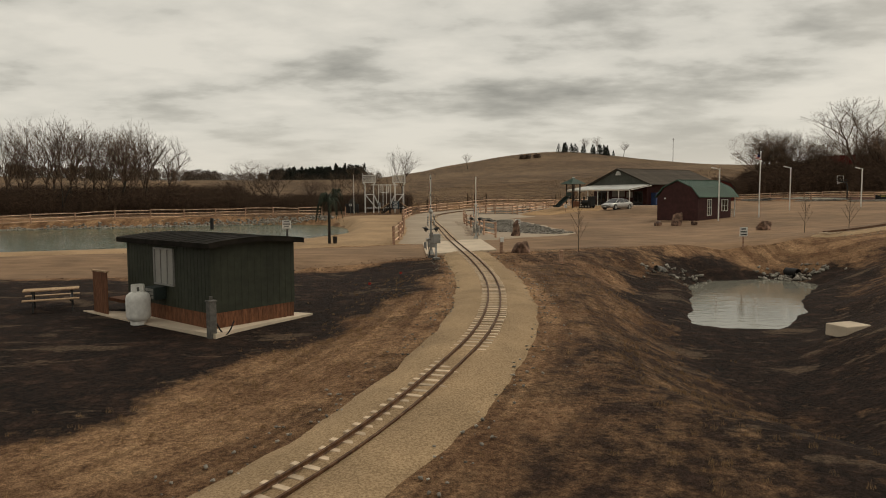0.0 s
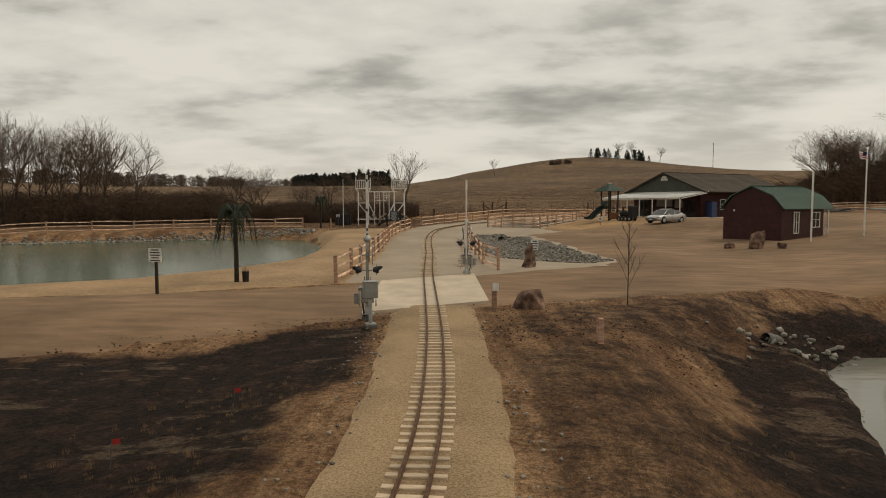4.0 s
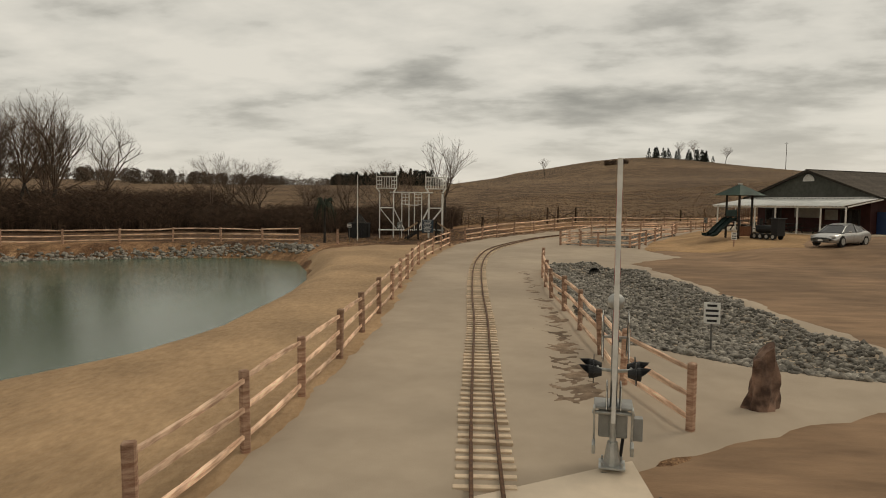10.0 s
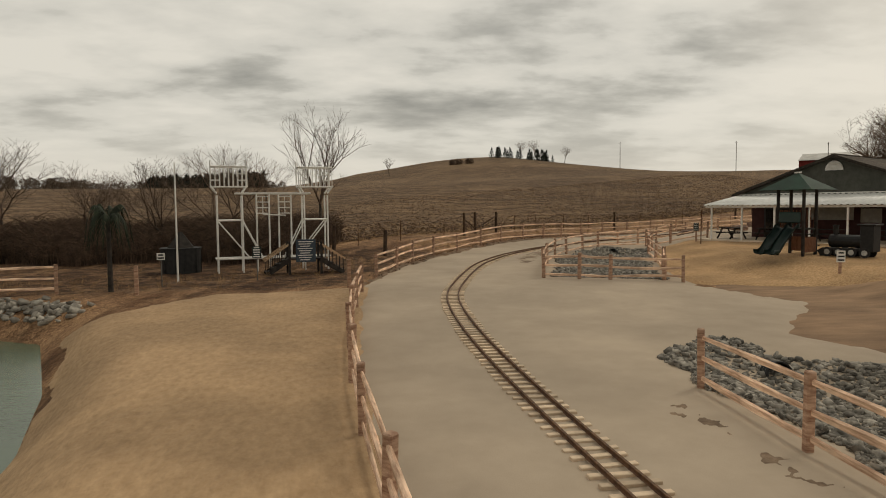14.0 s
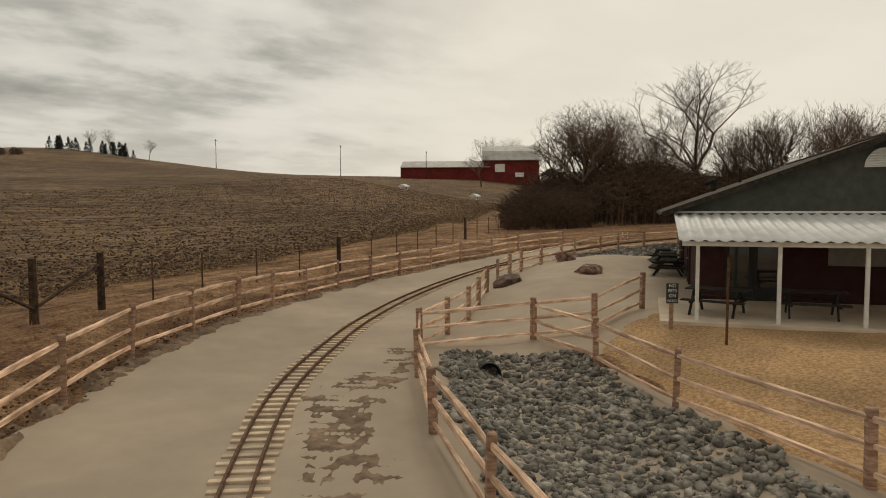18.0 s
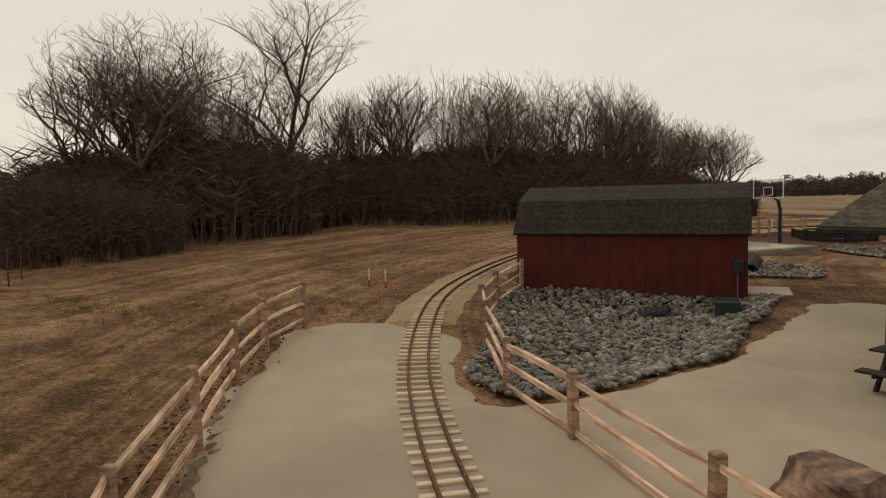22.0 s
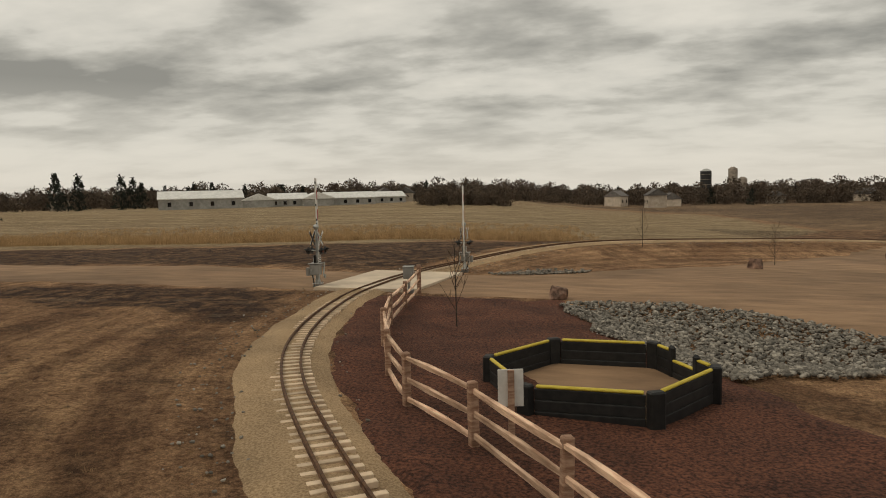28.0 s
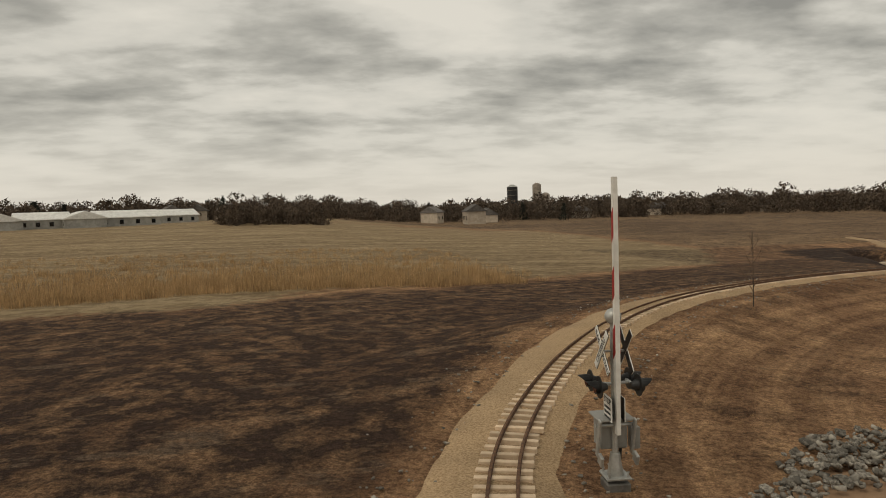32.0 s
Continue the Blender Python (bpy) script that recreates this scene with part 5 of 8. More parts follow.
# small maroon cabin with a green metal gambrel roof and a porch
CL, CW = 6.9, 5.0
cabin = empty("green_roof_cabin", 26.3, 68.5, height(28, 72) + 0.02, 35.0, "dark red cabin with a green metal roof and white windows", "cabin")
for nm, a in (("wall_front", (CL / 2 - 0.5, 0.06, 1.15, CL - 1.0, 0.12, 2.7)), ("wall_rear", (CL / 2 - 0.5, CW - 0.06, 1.15, CL - 1.0, 0.12, 2.7))):
    part(nm, B(*a), "maroon", cabin)
for x in (0.06, CL - 1.06):
    bm = bmesh.new()
    prism(bm, [(0.12, -0.2), (0.12, 2.4), (0.75, 3.3), (CW / 2, 4.05), (CW - 0.75, 3.3), (CW - 0.12, 2.4), (CW - 0.12, -0.2)], -0.06, 0.06)
    part("gable_wall", bm, "maroon", cabin).matrix_basis = pose(x, 0, 0, 0, 0, 90)
for (ya, za), (yb, zb) in (((-0.25, 2.30), (0.72, 3.36)), ((0.72, 3.36), (CW / 2, 4.12)), ((CW + 0.25, 2.30), (CW - 0.72, 3.36)), ((CW - 0.72, 3.36), (CW / 2, 4.12))):
    ang = math.degrees(math.atan2(zb - za, yb - ya))
    ln = math.hypot(yb - ya, zb - za)
    rf = part("roof", B(CL / 2, (ya + yb) / 2, (za + zb) / 2, CL + 0.3, ln, 0.06, rot=(ang, 0, 0)), "green_roof", cabin, "dark green ribbed metal roof")
    for i in range(19):
        nx, nz = 0, 1
        c = pose(-0.1 + i * 0.395, (ya + yb) / 2, (za + zb) / 2, ang, 0, 0) @ Matrix.Translation((0, 0, 0.045 if yb > ya else -0.045))
        part("rib", B(0, 0, 0, 0.03, ln, 0.035), "green_roof", rf).matrix_basis = c
part("ridge_cap", B(CL / 2, CW / 2, 4.16, CL + 0.3, 0.28, 0.05), "green_roof", cabin)
window(cabin, "front_window", 0.95 + 1.0, -0.02, 1.25, 0.72, 1.7, 0, bars=(1, 1))
window(cabin, "front_window", 4.7, -0.02, 1.45, 1.15, 1.25, 0, bars=(1, 1))
part("porch_floor", B(CL - 0.5, CW / 2, 0.0, 1.0, CW - 0.1, 0.12), "lumber", cabin)
for y in (0.12, CW / 2, CW - 0.12):
    part("porch_post", B(CL - 0.1, y, 1.2, 0.1, 0.1, 2.5), "white", cabin)
for y in np.arange(0.3, CW - 0.2, 0.22):
    part("baluster", B(CL - 0.1, float(y), 0.5, 0.03, 0.03, 0.85), "white", cabin)
part("porch_rail", B(CL - 0.1, CW / 2, 0.95, 0.07, CW - 0.2, 0.06), "white", cabin)
part("wall_lamp", B(-0.05, CW - 1.0, 2.2, 0.1, 0.12, 0.14), "white", cabin)

# dark green hut with a curved roof
HX, HY = 6.0, 3.75
hut = empty("ticket_hut", -7.05, 19.95, height(-8, 21) + 0.02, 51.0, "dark green ticket hut with a curved black roof and wood skirting", "hut")
# its own x runs along the end wall, its y back along the window wall
E1, E2 = 3.2, 5.3
for nm, a in (("end_wall", (E1 / 2, 0.06, 1.62, E1, 0.12, 2.15)), ("end_wall", (E1 / 2, E2 - 0.06, 1.62, E1, 0.12, 2.15)), ("side_wall", (0.06, E2 / 2, 1.62, 0.12, E2 - 0.26, 2.15)), ("side_wall", (E1 - 0.06, E2 / 2, 1.62, 0.12, E2 - 0.26, 2.15))):
    part(nm, B(*a), "green_wall", hut)
for i in range(26):
    part("batten", B(-0.003, 0.12 + i * 0.202, 1.62, 0.012, 0.045, 2.14), "green_wall", hut)
for i in range(13):
    part("batten", B(0.13 + i * 0.245, -0.001, 1.62, 0.02, 0.010, 2.14), "green_wall", hut)
for i in range(22):
    part("skirt_board", B(0.07 + i * 0.144, 0.03, 0.25, 0.138, 0.04, 0.62), "stain_wood", hut)
for i in range(36):
    part("skirt_board", B(0.03, 0.09 + i * 0.144, 0.25, 0.04, 0.138, 0.62), "stain_wood", hut)
bm = bmesh.new()
arc = [(-0.22 + (E1 + 0.44) * i / 16, 2.74 + 0.13 * math.sin(math.pi * i / 16) ** 0.9) for i in range(17)]
prism(bm, arc + [(x, z - 0.16) for x, z in arc[::-1]], -0.3, E2 + 0.3)
roof = part("curved_roof", bm, "membrane", hut, "black curved membrane roof")
for i in range(11):
    b2 = bmesh.new()
    prism(b2, [(x, z + 0.012) for x, z in arc] + [(x, z - 0.01) for x, z in arc[::-1]], -0.3 + i * 0.54, -0.27 + i * 0.54)
    part("roof_seam", b2, "membrane", roof)
part("roof_pipe", bar((E1 * 0.6, E2 * 0.55, 3.0), (E1 * 0.6, E2 * 0.55, 3.4), 0.06, n=8), "black", hut)
window(hut, "sliding_window", -0.02, 2.7, 1.85, 1.25, 1.25, -90, mat="pale_glass", bars=(2, 0), frame_mat="grey_box")
ac = part("air_conditioner", B(-0.22, 2.95, 0.98, 0.42, 0.62, 0.42, bevel=0.02), "dark_sign", hut, "window air conditioner with a pale grille")
for i in range(3):
    for j in range(2):
        part("grille", B(-0.44, 2.82 + j * 0.26, 0.86 + i * 0.12, 0.02, 0.22, 0.09), "grey_box", ac)
part("rear_deck", B(E1 / 2 - 0.5, E2 + 0.55, 0.45, 2.6, 1.1, 0.12), "stain_wood", hut, "red-stained wooden deck screen")
for i in range(18):
    part("deck_board", B(-0.72, E2 + 0.06 + i * 0.06, 0.78, 0.03, 0.056, 1.5), "stain_wood", hut)
part("deck_rail", B(-0.72, E2 + 0.56, 1.56, 0.12, 1.2, 0.05), "lumber", hut)
apron = bmesh.new()
slab(apron, [(-0.35, -0.75), (0.4, -0.5), (E1 + 0.65, -0.15), (E1 + 0.4, 0.5), (0.2, 0.4), (0.1, E2), (-0.9, E2 + 1.6), (-0.8, 3.4)], -0.25, 0.06)
tagged(link("concrete_apron", apron, "concrete"), "rough pale concrete footing strip round the hut", "footing", kind="structure").matrix_basis = hut.matrix_basis.copy()

# farm on the rise
farm = empty("red_barn", 175.5, 309.0, 17.6, -47, "long dark red barn with a pale metal roof", "barn")
part("low_wing", B(13, 0, -0.6, 27, 11, 9.4), "farm_red", farm)
bm = bmesh.new()
prism(bm, [(-6.2, 3.9), (0, 6.6), (6.2, 3.9), (6.2, 4.1), (0, 6.85), (-6.2, 4.1)], -0.5, 27.5)
part("wing_roof", bm, "farm_roof", farm).matrix_basis = pose(0, 0, 0, 0, 0, -90) @ pose(0, 0, 0)
part("tall_barn", B(34, 0, 0.7, 17, 12, 12.4), "farm_red", farm)
bm = bmesh.new()
prism(bm, [(-6.8, 6.6), (-4.6, 10.2), (0, 12.6), (4.6, 10.2), (6.8, 6.6), (6.5, 6.4), (0, 6.4), (-6.5, 6.4)], 25, 43)
part("barn_roof", bm, "farm_roof", farm).matrix_basis = pose(0, 0, 0, 0, 0, -90)
part("barn_door", B(30.5, -6.05, 3.6, 3.0, 0.2, 3.0), "white", farm)
part("barn_window", B(36.5, -6.05, 1.0, 2.6, 0.2, 1.6), "white", farm)
farm.scale = (1.27, 1.27, 1.02)

# ---- crossing signals ----


def place(x, y, rz=0, lift=0.0):
    return pose(x, y, height(x, y) + lift, 0, 0, rz)


def mast_signal():
    s = empty("crossing_signal", label="railroad crossing signal with raised striped gate arm, crossbuck and lamps", category="crossing signal", group="crossing signals")
    part("footing", B(0, 0, -0.04, 0.36, 0.36, 0.34, bevel=0.02), "galv_dark", s)
    part("base_plate", B(0, 0, 0.2, 0.38, 0.38, 0.03, bevel=0.005), "galv", s)
    for a in (-1, 1):
        for b in (-1, 1):
            part("anchor_bolt", bar((a * 0.14, b * 0.14, 0.2), (a * 0.14, b * 0.14, 0.28), 0.018, n=6), "galv", s)
    part("base_casting", bar((0, 0, 0.2), (0, 0, 0.55), 0.13, 0.075, n=10), "galv", s)
    mast = part("mast", bar((0, 0, 0.5), (0, 0, 2.55), 0.05, n=10), "galv", s, "galvanised steel mast")
    bm = bmesh.new()
    bmesh.ops.create_uvsphere(bm, u_segments=14, v_segments=9, radius=0.125, matrix=Matrix.Translation((0, 0, 2.62)))
    part("bell", bm, "galv", mast, smooth=True)
    part("crossbuck_bracket", bar((0, -0.2, 2.1), (0, 0.2, 2.1), 0.02, n=6), "galv", s)
    for face in (-1, 1):
        turn = pose(0, face * 0.19, 2.12, 90, 0, 0 if face < 0 else 180)
        cb = part("crossbuck", B(0, 0, 0, 0.80, 0.115, 0.012), "white", s, "white crossbuck with black words, dark at the back")
        cb.matrix_basis = turn @ pose(0, 0, 0, 0, 0, 48)
        part("back", B(0, 0, -0.011, 0.80, 0.115, 0.008), "black", cb)
        text("CROSSING", 0.115, cb, pose(0, 0, 0.008), "black")
        cross = part("crossbuck_blade", B(0, 0, 0, 0.80, 0.115, 0.012), "white", s)
        cross.matrix_basis = turn @ pose(0, 0, -0.014, 0, 0, -48)
        part("back", B(0, 0, -0.011, 0.80, 0.115, 0.008), "black", cross)
        for sx, word in ((-0.235, "RAIL"), (0.235, "ROAD")):
            text(word, 0.115, cross, pose(sx, 0, 0.008), "black")
        arm_ = part("lamp_bracket", bar((0, 0, 1.60), (0, face * 0.24, 1.62), 0.026, n=8), "galv", s)
        part("lamp_bar", bar((-0.2, face * 0.24, 1.62), (0.2, face * 0.24, 1.62), 0.022, n=8), "galv", arm_)
        for sx in (-0.2, 0.2):
            lp = part("signal_lamp", bar((sx, face * 0.27, 1.62), (sx, face * 0.36, 1.62), 0.085, 0.1, n=16), "black", s, "black hooded signal lamp with a round backplate")
            part("lens", bar((sx, face * 0.36, 1.62), (sx, face * 0.368, 1.62), 0.082, n=16), "lens", lp)
            part("backplate", bar((sx, face * 0.29, 1.62), (sx, face * 0.302, 1.62), 0.165, n=24), "black", lp)
            part("lamp_housing", bar((sx, face * 0.18, 1.62), (sx, face * 0.29, 1.62), 0.05, 0.09, n=12), "black", lp)
            hood = bmesh.new()
            for i in range(9):
                a0 = math.pi * i / 8
                hood.verts.new((sx + 0.1 * math.cos(a0), face * 0.36, 1.62 + 0.1 * math.sin(a0)))
                hood.verts.new((sx + 0.1 * math.cos(a0), face * (0.38 + 0.12 * math.sin(a0)), 1.62 + 0.092 * math.sin(a0)))
            hood.verts.ensure_lookup_table()
            for i in range(8):
                hood.faces.new((hood.verts[2 * i], hood.verts[2 * i + 2], hood.verts[2 * i + 3], hood.verts[2 * i + 1]))
            bmesh.ops.solidify(hood, geom=hood.faces[:], thickness=0.008)
            part("hood", hood, "black", lp)
        pl = part("stop_plate", B(0, 0, 0, 0.34, 0.36, 0.012), "white", s, "white stop plate with black words, dark at the back")
        pl.matrix_basis = pose(0, face * 0.1, 1.24, 90, 0, 0 if face < 0 else 180)
        part("back", B(0, 0, -0.011, 0.34, 0.36, 0.008), "black", pl)
        text("STOP", 0.12, pl, pose(0, 0.11, 0.008), "black")
        for k in range(3):
            part("text_bar", B(0, 0.01 - k * 0.075, 0.008, 0.26, 0.035, 0.004), "black", pl)
    # gate mechanism behind the mast, its hood reaching out on both sides
    mech = part("gate_mechanism", B(-0.2, 0.0, 0.82, 0.34, 0.42, 0.46, bevel=0.02), "grey_box", s, "grey gate mechanism box")
    part("mechanism_lid", B(-0.14, 0.0, 1.07, 0.50, 0.56, 0.035, bevel=0.01), "grey_box", mech)
    part("door_seam", B(-0.373, 0.0, 0.82, 0.008, 0.34, 0.38), "grey_box", mech)
    part("latch", B(-0.382, 0.13, 0.82, 0.02, 0.03, 0.09), "galv", mech)
    part("shaft", bar((0.02, -0.3, 0.98), (0.02, 0.3, 0.98), 0.03, n=8), "galv", mech)
    for sy in (-0.27, 0.27):
        wt = part("counterweight_arm", B(0.05, sy, 0.80, 0.10, 0.03, 0.62, rot=(0, 16, 0), bevel=0.008), "galv", s)
        part("weight", B(0.14, sy, 0.50, 0.16, 0.05, 0.16, rot=(0, 16, 0), bevel=0.01), "galv", wt)
    part("junction_box", B(-0.16, 0.36, 0.72, 0.16, 0.14, 0.34, bevel=0.01), "grey_box", s)
    part("conduit", bar((-0.2, 0.16, 0.6), (-0.14, 0.1, 0.05), 0.025, n=6), "black_plastic", s)
    arm = part("gate_arm", B(0.14, 0.0, 1.25, 0.10, 0.06, 0.75, bevel=0.004), "white", s, "raised red and white striped gate arm")
    z0, z1 = 1.5, 4.68
    sec = bmesh.new()
    prism(sec, [(0.14 - 0.052, z0), (0.14 + 0.052, z0), (0.14 + 0.036, z1), (0.14 - 0.036, z1)], -0.036, 0.036)
    part("arm_beam", sec, "white", arm)
    for z in (2.0, 2.86, 3.72):
        w = 0.05 - 0.016 * (z - z0) / (z1 - z0)
        for sy in (-1, 1):
            st = bmesh.new()
            prism(st, [(0.14 - w, z), (0.14 + w, z + 0.10), (0.14 + w, z + 0.53), (0.14 - w, z + 0.43)], sy * 0.038 - 0.002, sy * 0.038 + 0.002)
            part("red_stripe", st, "stripe_red", arm)
    for zz in (2.75, 2.92, 3.55, 4.5):
        part("arm_lamp", B(0.14 - 0.055, 0.0, zz, 0.03, 0.05, 0.09, bevel=0.008), "black", arm)
    return s


sig = mast_signal()
sig.matrix_basis = place(-0.6, 37.7, 98)
for x, y, rz in ((2.5, 48.65, 263), (77.25, 85.6, 265), (71.7, 77.0, 85)):
    copy_thing(sig, place(x, y, rz))


def cabinet(x, y, rz, label, h):
    c = empty("control_cabinet", x, y, height(x, y), rz, label, "control box")
    part("footing", B(0, 0, 0.0, 0.36, 0.36, 0.26, bevel=0.02), "galv_dark", c)
    part("flange", B(0, 0, 0.145, 0.3, 0.3, 0.03), "galv", c)
    part("pedestal", bar((0, 0, 0.15), (0, 0, h - 0.5), 0.06, n=10), "galv", c)
    bx = part("box", B(0, 0, h - 0.28, 0.42, 0.32, 0.48, bevel=0.015), "grey_box", c)
    part("lid", B(0, 0, h - 0.02, 0.46, 0.36, 0.03, bevel=0.008), "galv", bx)
    part("latch", B(0.14, -0.17, h - 0.28, 0.03, 0.02, 0.1), "galv", bx)
    part("door_seam", B(0, -0.164, h - 0.28, 0.34, 0.008, 0.4), "grey_box", bx)
    return c


cabinet(-0.30, 36.35, 20, "grey steel control box on a pipe beside the crossing", 1.45)
cabinet(73.2, 86.2, 180, "grey steel control box on a pipe beside the far crossing", 1.12)

# ---- boulders and standing stones ----


def boulder(name, x, y, sx, sy, sz, rz, label, mat="boulder", seed=0, lift=0.0, tall=0.0):
    bm = bmesh.new()
    bmesh.ops.create_cube(bm, size=2.0)
    bmesh.ops.subdivide_edges(bm, edges=bm.edges[:], cuts=9, use_grid_fill=True)
    o = Vector((seed * 3.7, seed * 1.9, seed * 5.1))
    r = random.Random(seed)
    planes = []
    for d in range(9):
        a = d * 2.4 + seed
        planes.append((Vector((math.cos(a), math.sin(a), r.uniform(-0.35, 0.75))).normalized(), r.uniform(0.78, 1.0)))
    planes.append((Vector((0.22 * math.cos(seed * 1.7), 0.22 * math.sin(seed * 1.7), 1)).normalized(), 0.74))
    for v in bm.verts:
        c = v.co.copy()
        q = (abs(c.x) ** 4 + abs(c.y) ** 4 + abs(c.z) ** 4) ** 0.25
        c = c / q
        # split faces, as on quarried field stones
        for n, e in planes:
            over = c.dot(n) - e
            if over > 0:
                c -= n * over
        c *= 1 + 0.09 * noise.noise(c * 1.3 + o) + 0.06 * noise.noise(c * 3.1 + o) + 0.035 * noise.noise(c * 7 + o)
        v.co = Vector((c.x * sx / 1.9, c.y * sy / 1.9, (c.z + 0.55) * sz / 1.3))
    ob = tagged(link(name, bm, mat, smooth=False), label, "boulder")
    ob.matrix_basis = place(x, y, rz, lift)
    return ob


boulder("boulder", 4.8, 39.9, 1.05, 0.9, 0.62, 20, "large red-brown granite boulder beside the concrete crossing", seed=1)
boulder("boulder", 23.85, 115.6, 1.95, 1.05, 0.45, 22, "long flat red-brown boulder on the gravel path", seed=2)
boulder("boulder", 27.5, 113.9, 1.4, 0.95, 0.46, -5, "low dark brown boulder on the gravel", seed=3)
boulder("boulder", 31.8, 118.5, 1.4, 0.9, 0.52, 12, "dark grey-brown boulder beside the split-rail fence", seed=4)
boulder("boulder", 22.4, 63.4, 0.95, 0.8, 1.15, 0, "tall rounded grey-brown boulder in a planting bed", seed=5)
boulder("boulder", 20.9, 64.4, 0.7, 0.6, 0.42, 0, "small brown boulder in a planting bed", seed=6)
boulder("boulder", 23.9, 62.9, 0.65, 0.55, 0.4, 50, "small brown boulder at the edge of a planting bed", seed=7)
boulder("boulder", 26.4, 54.4, 1.2, 0.85, 0.7, 10, "pale brown block-shaped boulder beside the drive", seed=8)
boulder("boulder", 67.1, 86.6, 0.75, 0.6, 0.48, 40, "rounded brown boulder at the end of the rip-rap drain", seed=9)
boulder("boulder", 54.8, 71.4, 0.85, 0.7, 0.6, 0, "dark rounded boulder at the edge of the drive", seed=10)
boulder("boulder", 41.0, 59.4, 0.9, 0.7, 0.55, 0, "brown boulder on a strip beside the drive", seed=11)
# weathered standing stump with a sign behind it
stump = bmesh.new()
rings = []
for k in range(9):
    u = k / 8
    ring = []
    for a in range(12):
        an = 2 * math.pi * a / 12
        r = (0.34 - 0.13 * u + 0.05 * math.sin(3 * an + 4 * u)) * (1 + 0.14 * math.sin(5 * an + k))
        top = 1.25 * u + (0.18 * math.cos(an) if k == 8 else 0)
        ring.append(stump.verts.new((r * math.cos(an) + 0.05 * math.sin(3 * u), 0.6 * r * math.sin(an), top - 0.08)))
    rings.append(ring)
for ra, rb in zip(rings, rings[1:]):
    for a in range(12):
        stump.faces.new((ra[a], ra[(a + 1) % 12], rb[(a + 1) % 12], rb[a]))
stump.faces.new(rings[-1])
tagged(link("tree_stump", stump, "boulder"), "weathered upright brown stump standing on gravel", "stump").matrix_basis = place(5.75, 52.0, 15, 0.06)


# ---- signs ----


def sign(name, x, y, rz, w, h, z, post_mat, plate_mat, label, lines=(), ink="black", bars=0, post=(0.1, 0.1), lift=0.0, post_top=None, category="sign"):
    s = empty(name, x, y, height(x, y) + lift, rz, label, category)
    pt = post_top or z + h / 2
    part("post", B(0, 0, pt / 2 - 0.1, post[0], post[1], pt + 0.2, bevel=0.006), post_mat, s)
    pl = part("plate", B(0, -post[1] / 2 - 0.012, z, w, 0.02, h, bevel=0.004), plate_mat, s)
    n = len(lines)
    for i, t in enumerate(lines):
        size = min(h / (n + 0.4), w / max(1, len(t)) * 1.45)
        text(t, size, pl, Matrix.Translation((0, -post[1] / 2 - 0.025, z + h / 2 - h * (i + 0.5) / n)) @ pose(0, 0, 0, 90, 0, 0), ink)
    for i in range(bars):
        part("text_bar", B(0, -post[1] / 2 - 0.024, z + h / 2 - h * (i + 0.6) / (bars + 0.2), w * (0.78 if i % 3 else 0.6), 0.006, h / bars * 0.42), ink, pl)
    return s


sign("beach_notice", -9.95, 42.6, -14, 0.62, 0.55, 1.55, "dark_wood", "white", "white notice board on a dark post in the sand", bars=5, lift=0.06)
sign("drain_sign", 6.7, 58.8, -8, 0.45, 0.62, 1.25, "galv_dark", "white", "small white notice sign beside the rip-rap drain", bars=4, post=(0.05, 0.05))
sign("yard_sign", 16.3, 88.2, -12, 0.36, 0.5, 0.85, "cedar", "white", "small white notice on a wood post", bars=3)
sign("patio_sign", 18.9, 105.1, -40, 0.34, 0.56, 1.12, "cedar", "dark_sign", "dark sign that bans pets from the patio", lines=("NO", "PETS", "ON", "PATIO"), ink="white", post_top=1.2)
sign("drive_sign", 20.6, 45.2, -10, 0.5, 0.62, 1.1, "cedar", "white", "white notice on a short wooden post beside the drive", bars=3)
sign("court_notice", 68.7, 102.5, 8, 0.42, 0.62, 0.95, "cedar", "white", "white notice on a cedar post in the mulch bed", bars=4)
sign("bank_notice", -8.9, 94.6, -4, 0.42, 0.55, 1.35, "galv_dark", "dark_sign", "dark notice on a thin metal stand", ink="white", bars=5, post=(0.04, 0.04))
sign("shore_notice", -12.9, 93.4, -4, 0.36, 0.3, 1.35, "galv_dark", "white", "small white notice on a thin post", bars=2, post=(0.04, 0.04))
for x, y, h, lab in ((3.55, 39.3, 0.95, "short square wooden post with a white tag at the crossing"), (6.3, 34.6, 0.7, "short weathered wooden post in dead grass"), (72.7, 86.7, 1.25, "square wooden end post at the far crossing"), (-13.2, 90.8, 1.2, "plain wooden post at the pond corner"),
                    (-4.6, 91.4, 1.25, "weathered wooden post beside the beach"), (55.9, 101.4, 1.2, "lone wooden post among rip-rap")):
    p = tagged(link("wooden_post", B(0, 0, h / 2 - 0.1, 0.16, 0.16, h + 0.2, bevel=0.015), "cedar"), lab, "post")
    p.matrix_basis = place(x, y, 12)
tagged(link("white_tag", B(0.02, -0.1, 0.83, 0.22, 0.02, 0.28, bevel=0.004), "white"), "blank white tag on a wooden post", "tag").matrix_basis = place(3.55, 39.3, 12)

# ---- car ----


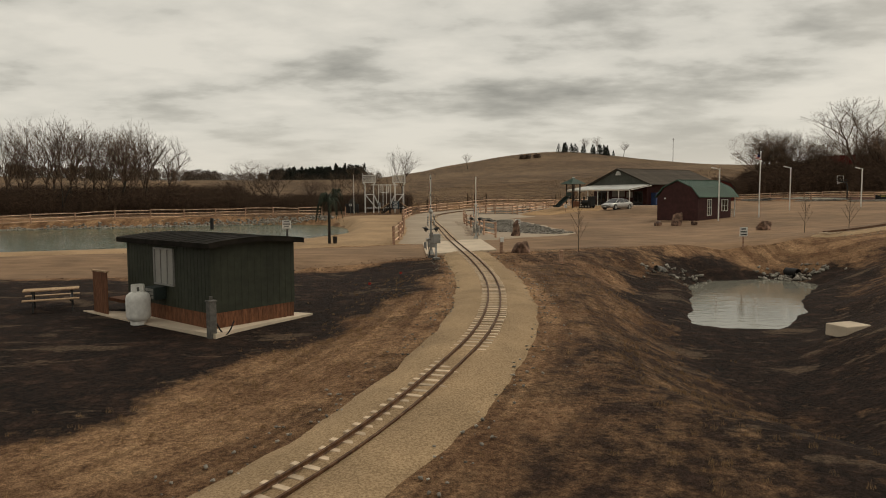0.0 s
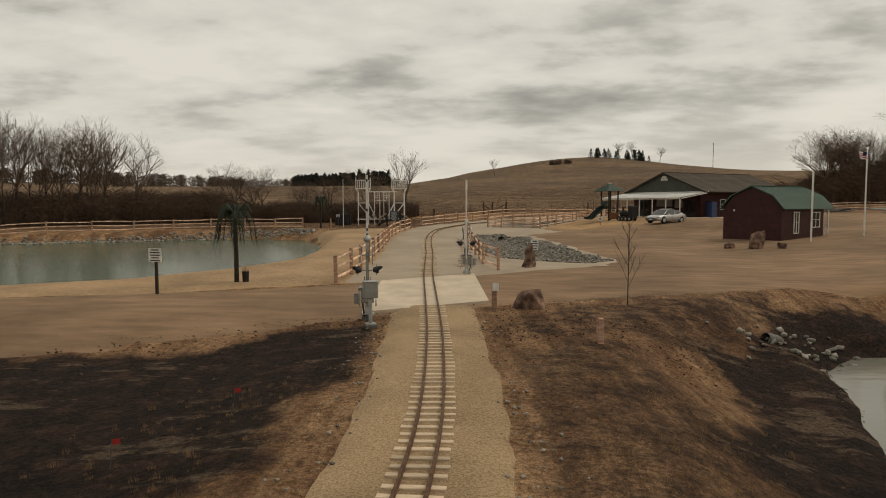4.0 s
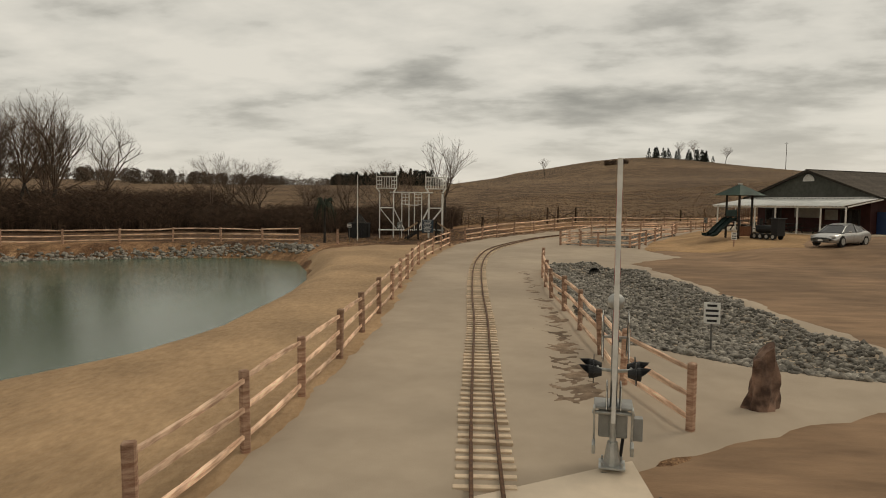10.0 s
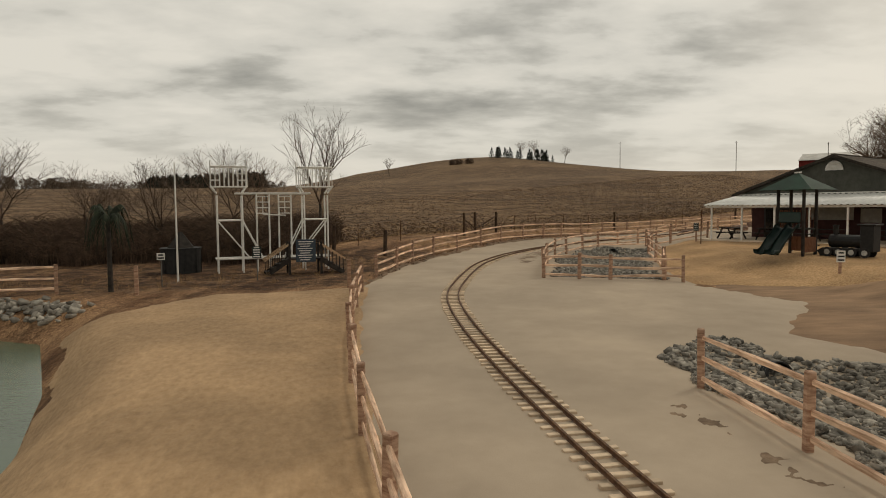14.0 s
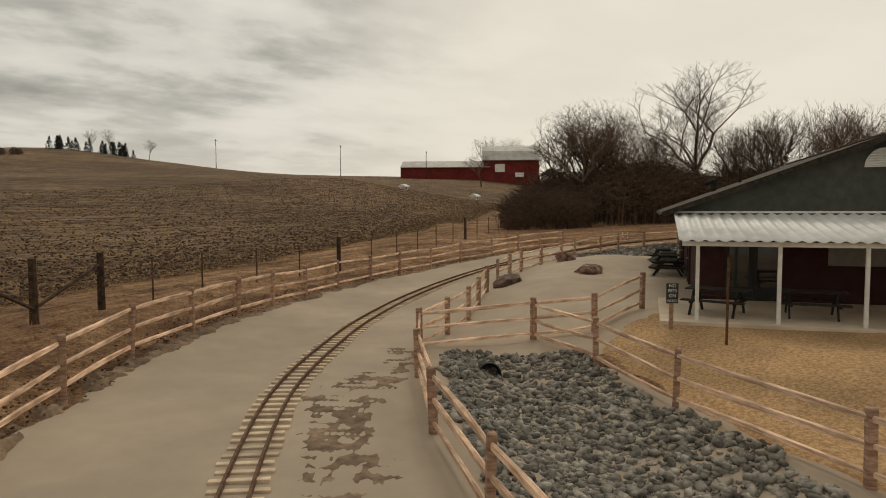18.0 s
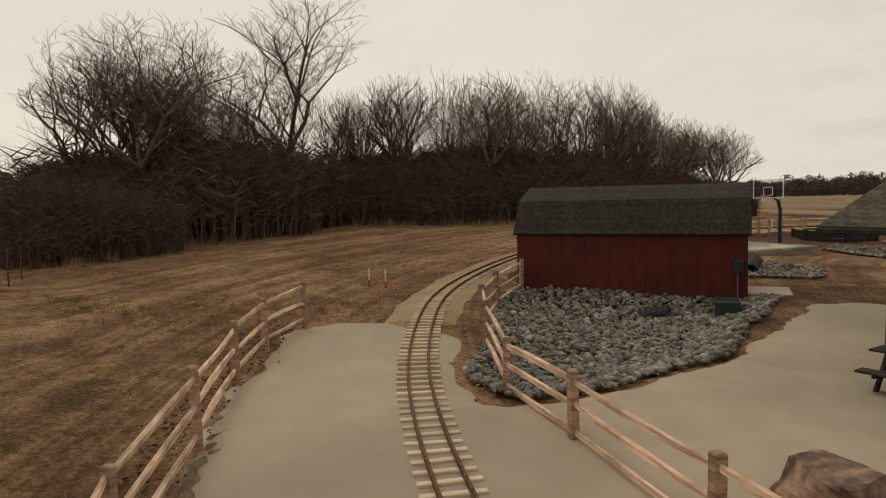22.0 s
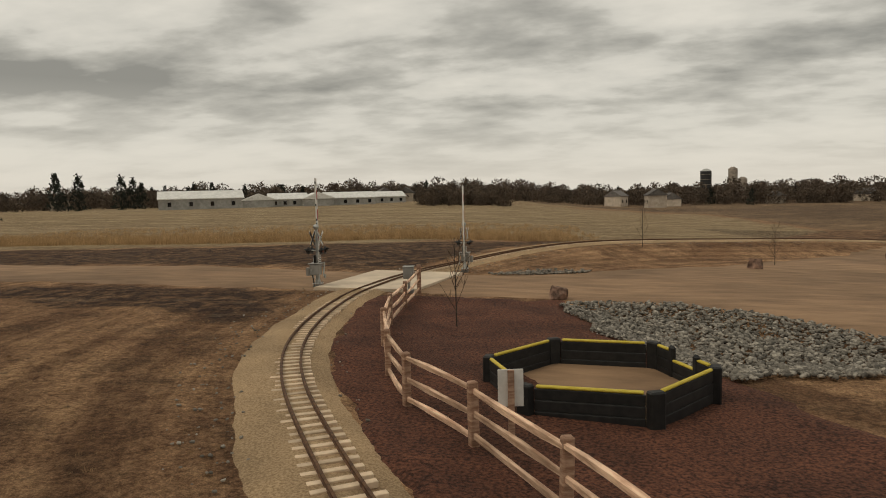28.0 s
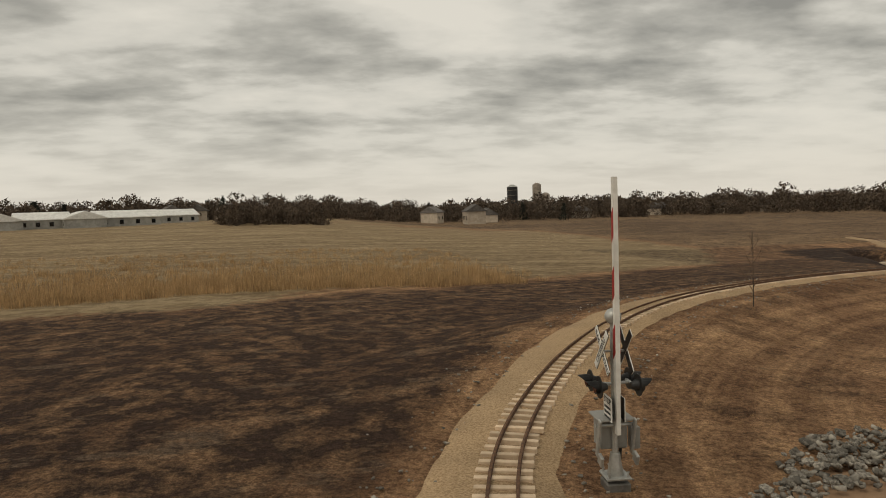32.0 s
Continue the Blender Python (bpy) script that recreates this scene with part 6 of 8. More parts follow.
def car(x, y, rz, lift):
    c = empty("parked_car", x, y, height(x, y) + lift, rz, "silver four-door saloon parked in front of the hall", "car")
    L, W = 4.85, 1.82
    # half section along the car: x, belt height, roof height, half widths
    secs = [(-2.40, 0.38, 0.62, 0.62, 0.60), (-2.30, 0.28, 0.88, 0.80, 0.72), (-1.85, 0.22, 0.99, 0.89, 0.80), (-1.45, 0.22, 1.03, 0.91, 0.84), (-0.75, 0.20, 0.93, 0.91, 0.85), (0.2, 0.20, 0.90, 0.91, 0.86), (0.95, 0.20, 0.90, 0.91, 0.85), (1.55, 0.22, 0.82, 0.90, 0.80), (2.05, 0.24, 0.73, 0.84, 0.72), (2.32, 0.28, 0.62, 0.72, 0.6), (2.43, 0.36, 0.52, 0.56, 0.5)]
    bm = bmesh.new()
    rings = []
    for sx, lo, hi, wl_, wt in secs:
        pr = [(-wl_ * 0.93, lo), (-wl_, lo + 0.18), (-wl_, hi - 0.18), (-wt, hi - 0.03), (-wt * 0.6, hi + 0.015), (0, hi + 0.03), (wt * 0.6, hi + 0.015), (wt, hi - 0.03), (wl_, hi - 0.18), (wl_, lo + 0.18), (wl_ * 0.93, lo)]
        rings.append([bm.verts.new((sx, py, pz)) for py, pz in pr])
    for a, b in zip(rings, rings[1:]):
        for i in range(len(a)):
            j = (i + 1) % len(a)
            bm.faces.new((a[i], a[j], b[j], b[i]))
    bm.faces.new(rings[0]), bm.faces.new(rings[-1][::-1])
    bmesh.ops.recalc_face_normals(bm, faces=bm.faces)
    body = part("body", bm, "silver", c, smooth=True)
    bm = bmesh.new()
    cab = [(-1.75, 0.98, 0.98, 0.72), (-1.15, 1.0, 1.30, 0.60), (-0.5, 0.93, 1.43, 0.57), (0.15, 0.9, 1.44, 0.58), (0.65, 0.9, 1.32, 0.62), (1.35, 0.86, 0.88, 0.75)]
    rings = []
    for sx, lo, hi, wt in cab:
        rings.append([bm.verts.new((sx, py, pz)) for py, pz in ((-0.84, lo - 0.05), (-wt - 0.02, hi - 0.02), (-wt * 0.6, hi + 0.02), (wt * 0.6, hi + 0.02), (wt + 0.02, hi - 0.02), (0.84, lo - 0.05))])
    for a, b in zip(rings, rings[1:]):
        for i in range(5):
            bm.faces.new((a[i], a[i + 1], b[i + 1], b[i]))
    bmesh.ops.recalc_face_normals(bm, faces=bm.faces)
    part("cabin_glass", bm, "dark_glass", c, "dark tinted window glass")
    bm = bmesh.new()
    rings = []
    for sx, lo, hi, wt in ((-1.2, 1.0, 1.30, 0.60), (-0.5, 0.93, 1.445, 0.58), (0.15, 0.9, 1.455, 0.59), (0.62, 0.9, 1.34, 0.62)):
        rings.append([bm.verts.new((sx, py, pz)) for py, pz in ((-wt - 0.03, hi - 0.03), (-wt * 0.6, hi + 0.035), (wt * 0.6, hi + 0.035), (wt + 0.03, hi - 0.03))])
    for a, b in zip(rings, rings[1:]):
        for i in range(3):
            bm.faces.new((a[i], a[i + 1], b[i + 1], b[i]))
    bmesh.ops.solidify(bm, geom=bm.faces[:], thickness=0.02)
    part("roof_panel", bm, "silver", c, smooth=True)
    for sy in (-1, 1):
        for (xa, za, ya), (xb, zb, yb) in (((1.32, 0.89, 0.78), (0.62, 1.32, 0.63)), ((-1.72, 0.99, 0.76), (-1.15, 1.29, 0.62)), ((-0.35, 0.9, 0.86), (-0.4, 1.42, 0.6))):
            part("pillar", bar((xa, sy * ya, za), (xb, sy * yb, zb), 0.035, n=6), "silver", c)
        for wx in (-1.42, 1.42):
            wh = part("wheel", bar((wx, sy * 0.72, 0.32), (wx, sy * 0.92, 0.32), 0.325, n=22), "tyre", c)
            rm = part("rim", bar((wx, sy * 0.9, 0.32), (wx, sy * 0.935, 0.32), 0.22, n=18), "galv", wh)
            part("arch", bar((wx, sy * 0.70, 0.34), (wx, sy * 0.905, 0.34), 0.37, n=22), "black", c)
        part("headlight", B(2.16, sy * 0.62, 0.62, 0.26, 0.34, 0.14, bevel=0.03, rot=(0, 0, -sy * 24)), "pale_glass", c)
        part("tail_light", B(-2.32, sy * 0.66, 0.80, 0.18, 0.26, 0.14, bevel=0.03), "lens", c)
        mir = part("mirror", B(0.75, sy * 0.98, 0.95, 0.12, 0.16, 0.12, bevel=0.03), "silver", c)
        for hx in (-0.65, 0.35):
            part("door_handle", B(hx, sy * 0.915, 0.72, 0.18, 0.03, 0.03), "galv", c)
            part("door_seam", B(hx - 0.25, sy * 0.912, 0.55, 0.012, 0.006, 0.55), "black", c)
    part("grille", B(2.40, 0, 0.52, 0.06, 0.8, 0.12, bevel=0.01), "black", c)
    part("lower_intake", B(2.36, 0, 0.33, 0.08, 1.0, 0.12, bevel=0.01), "black", c)
    part("number_plate", B(2.45, 0, 0.40, 0.02, 0.32, 0.12), "white", c)
    return c


car(22.6, 86.35, 218, 0.06)

# ---- playground ----
play = empty("playground_tower", 18.4, 94.0, height(18.4, 94) + 0.1, 28, "playground tower with a green canopy and a dark twin slide", "playground")
for sx in (-0.65, 0.65):
    for sy in (-0.65, 0.65):
        part("tower_post", B(sx, sy, 1.75, 0.13, 0.13, 3.6, bevel=0.01), "dark_wood", play)
bm = bmesh.new()
apex = bm.verts.new((0, 0, 4.25))
rim = [bm.verts.new(p) for p in ((-1.35, -1.35, 3.35), (1.35, -1.35, 3.35), (1.35, 1.35, 3.35), (-1.35, 1.35, 3.35))]
for i in range(4):
    bm.faces.new((rim[i], rim[(i + 1) % 4], apex))
bmesh.ops.solidify(bm, geom=bm.faces[:], thickness=0.05)
part("canopy", bm, "green_roof", play, "green pyramid canopy")
part("canopy_vent", B(0, 0, 4.25, 0.25, 0.25, 0.08), "white", play)
part("deck", B(0, 0, 1.35, 1.3, 1.3, 0.08), "dark_wood", play)
for k in range(7):
    part("guard_bar", B(-0.55 + k * 0.18, 0.66, 1.85, 0.035, 0.035, 0.95), "stain_wood", play)
    part("guard_bar", B(0.66, -0.55 + k * 0.18, 1.85, 0.035, 0.035, 0.95), "stain_wood", play)
part("play_panel", B(0, -0.68, 0.55, 1.2, 0.06, 0.75, bevel=0.02), "stain_wood", play)
part("play_panel", B(0.68, 0, 0.55, 0.06, 1.2, 0.75, bevel=0.02), "stain_wood", play)
for off in (-0.28, 0.28):
    bm = bmesh.new()
    rings = []
    for i in range(13):
        u = i / 12
        x = -0.7 - 2.5 * u
        z = 1.4 - 1.25 * ease(u, 0.04, 0.92) + 0.04 * math.sin(u * 14)
        z = float(z)
        rings.append([bm.verts.new((x, off + dy, z + dz)) for dy, dz in ((-0.26, 0.24), (-0.22, 0.03), (0, -0.02), (0.22, 0.03), (0.26, 0.24))])
    for a, b in zip(rings, rings[1:]):
        for i in range(4):
            bm.faces.new((a[i], a[i + 1], b[i + 1], b[i]))
    bmesh.ops.solidify(bm, geom=bm.faces[:], thickness=0.03)
    part("slide", bm, "slide", play, "dark green plastic slide chute", smooth=True)
part("slide_hood", B(-0.75, 0, 1.95, 0.12, 1.1, 0.55, bevel=0.05), "slide", play)
for sy in (-0.62, 0.62):
    part("handrail", bar((0.9, sy, 0.1), (0.72, sy, 2.2), 0.022, n=6), "galv", play)
for k in range(4):
    part("step", B(0.85 + k * 0.24, 0, 1.05 - k * 0.3, 0.24, 1.0, 0.05), "dark_wood", play)
engine = empty("toy_engine_climber", 19.9, 92.4, height(19.9, 92.4) + 0.1, 118, "black steam-engine shaped play climber with round wheels", "play equipment")
part("boiler", bar((-1.1, 0, 1.05), (0.9, 0, 1.05), 0.42, n=16), "black_plastic", engine)
part("cab", B(-1.5, 0, 1.25, 0.8, 1.1, 1.7, bevel=0.04), "black_plastic", engine)
part("cab_roof", B(-1.5, 0, 2.15, 1.1, 1.3, 0.1, bevel=0.03), "black_plastic", engine)
part("chimney", bar((0.6, 0, 1.4), (0.6, 0, 2.1), 0.13, 0.2, n=12), "black_plastic", engine)
part("frame", B(-0.3, 0, 0.5, 3.0, 0.9, 0.14, bevel=0.02), "black_plastic", engine)
for sy in (-1, 1):
    for wx in (-1.4, -0.6, 0.2, 0.9):
        wl2 = part("wheel", bar((wx, sy * 0.46, 0.33), (wx, sy * 0.56, 0.33), 0.32, n=18), "black_plastic", engine)
        part("hub", bar((wx, sy * 0.56, 0.33), (wx, sy * 0.58, 0.33), 0.18, n=12), "galv", wl2)
engine.scale = (0.75, 0.75, 0.75)
part("cow_catcher", B(1.3, 0, 0.3, 0.4, 0.9, 0.45, rot=(0, 30, 0)), "black_plastic", engine)


def picnic_table(x, y, rz, lift, mat_top, mat_leg, label, group="picnic tables"):
    t = empty("picnic_table", x, y, height(x, y) + lift, rz, label, "picnic table", group)
    for k in range(5):
        part("table_board", B(0, -0.3 + k * 0.15, 0.74, 1.8, 0.142, 0.04, bevel=0.005), mat_top, t)
    for sy in (-0.68, 0.68):
        for k in (-0.075, 0.075):
            part("bench_board", B(0, sy + k, 0.44, 1.8, 0.142, 0.04, bevel=0.005), mat_top, t)
    for sx in (-0.62, 0.62):
        part("cross_bar", B(sx, 0, 0.4, 0.05, 1.55, 0.09), mat_leg, t)
        part("top_bar", B(sx, 0, 0.69, 0.05, 0.7, 0.07), mat_leg, t)
        for sy in (-1, 1):
            part("leg", B(sx + 0.04, sy * 0.43, 0.35, 0.05, 0.1, 0.86, rot=(sy * 32, 0, 0)), mat_leg, t)
    return t


def hall_at(u, v):
    m = pose(*HALL_AT, 0, 0, 0, HALL_TURN) @ Vector((u, v, 0))
    return m.x, m.y


tb = picnic_table(-14.4, 24.1, 28, 0.0, "lumber", "black", "pale wooden picnic table with dark legs on dark soil", "")
dk = picnic_table(0, 0, 0, 0, "dark_wood", "dark_wood", "dark weathered picnic table on the concrete by the hall")
dk.matrix_basis = pose(*hall_at(-3.0, -1.6), FLOOR, 0, 0, 100)
for u, v, a in ((-2.8, -4.2, 115), (-2.8, -7.6, 118), (-2.8, -10.8, 110), (7.6, -0.45, 24), (10.3, -0.4, 36), (11.6, -0.5, 24), (14.2, -0.3, 33)):
    copy_thing(dk, pose(*hall_at(u, v), FLOOR - 0.01 + (0.0157 * (u - 1.9) if u > 0 else 0.0), 0, 0, a))
pole = tagged(link("thin_pole", bar((0, 0, -0.2), (0, 0, 2.3), 0.035, n=8), "rust"), "thin brown metal pole at the playground edge", "pole")
pole.matrix_basis = place(18.2, 103.2)

# ---- basketball hoop, court and ball pit ----
court = empty("court_slab", label="green-grey concrete basketball court slab with pale worn patches", category="court", kind="structure")
CC = [(65.3, 106.6), (60.6, 103.6), (56.2, 110.8), (60.8, 113.9)]
CZ = [height(x, y) + 0.16 for x, y in CC]
for i in range(2):
    for j in range(2):
        bm = bmesh.new()
        q = [(i + 0.0025, j + 0.0025), (i + 0.9975, j + 0.0025), (i + 0.9975, j + 0.9975), (i + 0.0025, j + 0.9975)]
        vs = []
        for a, b in q:
            a, b = a / 2, b / 2
            w = ((1 - a) * (1 - b), a * (1 - b), a * b, (1 - a) * b)
            vs.append([sum(k * c for k, c in zip(w, t)) for t in ([p[0] for p in CC], [p[1] for p in CC], CZ)])
        up = [bm.verts.new(v) for v in vs]
        lo = [bm.verts.new((v[0], v[1], v[2] - 0.4)) for v in vs]
        bm.faces.new(up), bm.faces.new(lo[::-1])
        for k in range(4):
            bm.faces.new((lo[k], lo[(k + 1) % 4], up[(k + 1) % 4], up[k]))
        bmesh.ops.recalc_face_normals(bm, faces=bm.faces)
        part("court_panel", bm, "court", court)
M["dust"] = material("pale_sand_film", (0.40, 0.36, 0.29), (0.56, 0.50, 0.41), 1.6, 0.95, 0.002, 40, big=0.12, bigscale=0.9, wid=0.2)
for ca, cb, ra, rb, seed in ((0.86, 0.34, 0.075, 0.26, 1.0), (0.74, 0.16, 0.10, 0.05, 2.3), (0.20, 0.36, 0.10, 0.035, 4.1)):
    bm = bmesh.new()
    ring = []
    for k in range(40):
        an = 2 * math.pi * k / 40
        q = 1 + 0.22 * math.sin(3 * an + seed) + 0.14 * math.sin(7 * an + 2 * seed) + 0.07 * math.sin(13 * an + seed)
        a, b = min(0.985, ca + ra * q * math.cos(an)), cb + rb * q * math.sin(an)
        w = ((1 - a) * (1 - b), a * (1 - b), a * b, (1 - a) * b)
        ring.append(bm.verts.new([sum(g * h_ for g, h_ in zip(w, t)) for t in ([p[0] for p in CC], [p[1] for p in CC], [z + 0.006 for z in CZ])]))
    bm.faces.new(ring)
    part("dust_patch", bm, "dust", court, "pale film of dried sand")
bb = empty("basketball_hoop", 63.2, 104.4, height(63.2, 104.4), 32.0, "black basketball hoop with a clear white-edged backboard", "basketball hoop")
part("pole", B(0, 0, 1.05, 0.15, 0.15, 2.3, bevel=0.02), "black", bb)
part("pole_neck", B(0, 0.12, 2.4, 0.14, 0.14, 0.6, rot=(-22, 0, 0)), "black", bb)
for sx in (-0.36, 0.36):
    part("arm", B(sx, 0.65, 2.95, 0.06, 0.9, 0.08, rot=(4, 0, 0)), "black", bb)
    part("arm_plate", B(sx, 1.05, 3.15, 0.07, 0.06, 0.75), "black", bb)
part("cross_bar", B(0, 0.35, 3.2, 0.8, 0.08, 0.1), "black", bb)
part("cross_bar", B(0, 1.05, 2.9, 0.8, 0.06, 0.1), "black", bb)
part("strut", B(0, 0.45, 2.72, 0.08, 1.0, 0.08, rot=(28, 0, 0)), "black", bb)
board = part("backboard", B(0, 1.15, 3.3, 1.78, 0.015, 1.02), "acrylic", bb, "clear acrylic backboard")
for sz in (2.8, 3.8):
    part("board_frame", B(0, 1.15, sz, 1.83, 0.04, 0.045), "white", board)
for sx in (-0.895, 0.895):
    part("board_frame", B(sx, 1.15, 3.3, 0.045, 0.038, 0.96), "white", board)
for sz in (2.95, 3.4):
    part("target_line", B(0, 1.165, sz, 0.6, 0.008, 0.05), "white", board)
for sx in (-0.275, 0.275):
    part("target_line", B(sx, 1.165, 3.175, 0.05, 0.008, 0.41), "white", board)
bm = bmesh.new()
for i in range(20):
    a0, a1 = 2 * math.pi * i / 20, 2 * math.pi * (i + 1) / 20
    tube(bm, (0.23 * math.cos(a0), 1.42 + 0.23 * math.sin(a0), 2.95), (0.23 * math.cos(a1), 1.42 + 0.23 * math.sin(a1), 2.95), 0.012, n=5)
rim_ob = part("rim", bm, "rim", bb, "red hoop rim")
part("rim_bracket", B(0, 1.19, 2.93, 0.2, 0.08, 0.1), "rim", bb)
bm = bmesh.new()
for i in range(12):
    for s in (-1, 1):
        p = None
        for k in range(5):
            u = k / 4
            r = 0.225 - 0.10 * u
            an = 2 * math.pi * i / 12 + s * 0.30 * k
            q = (r * math.cos(an), 1.42 + r * math.sin(an), 2.95 - 0.42 * u)
            if p:
                tube(bm, p, q, 0.007, n=3, caps=False)
            p = q
part("net", bm, "net", rim_ob)

pit = empty("ball_pit", 67.0, 99.3, height(67.0, 99.3), -10, "black hexagonal ball-game pit with yellow rail caps and a low entry", "ball pit")
for i in range(6):
    a0, a1 = 2 * math.pi * i / 6, 2 * math.pi * (i + 1) / 6
    R_ = 2.3
    p, q = Vector((R_ * math.cos(a0), R_ * math.sin(a0), 0)), Vector((R_ * math.cos(a1), R_ * math.sin(a1), 0))
    d = q - p
    an = math.degrees(math.atan2(d.y, d.x))
    c = (p + q) / 2
    u = d.normalized()
    # one side is cut down to a low entry between two stepped cheeks
    runs = [(-0.5, 0.5, 3)] if i != 3 else [(-0.5, -0.26, 3), (-0.26, 0.2, 2), (0.2, 0.5, 3)]
    ln = d.length - 0.34
    for a, b, rows in runs:
        m = c + u * ((a + b) / 2 * ln)
        for k in range(rows):
            part("wall_panel", B(m.x, m.y, 0.13 + k * 0.215, (b - a) * ln, 0.07, 0.205, rot=(0, 0, an), bevel=0.012), "black_plastic", pit)
        part("yellow_cap", B(m.x, m.y, 0.055 + rows * 0.215, (b - a) * ln - 0.06, 0.085, 0.06, rot=(0, 0, an), bevel=0.02), "yellow", pit, "yellow plastic rail cap")
        if rows == 2:
            for e in (-1, 1):
                m2 = m + u * (e * (b - a) / 2 * ln)
                part("entry_cheek", B(m2.x, m2.y, 0.40, 0.2, 0.12, 0.82, rot=(0, 0, an), bevel=0.05), "black_plastic", pit)
    part("corner_post", B(p.x, p.y, 0.36, 0.3, 0.2, 0.76, rot=(0, 0, math.degrees(a0) + 90), bevel=0.03), "black_plastic", pit)
bm = bmesh.new()
slab(bm, [(2.25 * math.cos(math.pi * i / 3), 2.25 * math.sin(math.pi * i / 3)) for i in range(6)], -0.1, 0.125)
part("sand_floor", bm, "lot", pit)

# ---- white pipe frame of a stage ship, with a stair ----
fr = empty("pipe_frame", -11.3, 98.0, height(-8.5, 97.5), 12.0, "tall white pipe frame with two crow's nests", "pipe frame")


def pipe(a, b, r=0.045, name="pipe"):
    return part(name, bar(a, b, r, n=8), "white", fr)


FW, TOP = 5.7, 4.05
for x0, inner in ((0.0, 1), (FW, -1)):
    xi = x0 + inner * 1.25
    for y in (0.0, 0.9):
        pipe((x0, y, 0.75), (x0, y, TOP)), pipe((xi, y, 0.75), (xi, y, TOP))
        pipe((x0, y, 2.75), (xi, y, 2.75))
        pipe((x0, y, 2.75), (x0 + inner * 1.1 + inner * 0.5, y - 0.0, 0.75), 0.035), pipe((xi, y, 2.75), (xi + inner * 1.0, y, 0.75), 0.035)
        pipe((x0, y, 0.75), (x0, y, -0.15)), pipe((xi + inner * 0.0, y, 0.75), (xi, y, -0.15))
        pipe((x0 - inner * 0.3, y, 4.55), (x0, y, 4.15)), pipe((xi + inner * 0.25, y, 4.55), (xi, y, 4.15))
    nest = empty("crow_nest", (x0 + xi) / 2, 0.45, 4.5)
    nest.parent = fr
    for y in (-0.45, 0.45):
        for z in (0.0, 1.05):
            part("nest_rail", bar((-0.9, y, z), (0.9, y, z), 0.035, n=8), "white", nest)
        for k in range(9):
            part("nest_bar", bar((-0.9 + k * 0.225, y, 0), (-0.9 + k * 0.225, y, 1.05), 0.022, n=6), "white", nest)
        for z in (0.35, 0.7):
            part("nest_wire", bar((-0.9, y, z), (-0.45, y, z), 0.016, n=6), "white", nest), part("nest_wire", bar((0.45, y, z), (0.9, y, z), 0.016, n=6), "white", nest)
    for x in (-0.9, 0.9):
        for z in (0, 1.05):
            part("nest_rail", bar((x, -0.45, z), (x, 0.45, z), 0.035, n=8), "white", nest)
        part("nest_post", bar((x, 0.45, 0), (x, 0.45, 1.4), 0.035, n=8), "white", nest)
for y in (0.0, 0.9):
    pipe((0.9, y, 4.15), (FW - 0.9, y, 4.15))
    pipe((-0.1, y, 0.75), (FW + 0.1, y, 0.75))
for x in (-0.1, FW + 0.1):
    pipe((x, 0, 0.75), (x, 0.9, 0.75))
for x in (2.0, 2.65, 3.15, 3.8):
    pipe((x, 0.45, 0.75), (x, 0.45, 4.15))
for xa, xb in ((2.0, 2.65), (3.15, 3.8)):
    for z in (4.0, 3.7, 3.4, 3.1):
        pipe((xa, 0.45, z), (xb, 0.45, z), 0.025)
    pipe(((xa + xb) / 2, 0.45, 4.0), ((xa + xb) / 2, 0.45, 3.1), 0.022)
pipe((2.3, 0.3, 3.05), (3.5, 0.3, 2.98), 0.03)
for x in (2.0, 2.65):
    pipe((x, 0.45, 0.75), (x, 0.45, -0.1))
stair = empty("deck_stair", -6.9, 97.4, height(-7, 97.4), 12.0, "grey weathered wooden stair with a dark notice board", "stair")
for sx in (-1, 1):
    for k in range(4):
        part("tread", B(sx * (1.0 + k * 0.28), 0, 0.72 - k * 0.19, 0.3, 1.0, 0.05), "dark_wood", stair)
    for sy in (-0.5, 0.5):
        part("stringer", B(sx * 1.4, sy, 0.36, 1.35, 0.06, 0.22, rot=(0, sx * 33, 0)), "dark_wood", stair)
        part("hand_rail", B(sx * 1.4, sy, 1.15, 1.55, 0.06, 0.09, rot=(0, sx * 33, 0)), "lumber", stair)
        for k in range(7):
            part("baluster", B(sx * (0.85 + k * 0.18), sy, 1.08 - k * 0.118, 0.04, 0.04, 0.85), "dark_wood", stair)
part("landing", B(0, 0, 0.78, 1.7, 1.0, 0.06), "dark_wood", stair)
for sx in (-0.8, 0.8):
    for sy in (-0.5, 0.5):
        part("stair_post", B(sx, sy, 0.8, 0.1, 0.1, 1.7), "dark_wood", stair)
nb = part("notice_board", B(0, -0.6, 1.2, 1.0, 0.05, 1.15, bevel=0.01), "blue_sign", stair, "dark blue notice board with pale text bars")
for k in range(9):
    part("text_bar", B(-0.04 if k else 0.0, -0.63, 1.66 - k * 0.115, 0.75 - 0.13 * (k % 3), 0.006, 0.04), "white", nb)

